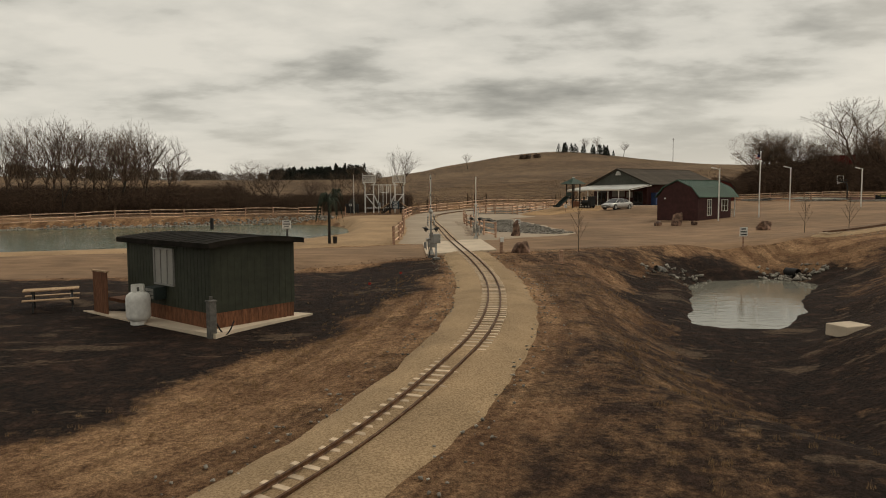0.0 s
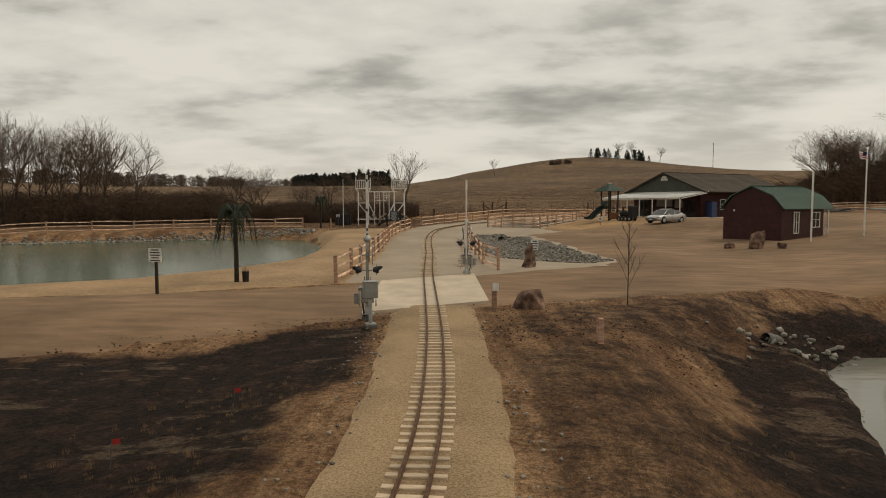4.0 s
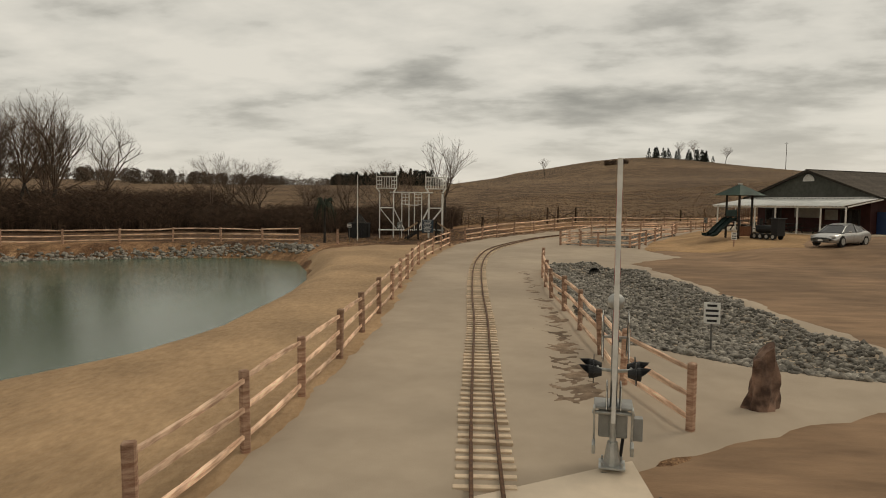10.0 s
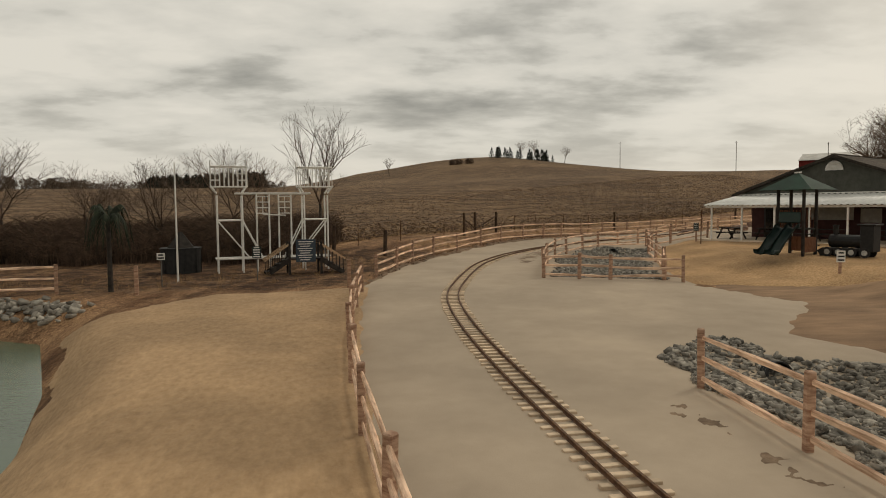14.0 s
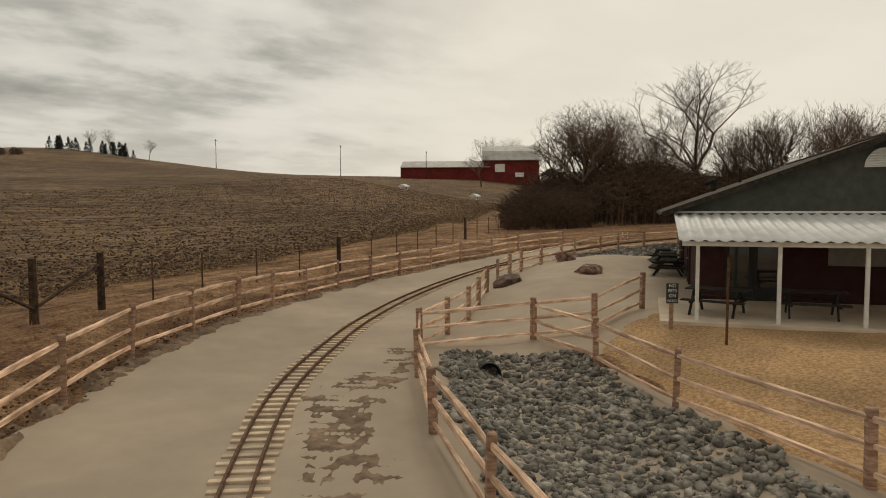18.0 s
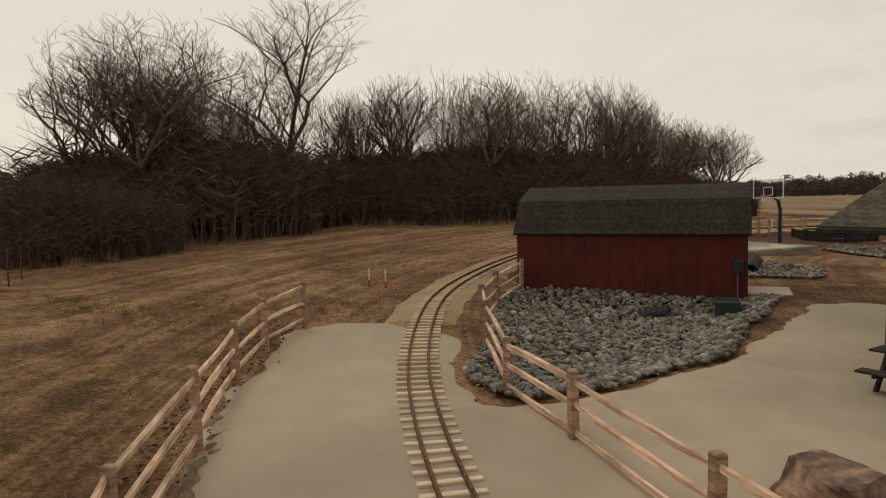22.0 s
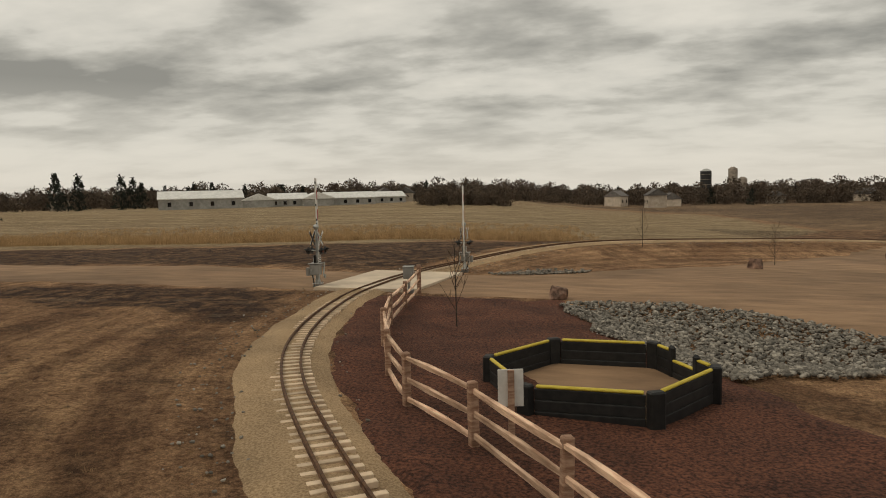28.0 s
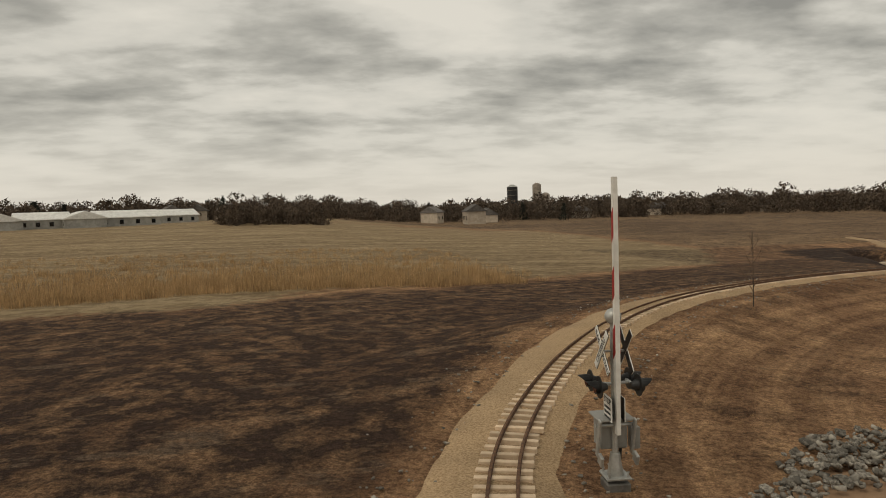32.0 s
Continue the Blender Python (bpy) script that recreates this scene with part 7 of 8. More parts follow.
kettle = empty("black_tub", -13.4, 99.0, height(-13.4, 99), 10, "large dark round tub with a small peaked cover", "tub")
part("tub_wall", bar((0, 0, -0.1), (0, 0, 1.25), 0.95, 1.0, n=20), "black_plastic", kettle)
part("tub_rim", bar((0, 0, 1.25), (0, 0, 1.32), 1.05, n=20), "black_plastic", kettle)
part("cover", bar((0, 0, 1.32), (0, 0, 2.15), 0.75, 0.08, n=6), "dark_wood", kettle)
for i in range(10):
    a = 2 * math.pi * i / 10
    part("tub_stave", B(0.99 * math.cos(a), 0.99 * math.sin(a), 0.6, 0.05, 0.1, 1.2, rot=(0, 0, math.degrees(a))), "black_plastic", kettle)

# ---- hut yard ----
tank = empty("propane_tank", -9.9, 21.25, height(-9.9, 21.25), 0, "white upright propane tank with a valve collar", "propane tank")
bm = bmesh.new()
prof = [(0.0, 0.12), (0.3, 0.14), (0.44, 0.22), (0.49, 0.36), (0.49, 1.02), (0.45, 1.18), (0.33, 1.28), (0.0, 1.33)]
rings = []
for r, z in prof:
    rings.append([bm.verts.new((max(r, 0.001) * math.cos(2 * math.pi * i / 20), max(r, 0.001) * math.sin(2 * math.pi * i / 20), z)) for i in range(20)])
for a, b in zip(rings, rings[1:]):
    for i in range(20):
        bm.faces.new((a[i], a[(i + 1) % 20], b[(i + 1) % 20], b[i]))
part("vessel", bm, "white", tank, smooth=True)
part("foot_ring", bar((0, 0, -0.05), (0, 0, 0.16), 0.33, n=18), "white", tank)
for a in range(0, 300, 30):
    t = radians(a)
    part("collar_plate", B(0.25 * math.cos(t), 0.25 * math.sin(t), 1.45, 0.02, 0.14, 0.3, rot=(0, 0, a)), "white", tank)
tank.scale = (0.78, 0.78, 0.82)
part("valve", bar((0, 0, 1.3), (0, 0, 1.48), 0.06, n=8), "galv_dark", tank)
ped = empty("power_pedestal", -6.85, 19.35, height(-6.85, 19.35), 51, "grey utility pedestal with a black cable", "utility pedestal")
part("body", B(0, 0, 0.5, 0.24, 0.2, 1.2, bevel=0.015), "galv_dark", ped)
part("cap", B(0, 0, 1.12, 0.28, 0.24, 0.05, bevel=0.01), "galv_dark", ped)
part("knob", bar((0, 0, 1.14), (0, 0, 1.26), 0.05, n=8), "galv_dark", ped)
bm = bmesh.new()
pp = None
for i in range(11):
    u = i / 10
    q = (0.14 + 0.6 * u, -0.05, 0.42 - 0.38 * math.sin(math.pi * u))
    if pp:
        tube(bm, pp, q, 0.025, n=6)
    pp = q
part("cable", bm, "black_plastic", ped)

# ---- poles, lamps, flag ----
flag = empty("flag_pole", 33.2, 69.8, height(33.2, 69.8), 0, "white flag pole with a limp flag near its top", "flag pole")
part("pole", bar((0, 0, -0.2), (0, 0, 6.8), 0.07, 0.05, n=10), "white", flag)
bm = bmesh.new()
bmesh.ops.create_uvsphere(bm, u_segments=10, v_segments=6, radius=0.09, matrix=Matrix.Translation((0, 0, 6.86)))
part("finial", bm, "white", flag)
for k in range(7):
    part("flag_stripe", B(-0.34 + 0.02 * k, 0.03 * math.sin(k), 6.5 - k * 0.075, 0.62, 0.03, 0.072, rot=(0, 14, 8 * math.sin(k))), "stripe_red" if k % 2 else "white", flag)
part("flag_canton", B(-0.2, -0.02, 6.44, 0.26, 0.05, 0.28, rot=(0, 14, 0)), "flag_blue", flag)


def lamp(x, y, rz, h):
    s = empty("area_lamp", x, y, height(x, y), rz, "slim grey lamp post with a flat lamp head", "lamp post", "lamp posts")
    part("pole", B(0, 0, h / 2 - 0.1, 0.1, 0.1, h + 0.2), "white", s)
    part("arm", B(-0.25, 0, h, 0.5, 0.06, 0.06, rot=(0, 12, 0)), "white", s)
    part("lamp_head", B(-0.6, 0, h + 0.08, 0.5, 0.25, 0.1, bevel=0.02, rot=(0, 12, 0)), "white", s)
    return s


lamp(27.9, 67.2, 0, 5.3)
lamp(41.4, 79.5, 0, 5.1)
lamp(49.9, 79.5, 0, 4.6)
tall = tagged(link("tall_thin_pole", bar((0, 0, -0.2), (0, 0, 5.6), 0.05, 0.03, n=8), "white"), "tall thin pale pole behind the pond fence", "pole")
tall.matrix_basis = place(-12.6, 95.0)
tagged(link("drain_grate", B(0, 0, 0.1, 1.1, 0.8, 0.4, bevel=0.02), "concrete"), "pale concrete drain box with a grate in grass", "drain").matrix_basis = place(13.6, 21.6, 20)


def culvert(x, y, rz, r, ln, z, label, mat="black_plastic", pitch=0):
    bm = bmesh.new()
    n = 18
    rings = []
    for k in range(int(ln / 0.08)):
        rr = r * (1.0 if k % 2 else 0.94)
        rings.append([bm.verts.new((rr * math.cos(2 * math.pi * i / n), k * 0.08, rr * math.sin(2 * math.pi * i / n))) for i in range(n)])
    inner = [[bm.verts.new((r * 0.86 * math.cos(2 * math.pi * i / n), y_, r * 0.86 * math.sin(2 * math.pi * i / n))) for i in range(n)] for y_ in (0, ln - 0.08)]
    rings = [inner[1][::1]][:0] + rings
    for a, b in zip(rings, rings[1:]):
        for i in range(n):
            bm.faces.new((a[i], a[(i + 1) % n], b[(i + 1) % n], b[i]))
    for i in range(n):
        j = (i + 1) % n
        bm.faces.new((inner[0][i], inner[0][j], rings[0][j], rings[0][i]))
        bm.faces.new((inner[0][j], inner[0][i], inner[1][i], inner[1][j]))
    bmesh.ops.recalc_face_normals(bm, faces=bm.faces)
    ob = tagged(link("culvert_pipe", bm, mat), label, "culvert pipe")
    ob.matrix_basis = pose(x, y, z, pitch, 0, rz)
    return ob


for x, y, rz in ((5.3, 76.2, -10), (13.8, 107.2, -35), (45.0, 116.2, -20), (59.0, 100.6, 160), (54.0, 109.8, 60)):
    culvert(x, y, rz, 0.32, 1.6, height(x, y) + 0.16, "black corrugated culvert pipe among rip-rap", pitch=-12)
culvert(12.9, 39.6, -60, 0.21, 0.7, height(12.9, 39.6) + 0.10, "pale metal culvert pipe in the pond bank", "galv_dark", pitch=-14)
culvert(22.3, 41.2, 20, 0.26, 1.0, height(22.3, 41.2) + 0.22, "dark culvert pipe in the pond bank")
tagged(link("green_drain_box", B(0, 0, 0.2, 1.0, 0.7, 0.7, bevel=0.03), "slide"), "dark green utility box in the rip-rap", "utility box").matrix_basis = place(44.2, 114.8, -20)
for x, y in ((49.2, 126.0), (48.85, 125.35)):
    s = empty("marker_stake", x, y, height(x, y), 0, "white survey stake with a red base in dead grass", "stake", "survey stakes")
    part("stake", B(0, 0, 0.42, 0.06, 0.05, 0.55), "white", s)
    part("red_band", B(0, 0, 0.12, 0.065, 0.055, 0.26), "stripe_red", s)
for x, y in ((-3.0, 26.5), (-1.9, 29.0), (55.3, 127.75), (55.1, 129.7), (44.2, 127.2), (43.8, 127.0)):
    s = empty("marker_flag", x, y, height(x, y), 20, "small red utility marker flag on a wire", "marker flag", "marker flags")
    part("wire", bar((0, 0, -0.1), (0.05, 0, 0.5), 0.006, n=5), "galv_dark", s)
    part("flag", B(0.11, 0, 0.45, 0.12, 0.006, 0.09), "stripe_red", s)

# ---- old field fence ----
ff = empty("field_fence", label="old wire field fence on rusty steel and dark wooden posts", category="fence", group="field fences")
row = [(-4, 107.8), (-1, 109.6), (2.4, 111.6), (4.3, 113.8), (5.6, 116.1), (7.7, 117.7), (9.5, 118.5), (11.8, 120.0), (15.0, 122.0), (18.0, 123.6), (21.2, 125.1), (24.7, 127.0), (28, 128.8), (31, 130.3), (34.2, 132.0), (37.4, 133.6), (39.9, 134.8), (43, 136.5), (46, 138), (49, 139.5), (52, 141), (55, 142.6), (58, 144.2), (61.5, 145.8)]
tops = []
for i, (x, y) in enumerate(row):
    z = height(x, y)
    if i in (3, 4, 5, 10, 16, 23):
        part("wooden_post", bar((x, y, z - 0.2), (x, y, z + 1.75), 0.12, 0.1, n=8), "old_post", ff)
    else:
        part("steel_post", B(x, y, z + 0.62, 0.045, 0.045, 1.7), "rust", ff)
    tops.append((x, y, z))
part("brace", bar((row[4][0], row[4][1], tops[4][2] + 0.4), (row[5][0], row[5][1], tops[5][2] + 1.4), 0.05, n=6), "old_post", ff)
part("brace", bar((row[3][0], row[3][1], tops[3][2] + 1.3), (row[4][0], row[4][1], tops[4][2] + 0.4), 0.05, n=6), "old_post", ff)
for h in (0.35, 0.75, 1.15, 1.4):
    for a, b in zip(tops, tops[1:]):
        part("wire", bar((a[0], a[1], a[2] + h), (b[0], b[1], b[2] + h), 0.007, n=4, caps=False), "rust", ff)
for x, y, lab in ((-2.4, 104.0, "dark leaning wooden post in dead grass"), (-5.6, 106.0, "dark weathered wooden post below a bare tree")):
    tagged(link("old_wooden_post", bar((0, 0, -0.2), (0.05, 0, 1.6), 0.13, 0.11, n=8), "old_post"), lab, "post").matrix_basis = place(x, y)

# ---- rip-rap and loose stones ----


def stone_shape(seed):
    """A broken angular stone: the hull of a few points in a flattened box."""
    r = random.Random(seed)
    bm = bmesh.new()
    sc = Vector((r.uniform(0.50, 0.68), r.uniform(0.38, 0.5), r.uniform(0.24, 0.36)))
    for k in range(8):
        p = Vector((1 if k & 1 else -1, 1 if k & 2 else -1, 1 if k & 4 else -1))
        bm.verts.new((p.x * sc.x * r.uniform(0.45, 1.0), p.y * sc.y * r.uniform(0.5, 1.0), p.z * sc.z * r.uniform(0.55, 1.0)))
    for k in range(3):
        a = r.uniform(0, 6.28)
        bm.verts.new((1.15 * sc.x * math.cos(a), 1.15 * sc.y * math.sin(a), r.uniform(-0.1, 0.1)))
    h = bmesh.ops.convex_hull(bm, input=bm.verts[:])
    bmesh.ops.delete(bm, geom=[v for v in bm.verts if not v.link_faces], context="VERTS")
    bmesh.ops.triangulate(bm, faces=bm.faces[:])
    bm.verts.index_update()
    vs = np.array([v.co[:] for v in bm.verts])
    fs = [tuple(v.index for v in f.verts) for f in bm.faces]
    bm.free()
    return vs, np.array(fs)


STONES = [stone_shape(s) for s in range(6)]


def tile(name, shapes, spots, mat, parent=None, smooth=False):
    """Many copies of small shapes in one mesh. A spot: x, y, z, size, turn, tilt, shape."""
    V, F, k = [], [], 0
    for x, y, z, s, a, b, i in spots:
        vs, fs = shapes[i]
        m = np.array(Euler((b, b * 0.7, a)).to_matrix())
        V.append((vs * s) @ m.T + (x, y, z))
        F.append(fs + k)
        k += len(vs)
    V, F = np.concatenate(V), np.concatenate(F)
    me = bpy.data.meshes.new(name)
    n = F.shape[1]
    me.vertices.add(len(V))
    me.vertices.foreach_set("co", V.ravel())
    me.loops.add(F.size)
    me.loops.foreach_set("vertex_index", F.ravel().astype(np.int32))
    me.polygons.add(len(F))
    me.polygons.foreach_set("loop_start", np.arange(0, F.size, n, dtype=np.int32))
    me.polygons.foreach_set("loop_total", np.full(len(F), n, np.int32))
    if smooth:
        me.polygons.foreach_set("use_smooth", np.ones(len(F), bool))
    me.update()
    return mesh_ob(name, me, mat, parent)


def scatter(poly, density, seed, lo, hi, inset=0.0, sink=0.1):
    r = np.random.default_rng(seed)
    xs, ys = [p[0] for p in poly], [p[1] for p in poly]
    area = (max(xs) - min(xs)) * (max(ys) - min(ys))
    n = int(area * density)
    x, y = r.uniform(min(xs) - 0.5, max(xs) + 0.5, n), r.uniform(min(ys) - 0.5, max(ys) + 0.5, n)
    k = inside(x, y, poly) > inset + 0.35 * wob(x, y, 0.8, seed)
    x, y = x[k], y[k]
    s = lo + (hi - lo) * r.random(len(x)) ** 2
    z = ground(x, y) + 0.10 + s * (r.random(len(x)) * 0.35 - sink)
    return [(a, b, c, d, e, f, int(g)) for a, b, c, d, e, f, g in zip(x, y, z, s, r.uniform(0, 6.28, len(x)), r.normal(0, 0.45, len(x)), r.integers(0, 6, len(x)))]


stone_me = []
for i, (vs, fs) in enumerate(STONES):
    me = raw_mesh("stone", vs, fs)
    me.materials.append(M["rockpart"])
    stone_me.append(me)
LAB = ["rip-rap stones filling the drain beside the fence", "rip-rap stones in the fenced drain pit", "rip-rap stones before the red shed", "rip-rap stones at the edge of the mulch bed", "rip-rap stones by the ball court", "rip-rap stones beside the court lawn", "strip of rip-rap stones at the drive's edge"]
for i, poly in enumerate(ROCKS):
    bed = empty("rip_rap_bed", label="grey broken " + LAB[i], category="rip-rap", group="rip-rap beds", kind="structure")
    spots = scatter(poly, 125, 30 + i, 0.08, 0.22, sink=0.06) if i < 3 else scatter(poly, 120, 30 + i, 0.06, 0.17, sink=0.08)
    # the stones beside the line are pieces of their own
    order = np.argsort(near_track(np.array([p[0] for p in spots]), np.array([p[1] for p in spots])))
    single = set(order[:900:3].tolist() if i < 3 else order[:500:3].tolist())
    for k in sorted(single):
        x, y, z, s, a, b, g = spots[k]
        ob = mesh_ob("stone", stone_me[g], None, bed)
        ob.matrix_basis = Matrix.LocRotScale((x, y, z + 0.03), Euler((b, b * 0.7, a)), (s * 1.05,) * 3)
    spots = [p for k, p in enumerate(spots) if k not in single]
    tagged(tile("loose_stones", STONES, spots, "rock", bed), "mass of grey broken stones", kind="stuff")
# stones along the far pond bank
r_ = np.random.default_rng(9)
bank_line = spline([(-60, 67.5), (-48, 75.8), (-38, 81.0), (-30.5, 85.2), (-25, 88.2), (-19.5, 89.8), (-14.4, 88.0)], 0.16)
spots = []
for x, y in bank_line:
    for _ in range(4):
        dx, dy = r_.normal(0, 0.4, 2)
        s = r_.uniform(0.14, 0.38)
        spots.append((x + dx, y + dy, max(height(x + dx, y + dy), 0.25) + s * 0.15, s, r_.uniform(0, 6), r_.normal(0, 0.4), int(r_.integers(0, 6))))
tagged(tile("bank_stones", STONES, spots, "shore"), "pale field stones along the pond's far bank", "stones", kind="stuff")
# stones at the small pond's inlets
spots = [(x + r_.normal(0, 0.9), y + r_.normal(0, 0.5), 0, r_.uniform(0.10, 0.28), r_.uniform(0, 6), r_.normal(0, 0.4), int(r_.integers(0, 6))) for x, y, n in ((13.2, 39.3, 26), (14.8, 40.4, 20), (21.4, 41.4, 60), (22.6, 40.6, 40)) for _ in range(n)]
spots = [(a, b, height(a, b) + 0.05, d, e, f, g) for a, b, c, d, e, f, g in spots]
tagged(tile("inlet_stones", STONES, spots, "shore"), "scattered pale stones at the pond inlets", "stones", kind="stuff")
# clods and pebbles along the layers' edges
spots, dirt = [], []
for _ in range(5200):
    t = r_.integers(0, len(TRACK))
    side = r_.choice([-1, 1])
    off = side * r_.normal(1.55, 0.45)
    x, y = TRACK[t] + norm[t] * off
    s = r_.uniform(0.02, 0.075)
    spots.append((x, y, height(x, y) + 0.04, s, r_.uniform(0, 6), 0.2, int(r_.integers(0, 6))))
for _ in range(4200):
    x, y = 7.8 + r_.normal(0, 2.4), 42.4 + r_.normal(0, 1.0)
    y += 0.35 * (x - 7.6)
    s = 0.006 + 0.03 * r_.random() ** 2
    (dirt if r_.random() < 0.5 else spots).append((x, y, height(x, y) + 0.02, s, r_.uniform(0, 6), 0.2, int(r_.integers(0, 6))))
for _ in range(3400):
    x, y = r_.uniform(-20, 16), r_.normal(36.5, 1.6)
    s = 0.015 + 0.05 * r_.random() ** 2
    dirt.append((x, y, height(x, y) + 0.03, s, r_.uniform(0, 6), 0.3, int(r_.integers(0, 6))))
for line, n, w in (([(-3.2, 95), (0.4, 104.4), (4.7, 110.4), (11.2, 116.6), (18.2, 121.4), (27.6, 125.8), (37.2, 127.4), (43, 127.2)], 3600, 0.30), ([(5.4, 98.5), (7.2, 102), (9.4, 105.6), (12.2, 109.0)], 2600, 0.62)):
    pts = spline(line, 0.4)
    for _ in range(n):
        x, y = pts[r_.integers(0, len(pts))] + r_.normal(0, w, 2)
        s = 0.012 + 0.055 * r_.random() ** 2
        dirt.append((x, y, height(x, y) + 0.06 + s * 0.1, s, r_.uniform(0, 6), 0.3, int(r_.integers(0, 6))))
tagged(tile("earth_clods", STONES, dirt, "clod"), "dark ragged clods of earth along the fence", "soil", kind="stuff")
tagged(tile("pebbles", STONES, spots, "shore"), "small pebbles and clods scattered on bare ground", "pebbles", kind="stuff")

# ---- bare trees ----


def tree_arrays(seed, h, spread, fork, levels, droop=0.0, stems=1):
    """A leafless tree: trunk arrays and limb arrays."""
    r = random.Random(seed)
    trunk, limbs = [], []

    def grow(p, d, ln, rad, lev, out):
        q = p.copy()
        steps = 3 if lev < 2 else 2
        for k in range(steps):
            nd = (d + Vector((r.gauss(0, 0.14), r.gauss(0, 0.14), r.gauss(0.03, 0.08) - droop * lev * 0.1))).normalized()
            nq = q + nd * ln / steps
            r1 = rad * (1 - 0.28 * (k + 1) / steps)
            out.append((q.copy(), nq.copy(), rad * (1 - 0.28 * k / steps), r1))
            if lev >= 1 and lev < levels and k < steps - 1:
                side = Vector((r.gauss(0, 1), r.gauss(0, 1), r.uniform(0.0, 0.8))).normalized()
                grow(nq, (nd * 0.55 + side * 0.75).normalized(), ln * r.uniform(0.45, 0.65), r1 * 0.45, lev + 1, limbs)
            q, d = nq, nd
        if lev < levels:
            n = r.randint(*fork) if lev else r.randint(4, 6)
            ph = r.uniform(0, 6.28)
            for i in range(n):
                a = ph + 2 * math.pi * i / n + r.gauss(0, 0.35)
                side = Vector((math.cos(a), math.sin(a), 0))
                nd = (d * r.uniform(0.75, 1.0) + side * spread * r.uniform(0.6, 1.15)).normalized()
                grow(q, nd, ln * r.uniform(0.6, 0.82), rad * 0.72 * r.uniform(0.65, 0.85), lev + 1, limbs)

    for s in range(stems):
        a = r.uniform(0, 6.28)
        lean = 0.05 if stems == 1 else 0.28
        grow(Vector((0.15 * s * math.cos(a), 0.15 * s * math.sin(a), -0.2)), Vector((lean * math.cos(a), lean * math.sin(a), 1)).normalized(), h * 0.27, h * 0.0135 * (1 if stems == 1 else 0.65), 0, trunk)
    return trunk, limbs


def segments(name, segs, sides, mat, thin=0.006):
    V, F = [], []
    for a, b, r0, r1 in segs:
        d = (b - a).normalized()
        u = d.orthogonal().normalized()
        w = d.cross(u)
        n = sides if r0 > 0.03 else 3
        k = len(V)
        for p, rr in ((a, max(r0, thin)), (b, max(r1, thin * 0.6))):
            for i in range(n):
                t = 2 * math.pi * i / n
                V.append(p + (u * math.cos(t) + w * math.sin(t)) * rr)
        for i in range(n):
            j = (i + 1) % n
            F.append((k + i, k + j, k + n + j, k + n + i))
    me = raw_mesh(name, V, F, smooth=True)
    me.materials.append(M[mat])
    return me


KINDS = []
for seed, h, sp, fork, lv, st in ((1, 12, 0.75, (2, 3), 5, 1), (2, 12, 0.62, (2, 3), 5, 1), (3, 12, 0.5, (2, 3), 5, 1), (4, 12, 0.85, (2, 3), 5, 1), (5, 12, 0.45, (2, 3), 5, 2), (6, 12, 0.6, (2, 3), 5, 3), (7, 12, 0.62, (2, 3), 6, 1), (8, 12, 0.8, (2, 3), 6, 1)):
    tr_, li = tree_arrays(seed, h, sp, fork, lv, stems=st)
    top = max(max(s[0].z, s[1].z) for s in li)
    # twigs that reach past the crown's rounded outline are shed
    li = [s for s in li if (s[1].xy.length / (0.46 * top)) ** 2 + ((s[1].z - 0.50 * top) / (0.42 * top)) ** 2 < 1 + 0.12 * math.sin(9 * s[1].x + 5 * s[1].z) or s[1].z < 0.35 * top]
    top = max(max(s[0].z, s[1].z) for s in li)
    k = h / top
    for L_ in (tr_, li):
        L_[:] = [(a * k, b * k, c * k, d * k) for a, b, c, d in L_]
    KINDS.append((segments("trunk", tr_, 8, "bark"), segments("crown", li, 5, "twig", 0.009)))


def tree(x, y, h, kind, rz, label, group="", name="bare_tree", wide=1.0):
    t = empty(name, x, y, height(x, y), rz, label, "tree", group)
    t.scale = (h / 12 * wide, h / 12 * wide, h / 12)
    mesh_ob("trunk", KINDS[kind][0], None, t)
    mesh_ob("crown", KINDS[kind][1], None, t)
    return t


WOOD = "leafless grey-brown tree in the dense wood"
rt_ = random.Random(12)
tree(67.7, 142.6, 14.6, 7, 40, "spreading leafless oak at the wood's edge", wide=1.05)
tree(71.6, 145.0, 14.4, 7, 140, "spreading leafless tree beside the oak", wide=1.0)
tree(83.9, 136.4, 19.5, 6, 10, "tall pale leafless tree rising over the wood", wide=1.3)
tree(93.3, 97.1, 9.6, 7, 200, "round-crowned leafless tree at the end of the wood", wide=1.05)
edge = spline([(68.5, 142.6), (72, 140.6), (78, 136.5), (80.6, 131), (79.6, 124), (79.4, 119), (79.4, 115), (81.6, 110.5), (85.5, 106), (92.5, 98.8), (99, 92)], 2.4)
for i, (x, y) in enumerate(edge):
    u = i / len(edge)
    for k in range(2):
        off = 2.0 + k * 5.6 + rt_.uniform(-1.6, 1.6)
        nx, ny = (0.35, 0.94) if u < 0.25 else (0.93, 0.36)
        hh = (12.0 - 2.6 * ease(u, 0.45, 1.0) + rt_.uniform(-1.6, 1.6)) * (1 + 0.10 * k)
        tree(x + nx * off + rt_.uniform(-1, 1), y + ny * off + rt_.uniform(-1, 1), float(hh), rt_.randrange(6), rt_.uniform(0, 360), WOOD, "north-east wood", wide=rt_.uniform(0.62, 0.9))
WEST = "leafless tree in the belt beyond the pond"
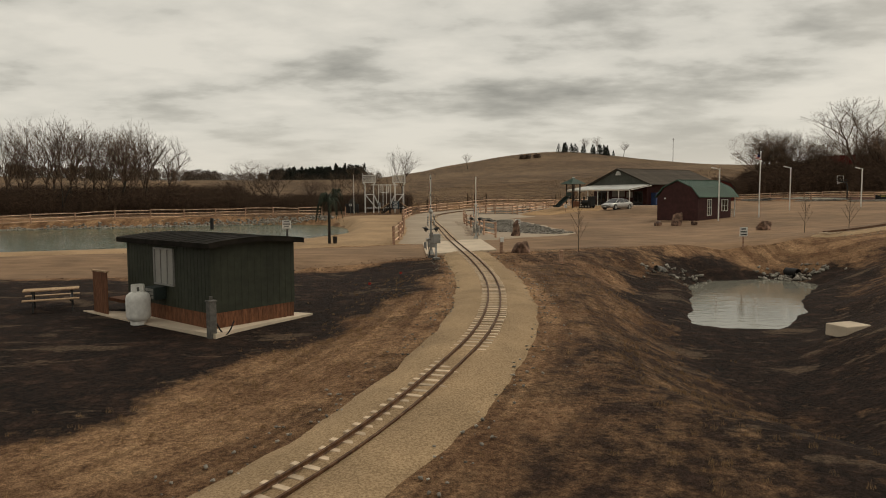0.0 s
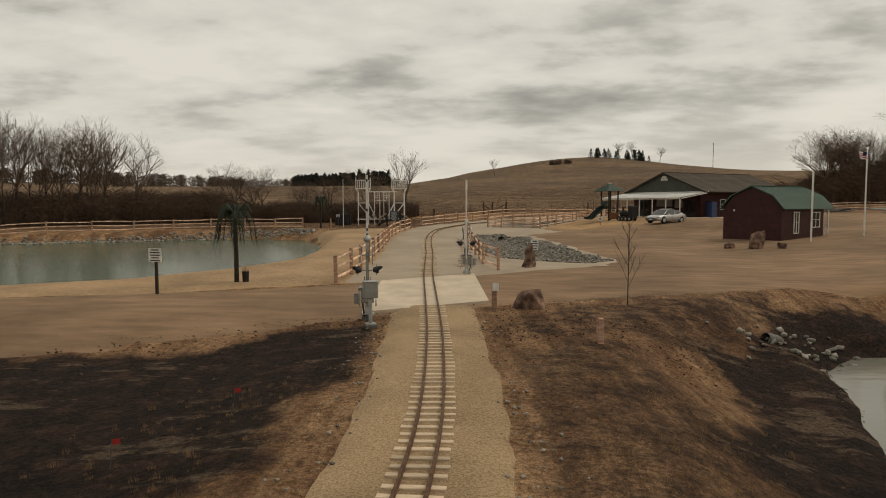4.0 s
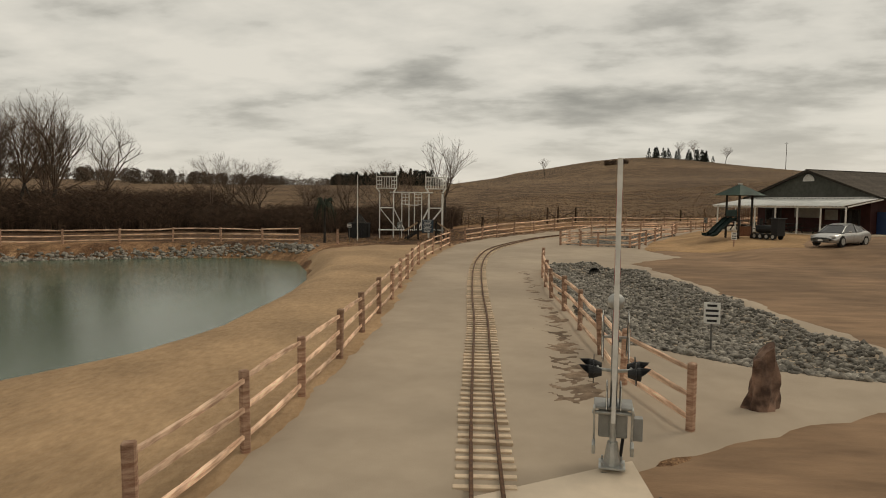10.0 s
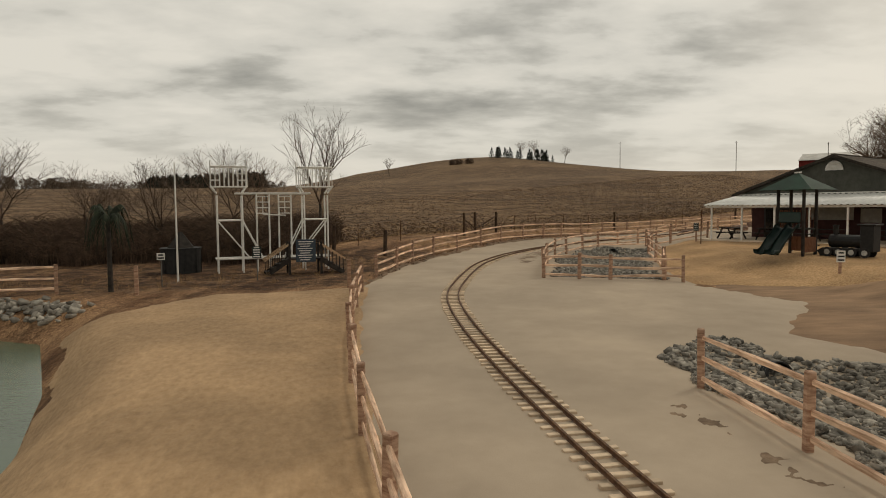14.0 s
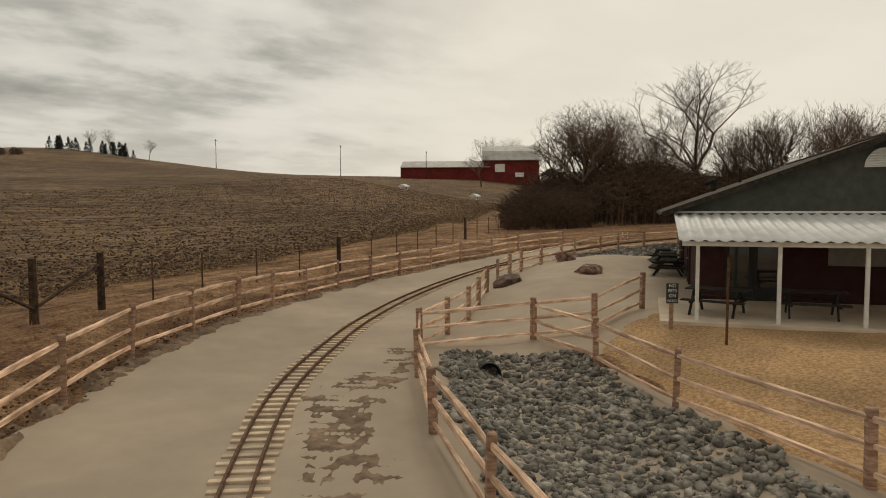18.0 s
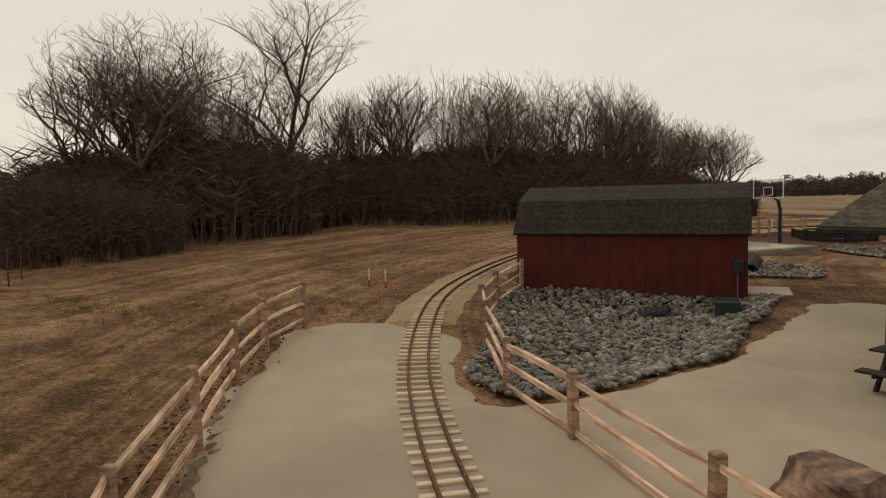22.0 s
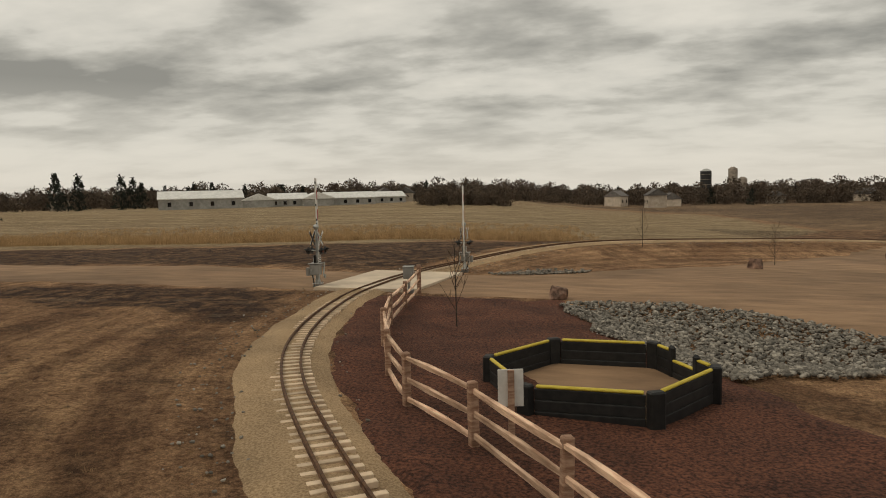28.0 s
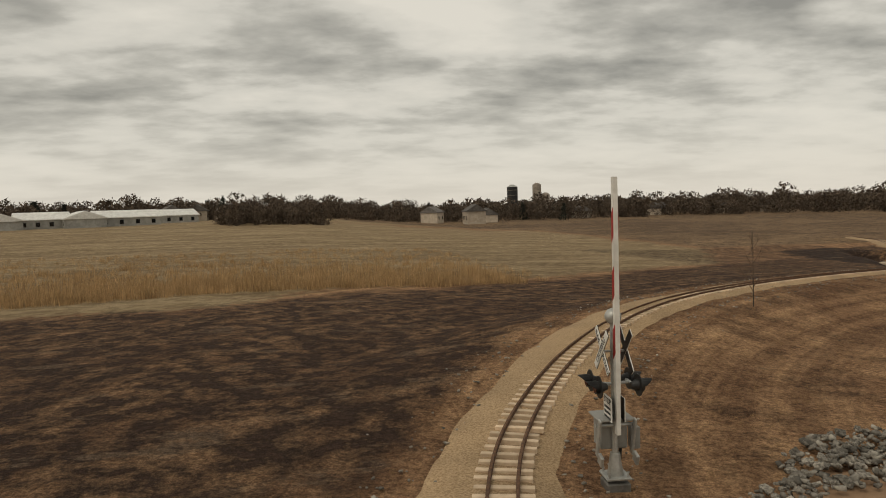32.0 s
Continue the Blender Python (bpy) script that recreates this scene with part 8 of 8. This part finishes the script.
for x, y, h in ((-62, 94, 13), (-58, 97.5, 14.5), (-55, 95, 13), (-52.5, 100, 14.5), (-49.5, 98, 13), (-47, 102, 14.5), (-44.5, 100.5, 12), (-42.5, 104, 9.5), (-66, 93, 14), (-70, 90, 14), (-74, 91, 13.5),
                (-60, 95.6, 14), (-56.5, 96.6, 13.5), (-53.8, 97.8, 14.2), (-51, 98.6, 13.5), (-48.2, 100, 13.8), (-45.8, 101.5, 13), (-64, 92.5, 14), (-68, 92, 13.5), (-72, 90.5, 14), (-77, 90, 14), (-58, 104, 14), (-51, 107, 13), (-45, 109, 13), (-64, 100, 14), (-72, 98, 14), (-80, 92, 14), (-86, 90, 14)):
    tree(x + rt_.uniform(-0.8, 0.8), y, h * rt_.uniform(0.92, 1.08), rt_.randrange(6), rt_.uniform(0, 360), WEST, "pond tree belt", wide=rt_.uniform(0.55, 0.78))
for x, y, h, lab in ((-30.5, 108.5, 8.5, "many-stemmed bare shrub tree beyond the pond"), (-26.5, 109.5, 8.0, "many-stemmed bare shrub tree at the field's edge"), (-22.5, 110.5, 6.5, "low bare shrub tree at the field's edge"), (-12.5, 109.8, 7.8, "bare shrub tree behind the pipe frame"), (-9.8, 110.5, 6.6, "low bare shrub tree behind the pipe frame"),
                     (-16.5, 109, 6.8, "small bare shrub tree in scrub")):
    tree(x, y, h, rt_.choice((4, 5)), rt_.uniform(0, 360), lab, wide=1.25)
tree(-6.4, 108.8, 10.2, 2, 75, "bare spreading tree beside the ploughed field", wide=0.8)


# saplings: a thin stem with few twigs
def sapling(x, y, h, seed, label, spread=0.26):
    r = random.Random(seed)
    s = empty("young_tree", x, y, height(x, y), 0, label, "sapling")
    part("stem", bar((0, 0, -0.1), (0.03, 0, h), 0.022, 0.007, n=6), "bark", s)
    bm = bmesh.new()
    for i in range(11):
        z = h * (0.20 + 0.72 * i / 11)
        a = i * 2.4 + r.gauss(0, 0.3)
        ln = (h - z) * spread * r.uniform(1.2, 2.2) + 0.2
        q = Vector((math.cos(a) * ln * 0.5, math.sin(a) * ln * 0.5, z + ln * 0.85))
        tube(bm, (0, 0, z), q, 0.014, 0.005, n=4)
        for _ in range(3):
            b = Vector((0, 0, z)).lerp(q, r.uniform(0.4, 0.8))
            tube(bm, b, b + Vector((r.gauss(0, 0.16), r.gauss(0, 0.16), 0.32)), 0.008, 0.004, n=3)
    part("crown", bm, "twig", s)
    return s


sapling(8.45, 40.8, 3.1, 1, "young bare tree at the edge of the drive")
sapling(56.9, 111.6, 3.3, 2, "young bare tree beside the court")
sapling(70.6, 92.5, 2.9, 3, "young bare tree at the mulch bed's edge", 0.22)
sapling(26.6, 48.6, 3.0, 4, "young bare tree by the pond drive")
sapling(28.4, 46.2, 2.8, 5, "young bare tree with a mulch ring by the pond")
sapling(52.5, 68.2, 2.8, 6, "young bare tree on the roadside strip")
sapling(60.0, 63.8, 2.8, 7, "young bare tree below the railway bank")


# ---- brush, reeds and grass ----
def blade_shape(seed, n, height_, radius, width, lean=0.35, twigs=3):
    """A clump of thin upright stems, each a narrow flat blade with twigs."""
    r = random.Random(seed)
    V, F = [], []
    for _ in range(n):
        a, q = r.uniform(0, 6.28), radius * math.sqrt(r.random())
        x, y = q * math.cos(a), q * math.sin(a)
        h = height_ * r.uniform(0.45, 1.0) * (1 - 0.35 * q / radius)
        lx, ly = r.gauss(0, lean) * h * 0.5, r.gauss(0, lean) * h * 0.5
        t = r.uniform(0, 3.14)
        ux, uy = math.cos(t) * width / 2, math.sin(t) * width / 2
        k = len(V)
        V += [(x - ux, y - uy, -0.1), (x + ux, y + uy, -0.1), (x + lx, y + ly, h)]
        F.append((k, k + 1, k + 2))
        for _ in range(twigs):
            u = r.uniform(0.25, 0.85)
            bx, by, bz = x + lx * u, y + ly * u, h * u
            ln = h * r.uniform(0.18, 0.4)
            dx, dy = r.gauss(0, 0.6) * ln, r.gauss(0, 0.6) * ln
            k = len(V)
            V += [(bx, by, bz - width * 0.6), (bx, by, bz + width * 0.6), (bx + dx, by + dy, bz + ln * r.uniform(0.1, 0.8))]
            F.append((k, k + 1, k + 2))
    return np.array(V), np.array(F)


BRUSH = [blade_shape(20 + i, 260, 1.0, 0.45, 0.013, 0.35, 5) for i in range(4)]
spots = []
for i, (x, y) in enumerate(edge):
    u = i / len(edge)
    nx, ny = (0.35, 0.94) if u < 0.25 else (0.93, 0.36)
    for k in range(48):
        off = rt_.uniform(-0.5, 8)
        px, py = x + nx * off + rt_.uniform(-1.2, 1.2), y + ny * off + rt_.uniform(-1.2, 1.2)
        hh = rt_.uniform(3.6, 7.0 + 0.25 * off) * (0.5 + 0.5 * min(1, (off + 1.5) / 3)) * (1 - 0.35 * float(ease(u, 0.6, 1)))
        spots.append((px, py, height(px, py), hh, rt_.uniform(0, 6.28), 0.0, rt_.randrange(4)))
# dense dome-shaped thicket at the wood's corner
for _ in range(90):
    px, py = 76 + rt_.gauss(0, 3.2), 140.5 + rt_.gauss(0, 2.0)
    spots.append((px, py, height(px, py), rt_.uniform(6, 9.2), rt_.uniform(0, 6.28), 0.0, rt_.randrange(4)))
for _ in range(46):
    px, py = 62 + rt_.gauss(0, 2.6), 144 + rt_.gauss(0, 1.6)
    spots.append((px, py, height(px, py), rt_.uniform(2.6, 6.0), rt_.uniform(0, 6.28), 0.0, rt_.randrange(4)))
for _ in range(40):
    px, py = rt_.uniform(84, 94), 0.0
    py = 97.5 + (94 - px) * 0.75 + rt_.gauss(0, 0.8)
    spots.append((px, py, height(px, py), rt_.uniform(1.2, 3.0), rt_.uniform(0, 6.28), 0.0, rt_.randrange(4)))
tagged(tile("wood_thicket", BRUSH, spots, "brush"), "dense dark bare undergrowth along the wood's edge", "undergrowth", kind="stuff")
spots = []
for _ in range(420):
    px = rt_.uniform(-88, -34)
    py = 95 + (px + 62) * 0.42 + rt_.uniform(-3, 12)
    spots.append((px, py, height(px, py), rt_.uniform(2.6, 6.0), rt_.uniform(0, 6.28), 0.0, rt_.randrange(4)))
for _ in range(430):
    px = rt_.uniform(-36, -6.5)
    py = 107.0 + rt_.uniform(-2.2, 6) + 1.5 * math.sin(px * 0.7)
    spots.append((px, py, height(px, py), rt_.uniform(1.1, 3.6), rt_.uniform(0, 6.28), 0.0, rt_.randrange(4)))
tagged(tile("pond_thicket", BRUSH, spots, "brush"), "dense dark bare scrub beyond the pond", "undergrowth", kind="stuff")

TUFT = [blade_shape(40 + i, 26, 1.0, 0.55, 0.035, 0.5, 0) for i in range(4)]
spots = []


def tufts(line, n, width, lo, hi, seed):
    r = np.random.default_rng(seed)
    pts = spline(line, 0.5)
    for _ in range(n):
        x, y = pts[r.integers(0, len(pts))] + r.normal(0, width, 2)
        if np.min((COARSE[:, 0] - x) ** 2 + (COARSE[:, 1] - y) ** 2) < 1.7 or inside(np.array([x]), np.array([y]), PATHWAY)[0] > 0:
            continue
        spots.append((x, y, height(x, y), r.uniform(lo, hi), r.uniform(0, 6), 0.0, int(r.integers(0, 4))))


tufts([(56, 143), (63, 140), (70, 137.5), (78, 134.5), (78.6, 129), (77.6, 122), (77.4, 119), (77.4, 114.5), (79.6, 109.4), (90, 97.5)], 620, 0.9, 0.35, 0.95, 1)
tufts([(0, 106.5), (6, 113), (14, 121), (25, 127), (36, 129.5), (48, 131)], 900, 1.6, 0.10, 0.26, 2)
tufts([(48, 128), (58, 126), (66, 120), (72, 112)], 700, 2.6, 0.08, 0.18, 3)
tufts([(5, 8), (5.4, 16), (6, 24), (6.4, 32)], 620, 1.3, 0.08, 0.18, 4)
tufts([(-9, 10), (-5, 13), (-3.2, 18), (-2.2, 24), (-2, 31)], 420, 1.1, 0.08, 0.18, 5)
tufts([(-34, 92), (-22, 94), (-10, 95), (-6, 101), (-2, 103)], 420, 1.6, 0.12, 0.35, 6)
tufts([(47.2, 137), (44, 129.6), (45.6, 125.6)], 140, 0.7, 0.15, 0.4, 7)
# close-cropped dead grass beside the line
rl = np.random.default_rng(8)
t = rl.integers(0, len(TRACK), 22000)
t = t[((TRACK[t, 1] < 40) & (TRACK[t, 0] < 8)) | (TRACK[t, 0] > 43)]
q = TRACK[t] + norm[t] * (rl.choice([-1, 1], len(t)) * (1.35 + abs(rl.normal(0, 4.5, len(t)))))[:, None]
k = np.maximum.reduce([inside(q[:, 0], q[:, 1], p) for p in (LOT, MULCH, POOL, PATHWAY)]) < -0.1
q = q[k & (soil_zone(q[:, 0], q[:, 1]) < 0.5) & (near_track(q[:, 0], q[:, 1]) > 1.3)]
spots += [(x, y, height(x, y), rl.uniform(0.05, 0.13), rl.uniform(0, 6), 0.0, int(rl.integers(0, 4))) for x, y in q]
tagged(tile("dead_grass_tufts", TUFT, spots, "dry_grass"), "tufts of dead tan grass", "grass", kind="stuff")
spots = []
rg = np.random.default_rng(77)
for _ in range(4200):
    u = rg.random()
    x = 63 + 85 * u
    y = 45.5 + 5.5 * min(1, u * 3) - abs(rg.normal(0, 1)) * (3 + 14 * rg.random())
    spots.append((x, y, height(x, y), rg.uniform(0.4, 1.15), rg.uniform(0, 6), 0.0, int(rg.integers(0, 4))))
for _ in range(1500):
    x, y = rg.uniform(60, 150), rg.uniform(-10, 44)
    spots.append((x, y, height(x, y), rg.uniform(0.3, 0.8), rg.uniform(0, 6), 0.0, int(rg.integers(0, 4))))
tagged(tile("field_reeds", TUFT, spots, "tan_reed"), "pale tan dry reeds along the hay field", "reeds", kind="stuff")
# corn stubble on the ploughed field, in rows
STUB = [blade_shape(60 + i, 6, 1.0, 1.5, 0.16, 2.2, 0) for i in range(4)]
spots = []
clods = []
for _ in range(60000):
    u = rg.random() ** 2.2
    x = -20 + 130 * rg.random()
    y = np.interp(x, [-20, -8, 2, 10, 20, 30, 42, 49.5, 90, 110], [110, 110, 117, 124, 130.5, 136, 142.5, 148.2, 177, 189]) + 0.3 + 62 * u
    row_k = round((y - 0.45 * x) / 0.76) * 0.76 + 0.45 * x
    if rg.random() < 0.5:
        spots.append((x, row_k + rg.normal(0, 0.12), height(x, row_k) + 0.02, rg.uniform(0.07, 0.19), rg.uniform(0, 6), 0.0, int(rg.integers(0, 4))))
    else:
        y = row_k + 0.38 + rg.normal(0, 0.12)
        clods.append((x, y, height(x, y) + 0.03, rg.uniform(0.05, 0.19), rg.uniform(0, 6), rg.normal(0, 0.3), int(rg.integers(0, 6))))
tagged(tile("plough_clods", STONES, clods, "clod"), "dark turned clods of earth on the ploughed field", "soil", kind="stuff")
tagged(tile("corn_stubble", STUB, spots, "tan_reed"), "broken corn stubble in rows on the ploughed field", "stubble", kind="stuff")

# ---- palms ----


def palm(x, y, h, label, lift):
    p = empty("artificial_palm", x, y, height(x, y) + lift, 0, label, "palm", "palms")
    bm = bmesh.new()
    for k in range(8):
        z0, z1 = h * k / 8, h * (k + 1) / 8
        tube(bm, (0, 0, z0 - 0.1), (0, 0, z1 - 0.1), 0.115 - 0.004 * k, 0.10 - 0.004 * k, n=10)
    part("trunk", bm, "dark_wood", p, "dark ringed palm trunk")
    r = random.Random(int(h * 100))
    V, F = [], []
    for i in range(14):
        a = 2 * math.pi * i / 8 + (0.4 if i >= 8 else 0) + r.gauss(0, 0.16)
        up = 0.66 if i >= 8 else 0.34
        ln = r.uniform(1.2, 1.5)
        prev = None
        for k in range(15):
            u = k / 14
            rad = ln * u * (1 - 0.36 * u)
            z = h - 0.05 + ln * (up * math.sin(u * 2.4) - 1.05 * u ** 2.2)
            c = Vector((rad * math.cos(a), rad * math.sin(a), z))
            side = Vector((-math.sin(a), math.cos(a), 0))
            if prev is not None:
                for s in (-1, 1):
                    w = 0.27 * math.sin(math.pi * min(0.98, u + 0.06)) + 0.04
                    tip = c + side * s * w + Vector((0, 0, -0.26 - 0.16 * u)) + Vector((math.cos(a), math.sin(a), 0)) * 0.12
                    n = len(V)
                    V += [prev, c, tip]
                    F.append((n, n + 1, n + 2))
                n = len(V)
                V += [prev + side * 0.02, prev - side * 0.02, c]
                F.append((n, n + 1, n + 2))
            prev = c
    part_me = raw_mesh("fronds", V, F)
    mesh_ob("fronds", part_me, "palm_leaf", p)
    return p


palm(-7.75, 45.6, 3.05, "dark artificial palm tree standing in the beach sand", 0.06)
palm(-14.6, 92.0, 3.2, "dark artificial palm tree beyond the pond corner", 0.0)
pot = empty("grass_pot", -7.38, 45.7, height(-7.38, 45.7) + 0.06, 0, "small dark pot with dry grass beside the palm", "plant pot")
part("pot", bar((0, 0, -0.05), (0, 0, 0.5), 0.13, 0.16, n=12), "dark_wood", pot)
vs, fs = blade_shape(99, 30, 0.55, 0.14, 0.02, 0.5, 0)
mesh_ob("grass", raw_mesh("grass", vs + (0, 0, 0.45), fs), "dry_grass", pot)

# ---- distance ----


def clump(seed, pointed):
    """A ragged far tree: many small leaf or twig flakes round a crown."""
    r = random.Random(seed)
    V, F = [], []
    for _ in range(260):
        u = r.random()
        if pointed:
            z, rad = 0.1 + 0.9 * u, 0.30 * (1 - u) + 0.02
        else:
            z = 0.15 + 0.85 * u
            rad = 0.42 * math.sqrt(max(0.02, math.sin(math.pi * min(1, u * 0.85 + 0.12))))
        a, q = r.uniform(0, 6.28), rad * math.sqrt(r.random())
        c = Vector((q * math.cos(a), q * math.sin(a), z + r.gauss(0, 0.02)))
        k = len(V)
        for _j in range(3):
            V.append(c + Vector((r.gauss(0, 0.036), r.gauss(0, 0.036), r.gauss(0, 0.045))))
        F.append((k, k + 1, k + 2))
    k = len(V)
    V += [Vector((-0.02, 0, -0.05)), Vector((0.02, 0, -0.05)), Vector((0, 0, 0.7))]
    F.append((k, k + 1, k + 2))
    return np.array([v[:] for v in V]), np.array(F)


ROUND, PINE = [clump(i, False) for i in range(5)], [clump(50 + i, True) for i in range(3)]


def at(cx, cy, bearing, dist):
    a = radians(bearing)
    return cx - math.sin(a) * dist, cy + math.cos(a) * dist


rf = random.Random(5)
spots, pines = [], []
for _ in range(2900):
    b = rf.uniform(-100, -262)
    d = rf.uniform(330, 520)
    x, y = at(74, 100, b, d)
    spots.append((x, y, height(x, y) - 1, rf.uniform(6.0, 10.0) + 4.5 * rf.random() ** 4, rf.uniform(0, 6), 0, rf.randrange(5)))
for _ in range(30):
    x, y = at(74, 100, rf.uniform(-130, -200), rf.uniform(310, 420))
    pines.append((x, y, height(x, y) - 1, rf.uniform(8, 13), rf.uniform(0, 6), 0, rf.randrange(3)))
for b, d, h in ((-142.6, 320, 16), (-144, 320, 15), (-146.8, 330, 15), (-147.6, 330, 14), (-138.5, 230, 9)):
    x, y = at(57.7, 122, b, d)
    pines.append((x, y, height(x, y) - 1, h, 0, 0, rf.randrange(3)))
# thicket in the hay field
for _ in range(90):
    x, y = at(74, 100, rf.uniform(-172, -180), rf.uniform(215, 245))
    spots.append((x, y, height(x, y) - 0.8, rf.uniform(4, 7.5), rf.uniform(0, 6), 0, rf.randrange(5)))
# ridge trees to the west and north-west, dark wood on the skyline
for _ in range(520):
    b = rf.uniform(5.5, 75)
    d = rf.uniform(520, 760)
    x, y = at(3, 22, b, d)
    spots.append((x, y, height(x, y) - 1, rf.uniform(8, 13), rf.uniform(0, 6), 0, rf.randrange(5)))
for _ in range(230):
    x, y = at(3, 22, rf.uniform(7.2, 15.5), rf.uniform(430, 520))
    pines.append((x, y, height(x, y) - 1, rf.uniform(9, 13), rf.uniform(0, 6), 0, rf.randrange(3)))
tagged(tile("far_trees", ROUND, spots, "far_brush"), "distant belt of bare trees", "trees", kind="stuff")
# trees on the hill's shoulder
for b, n, h in ((-12.2, 5, 9), (-13.2, 6, 8), (-14.6, 6, 9), (-15.6, 7, 9), (-16.4, 5, 7)):
    for _ in range(n):
        x, y = at(-3.7, 53.5, b + rf.gauss(0, 0.35), rf.uniform(385, 400))
        pines.append((x, y, height(x, y) - 1, h * rf.uniform(0.5, 0.85), rf.uniform(0, 6), 0, rf.randrange(3)))
tagged(tile("far_evergreens", PINE, pines, "evergreen"), "distant dark evergreen trees", "trees", kind="stuff")
spots = []
for _ in range(26):
    x, y = at(-3.7, 53.5, rf.uniform(-8.2, -10.0), 352)
    spots.append((x, y, height(x, y) - 0.6, rf.uniform(2.2, 3.6), rf.uniform(0, 6), 0, rf.randrange(5)))
tagged(tile("hilltop_brush", ROUND, spots, "brush"), "low dark brush on the hilltop", "brush", kind="stuff")
for b, d, h in ((-3.1, 330, 9), (-14.0, 390, 11), (-17.6, 385, 10), (-15.2, 392, 12)):
    x, y = at(-3.7, 53.5, b, d)
    tree(x, y, h, rf.randrange(4), rf.uniform(0, 360), "lone bare tree on the hill's skyline")
for x, y, h, lab in ((165.5, 255.5, 12, "bare oak before the red barn"), (222, 306, 19, "bare tree behind the red barn"), (230, 300, 19, "bare tree behind the red barn"), (226, 280, 15, "bare tree beside the farmhouse"), (234, 272, 14, "bare tree beside the farmhouse")):
    tree(x, y, h, rf.randrange(4), rf.uniform(0, 360), lab, wide=1.15)


def simple_house(name, x, y, rz, w, d, h, roof_h, wall, roof, label, category, windows=3, chimney=False):
    e = empty(name, x, y, height(x, y) - 0.3, rz, label, category)
    part("wall", B(0, 0, h / 2, w, d, h), wall, e)
    bm = bmesh.new()
    prism(bm, [(-d / 2 - 0.4, h - 0.15), (0, h + roof_h), (d / 2 + 0.4, h - 0.15), (d / 2 + 0.4, h - 0.4), (-d / 2 - 0.4, h - 0.4)], -w / 2 - 0.4, w / 2 + 0.4)
    part("roof", bm, roof, e).matrix_basis = pose(0, 0, 0, 0, 0, 90)
    for i in range(windows):
        for sy in (-1, 1):
            part("window", B(-w / 2 + w * (i + 0.5) / windows, sy * (d / 2 + 0.03), h * 0.5, min(1.2, w / windows * 0.5), 0.1, min(1.6, h * 0.4)), "dark_glass", e)
    if chimney:
        part("chimney", B(w * 0.2, 0, h + roof_h * 0.9, 0.7, 0.7, 1.6), "house_roof", e)
    return e


# storage sheds across the hay field: a long one, then lower ones with their gables in a row
for k, (b, d, w, dp, turn) in enumerate(((-153.3, 262, 30, 17, 4), (-157.9, 266, 12, 24, 90), (-160.4, 266, 15, 12, 4), (-162.8, 267, 12, 24, 90), (-165.6, 268, 20, 13, 4), (-168.6, 300, 18, 13, 4))):
    x, y = at(74, 102, b, d)
    simple_house("storage_building", x, y, -156 + turn, w if turn < 50 else dp, dp if turn < 50 else w, 4.4 if k == 0 else 3.4, 2.8 if k == 0 else 2.2, "warehouse", "white_metal", "pale metal storage building across the hay field", "storage building", windows=4)
for k, (b, d, h, r) in enumerate(((-195.6, 420, 19, 3.2), (-197.6, 425, 20, 2.6), (-198.3, 428, 14, 2.6))):
    x, y = at(73.8, 101.9, b, d)
    s = empty("silo", x, y, height(x, y) - 1, 0, "dark upright farm silo with a domed cap" if k == 0 else "grey concrete farm silo", "silo", "silos")
    part("silo_wall", bar((0, 0, 0), (0, 0, h), r, n=20), "black" if k == 0 else "silo", s)
    part("silo_cap", bar((0, 0, h), (0, 0, h + 0.45 * r), r, r * 0.35, n=20), "galv" if k == 0 else "silo", s)
    for z in range(2, int(h), 3):
        part("hoop", bar((0, 0, z), (0, 0, z + 0.2), r + 0.06, n=20), "silo", s)
for k, (b, d, w, h) in enumerate(((-188.8, 330, 12, 5.5), (-192.1, 300, 9, 6), (-193.2, 320, 11, 4), (-200.9, 350, 12, 4), (-175.5, 330, 12, 4.5), (-170.6, 340, 16, 5), (-168.6, 330, 14, 5), (-207, 380, 16, 4), (-211, 390, 22, 4), (-215, 400, 18, 4), (-143, 360, 12, 5), (-136.4, 330, 12, 6), (-135.0, 325, 10, 6), (-132.8, 250, 26, 3.2), (-172.8, 320, 12, 5))):
    x, y = at(73.8, 101.9, b, d)
    simple_house("far_house", x, y, b + 90 + rf.uniform(-25, 25), w, 8, h, 2.6, "house_wall", "house_roof", ("pale distant house with a grey roof", "pale farmhouse with a grey gable roof", "low pale outbuilding with a grey roof")[k % 3], "house", windows=2 + k % 3, chimney=k % 2 == 0)
x, y = at(11.4, 113.4, -53.3, 262)
simple_house("farmhouse", x, y, 40, 11, 8, 5.2, 3.0, "white", "house_roof", "white farmhouse beside the red barn", "house", 3, True)
for b, d in ((-42.5, 150), (-49.5, 140)):
    x, y = at(11.4, 113.4, b + 2, d)
    simple_house("calf_hutch", x, y, 20, 1.6, 1.3, 1.2, 0.4, "white", "white", "small white calf hutch on the field", "hutch", 1)
for b, d, h in ((-22.0, 380, 14), (-30.5, 330, 13), (-36.5, 300, 11)):
    x, y = at(-3.7, 53.5, b, d)
    p = empty("utility_pole", x, y, height(x, y), -b, "thin distant utility pole on the skyline", "utility pole", "utility poles")
    part("pole", bar((0, 0, 0), (0, 0, h), 0.16, 0.11, n=6), "old_post", p)
    part("cross_arm", B(0, 0, h - 0.6, 2.0, 0.12, 0.12), "old_post", p)
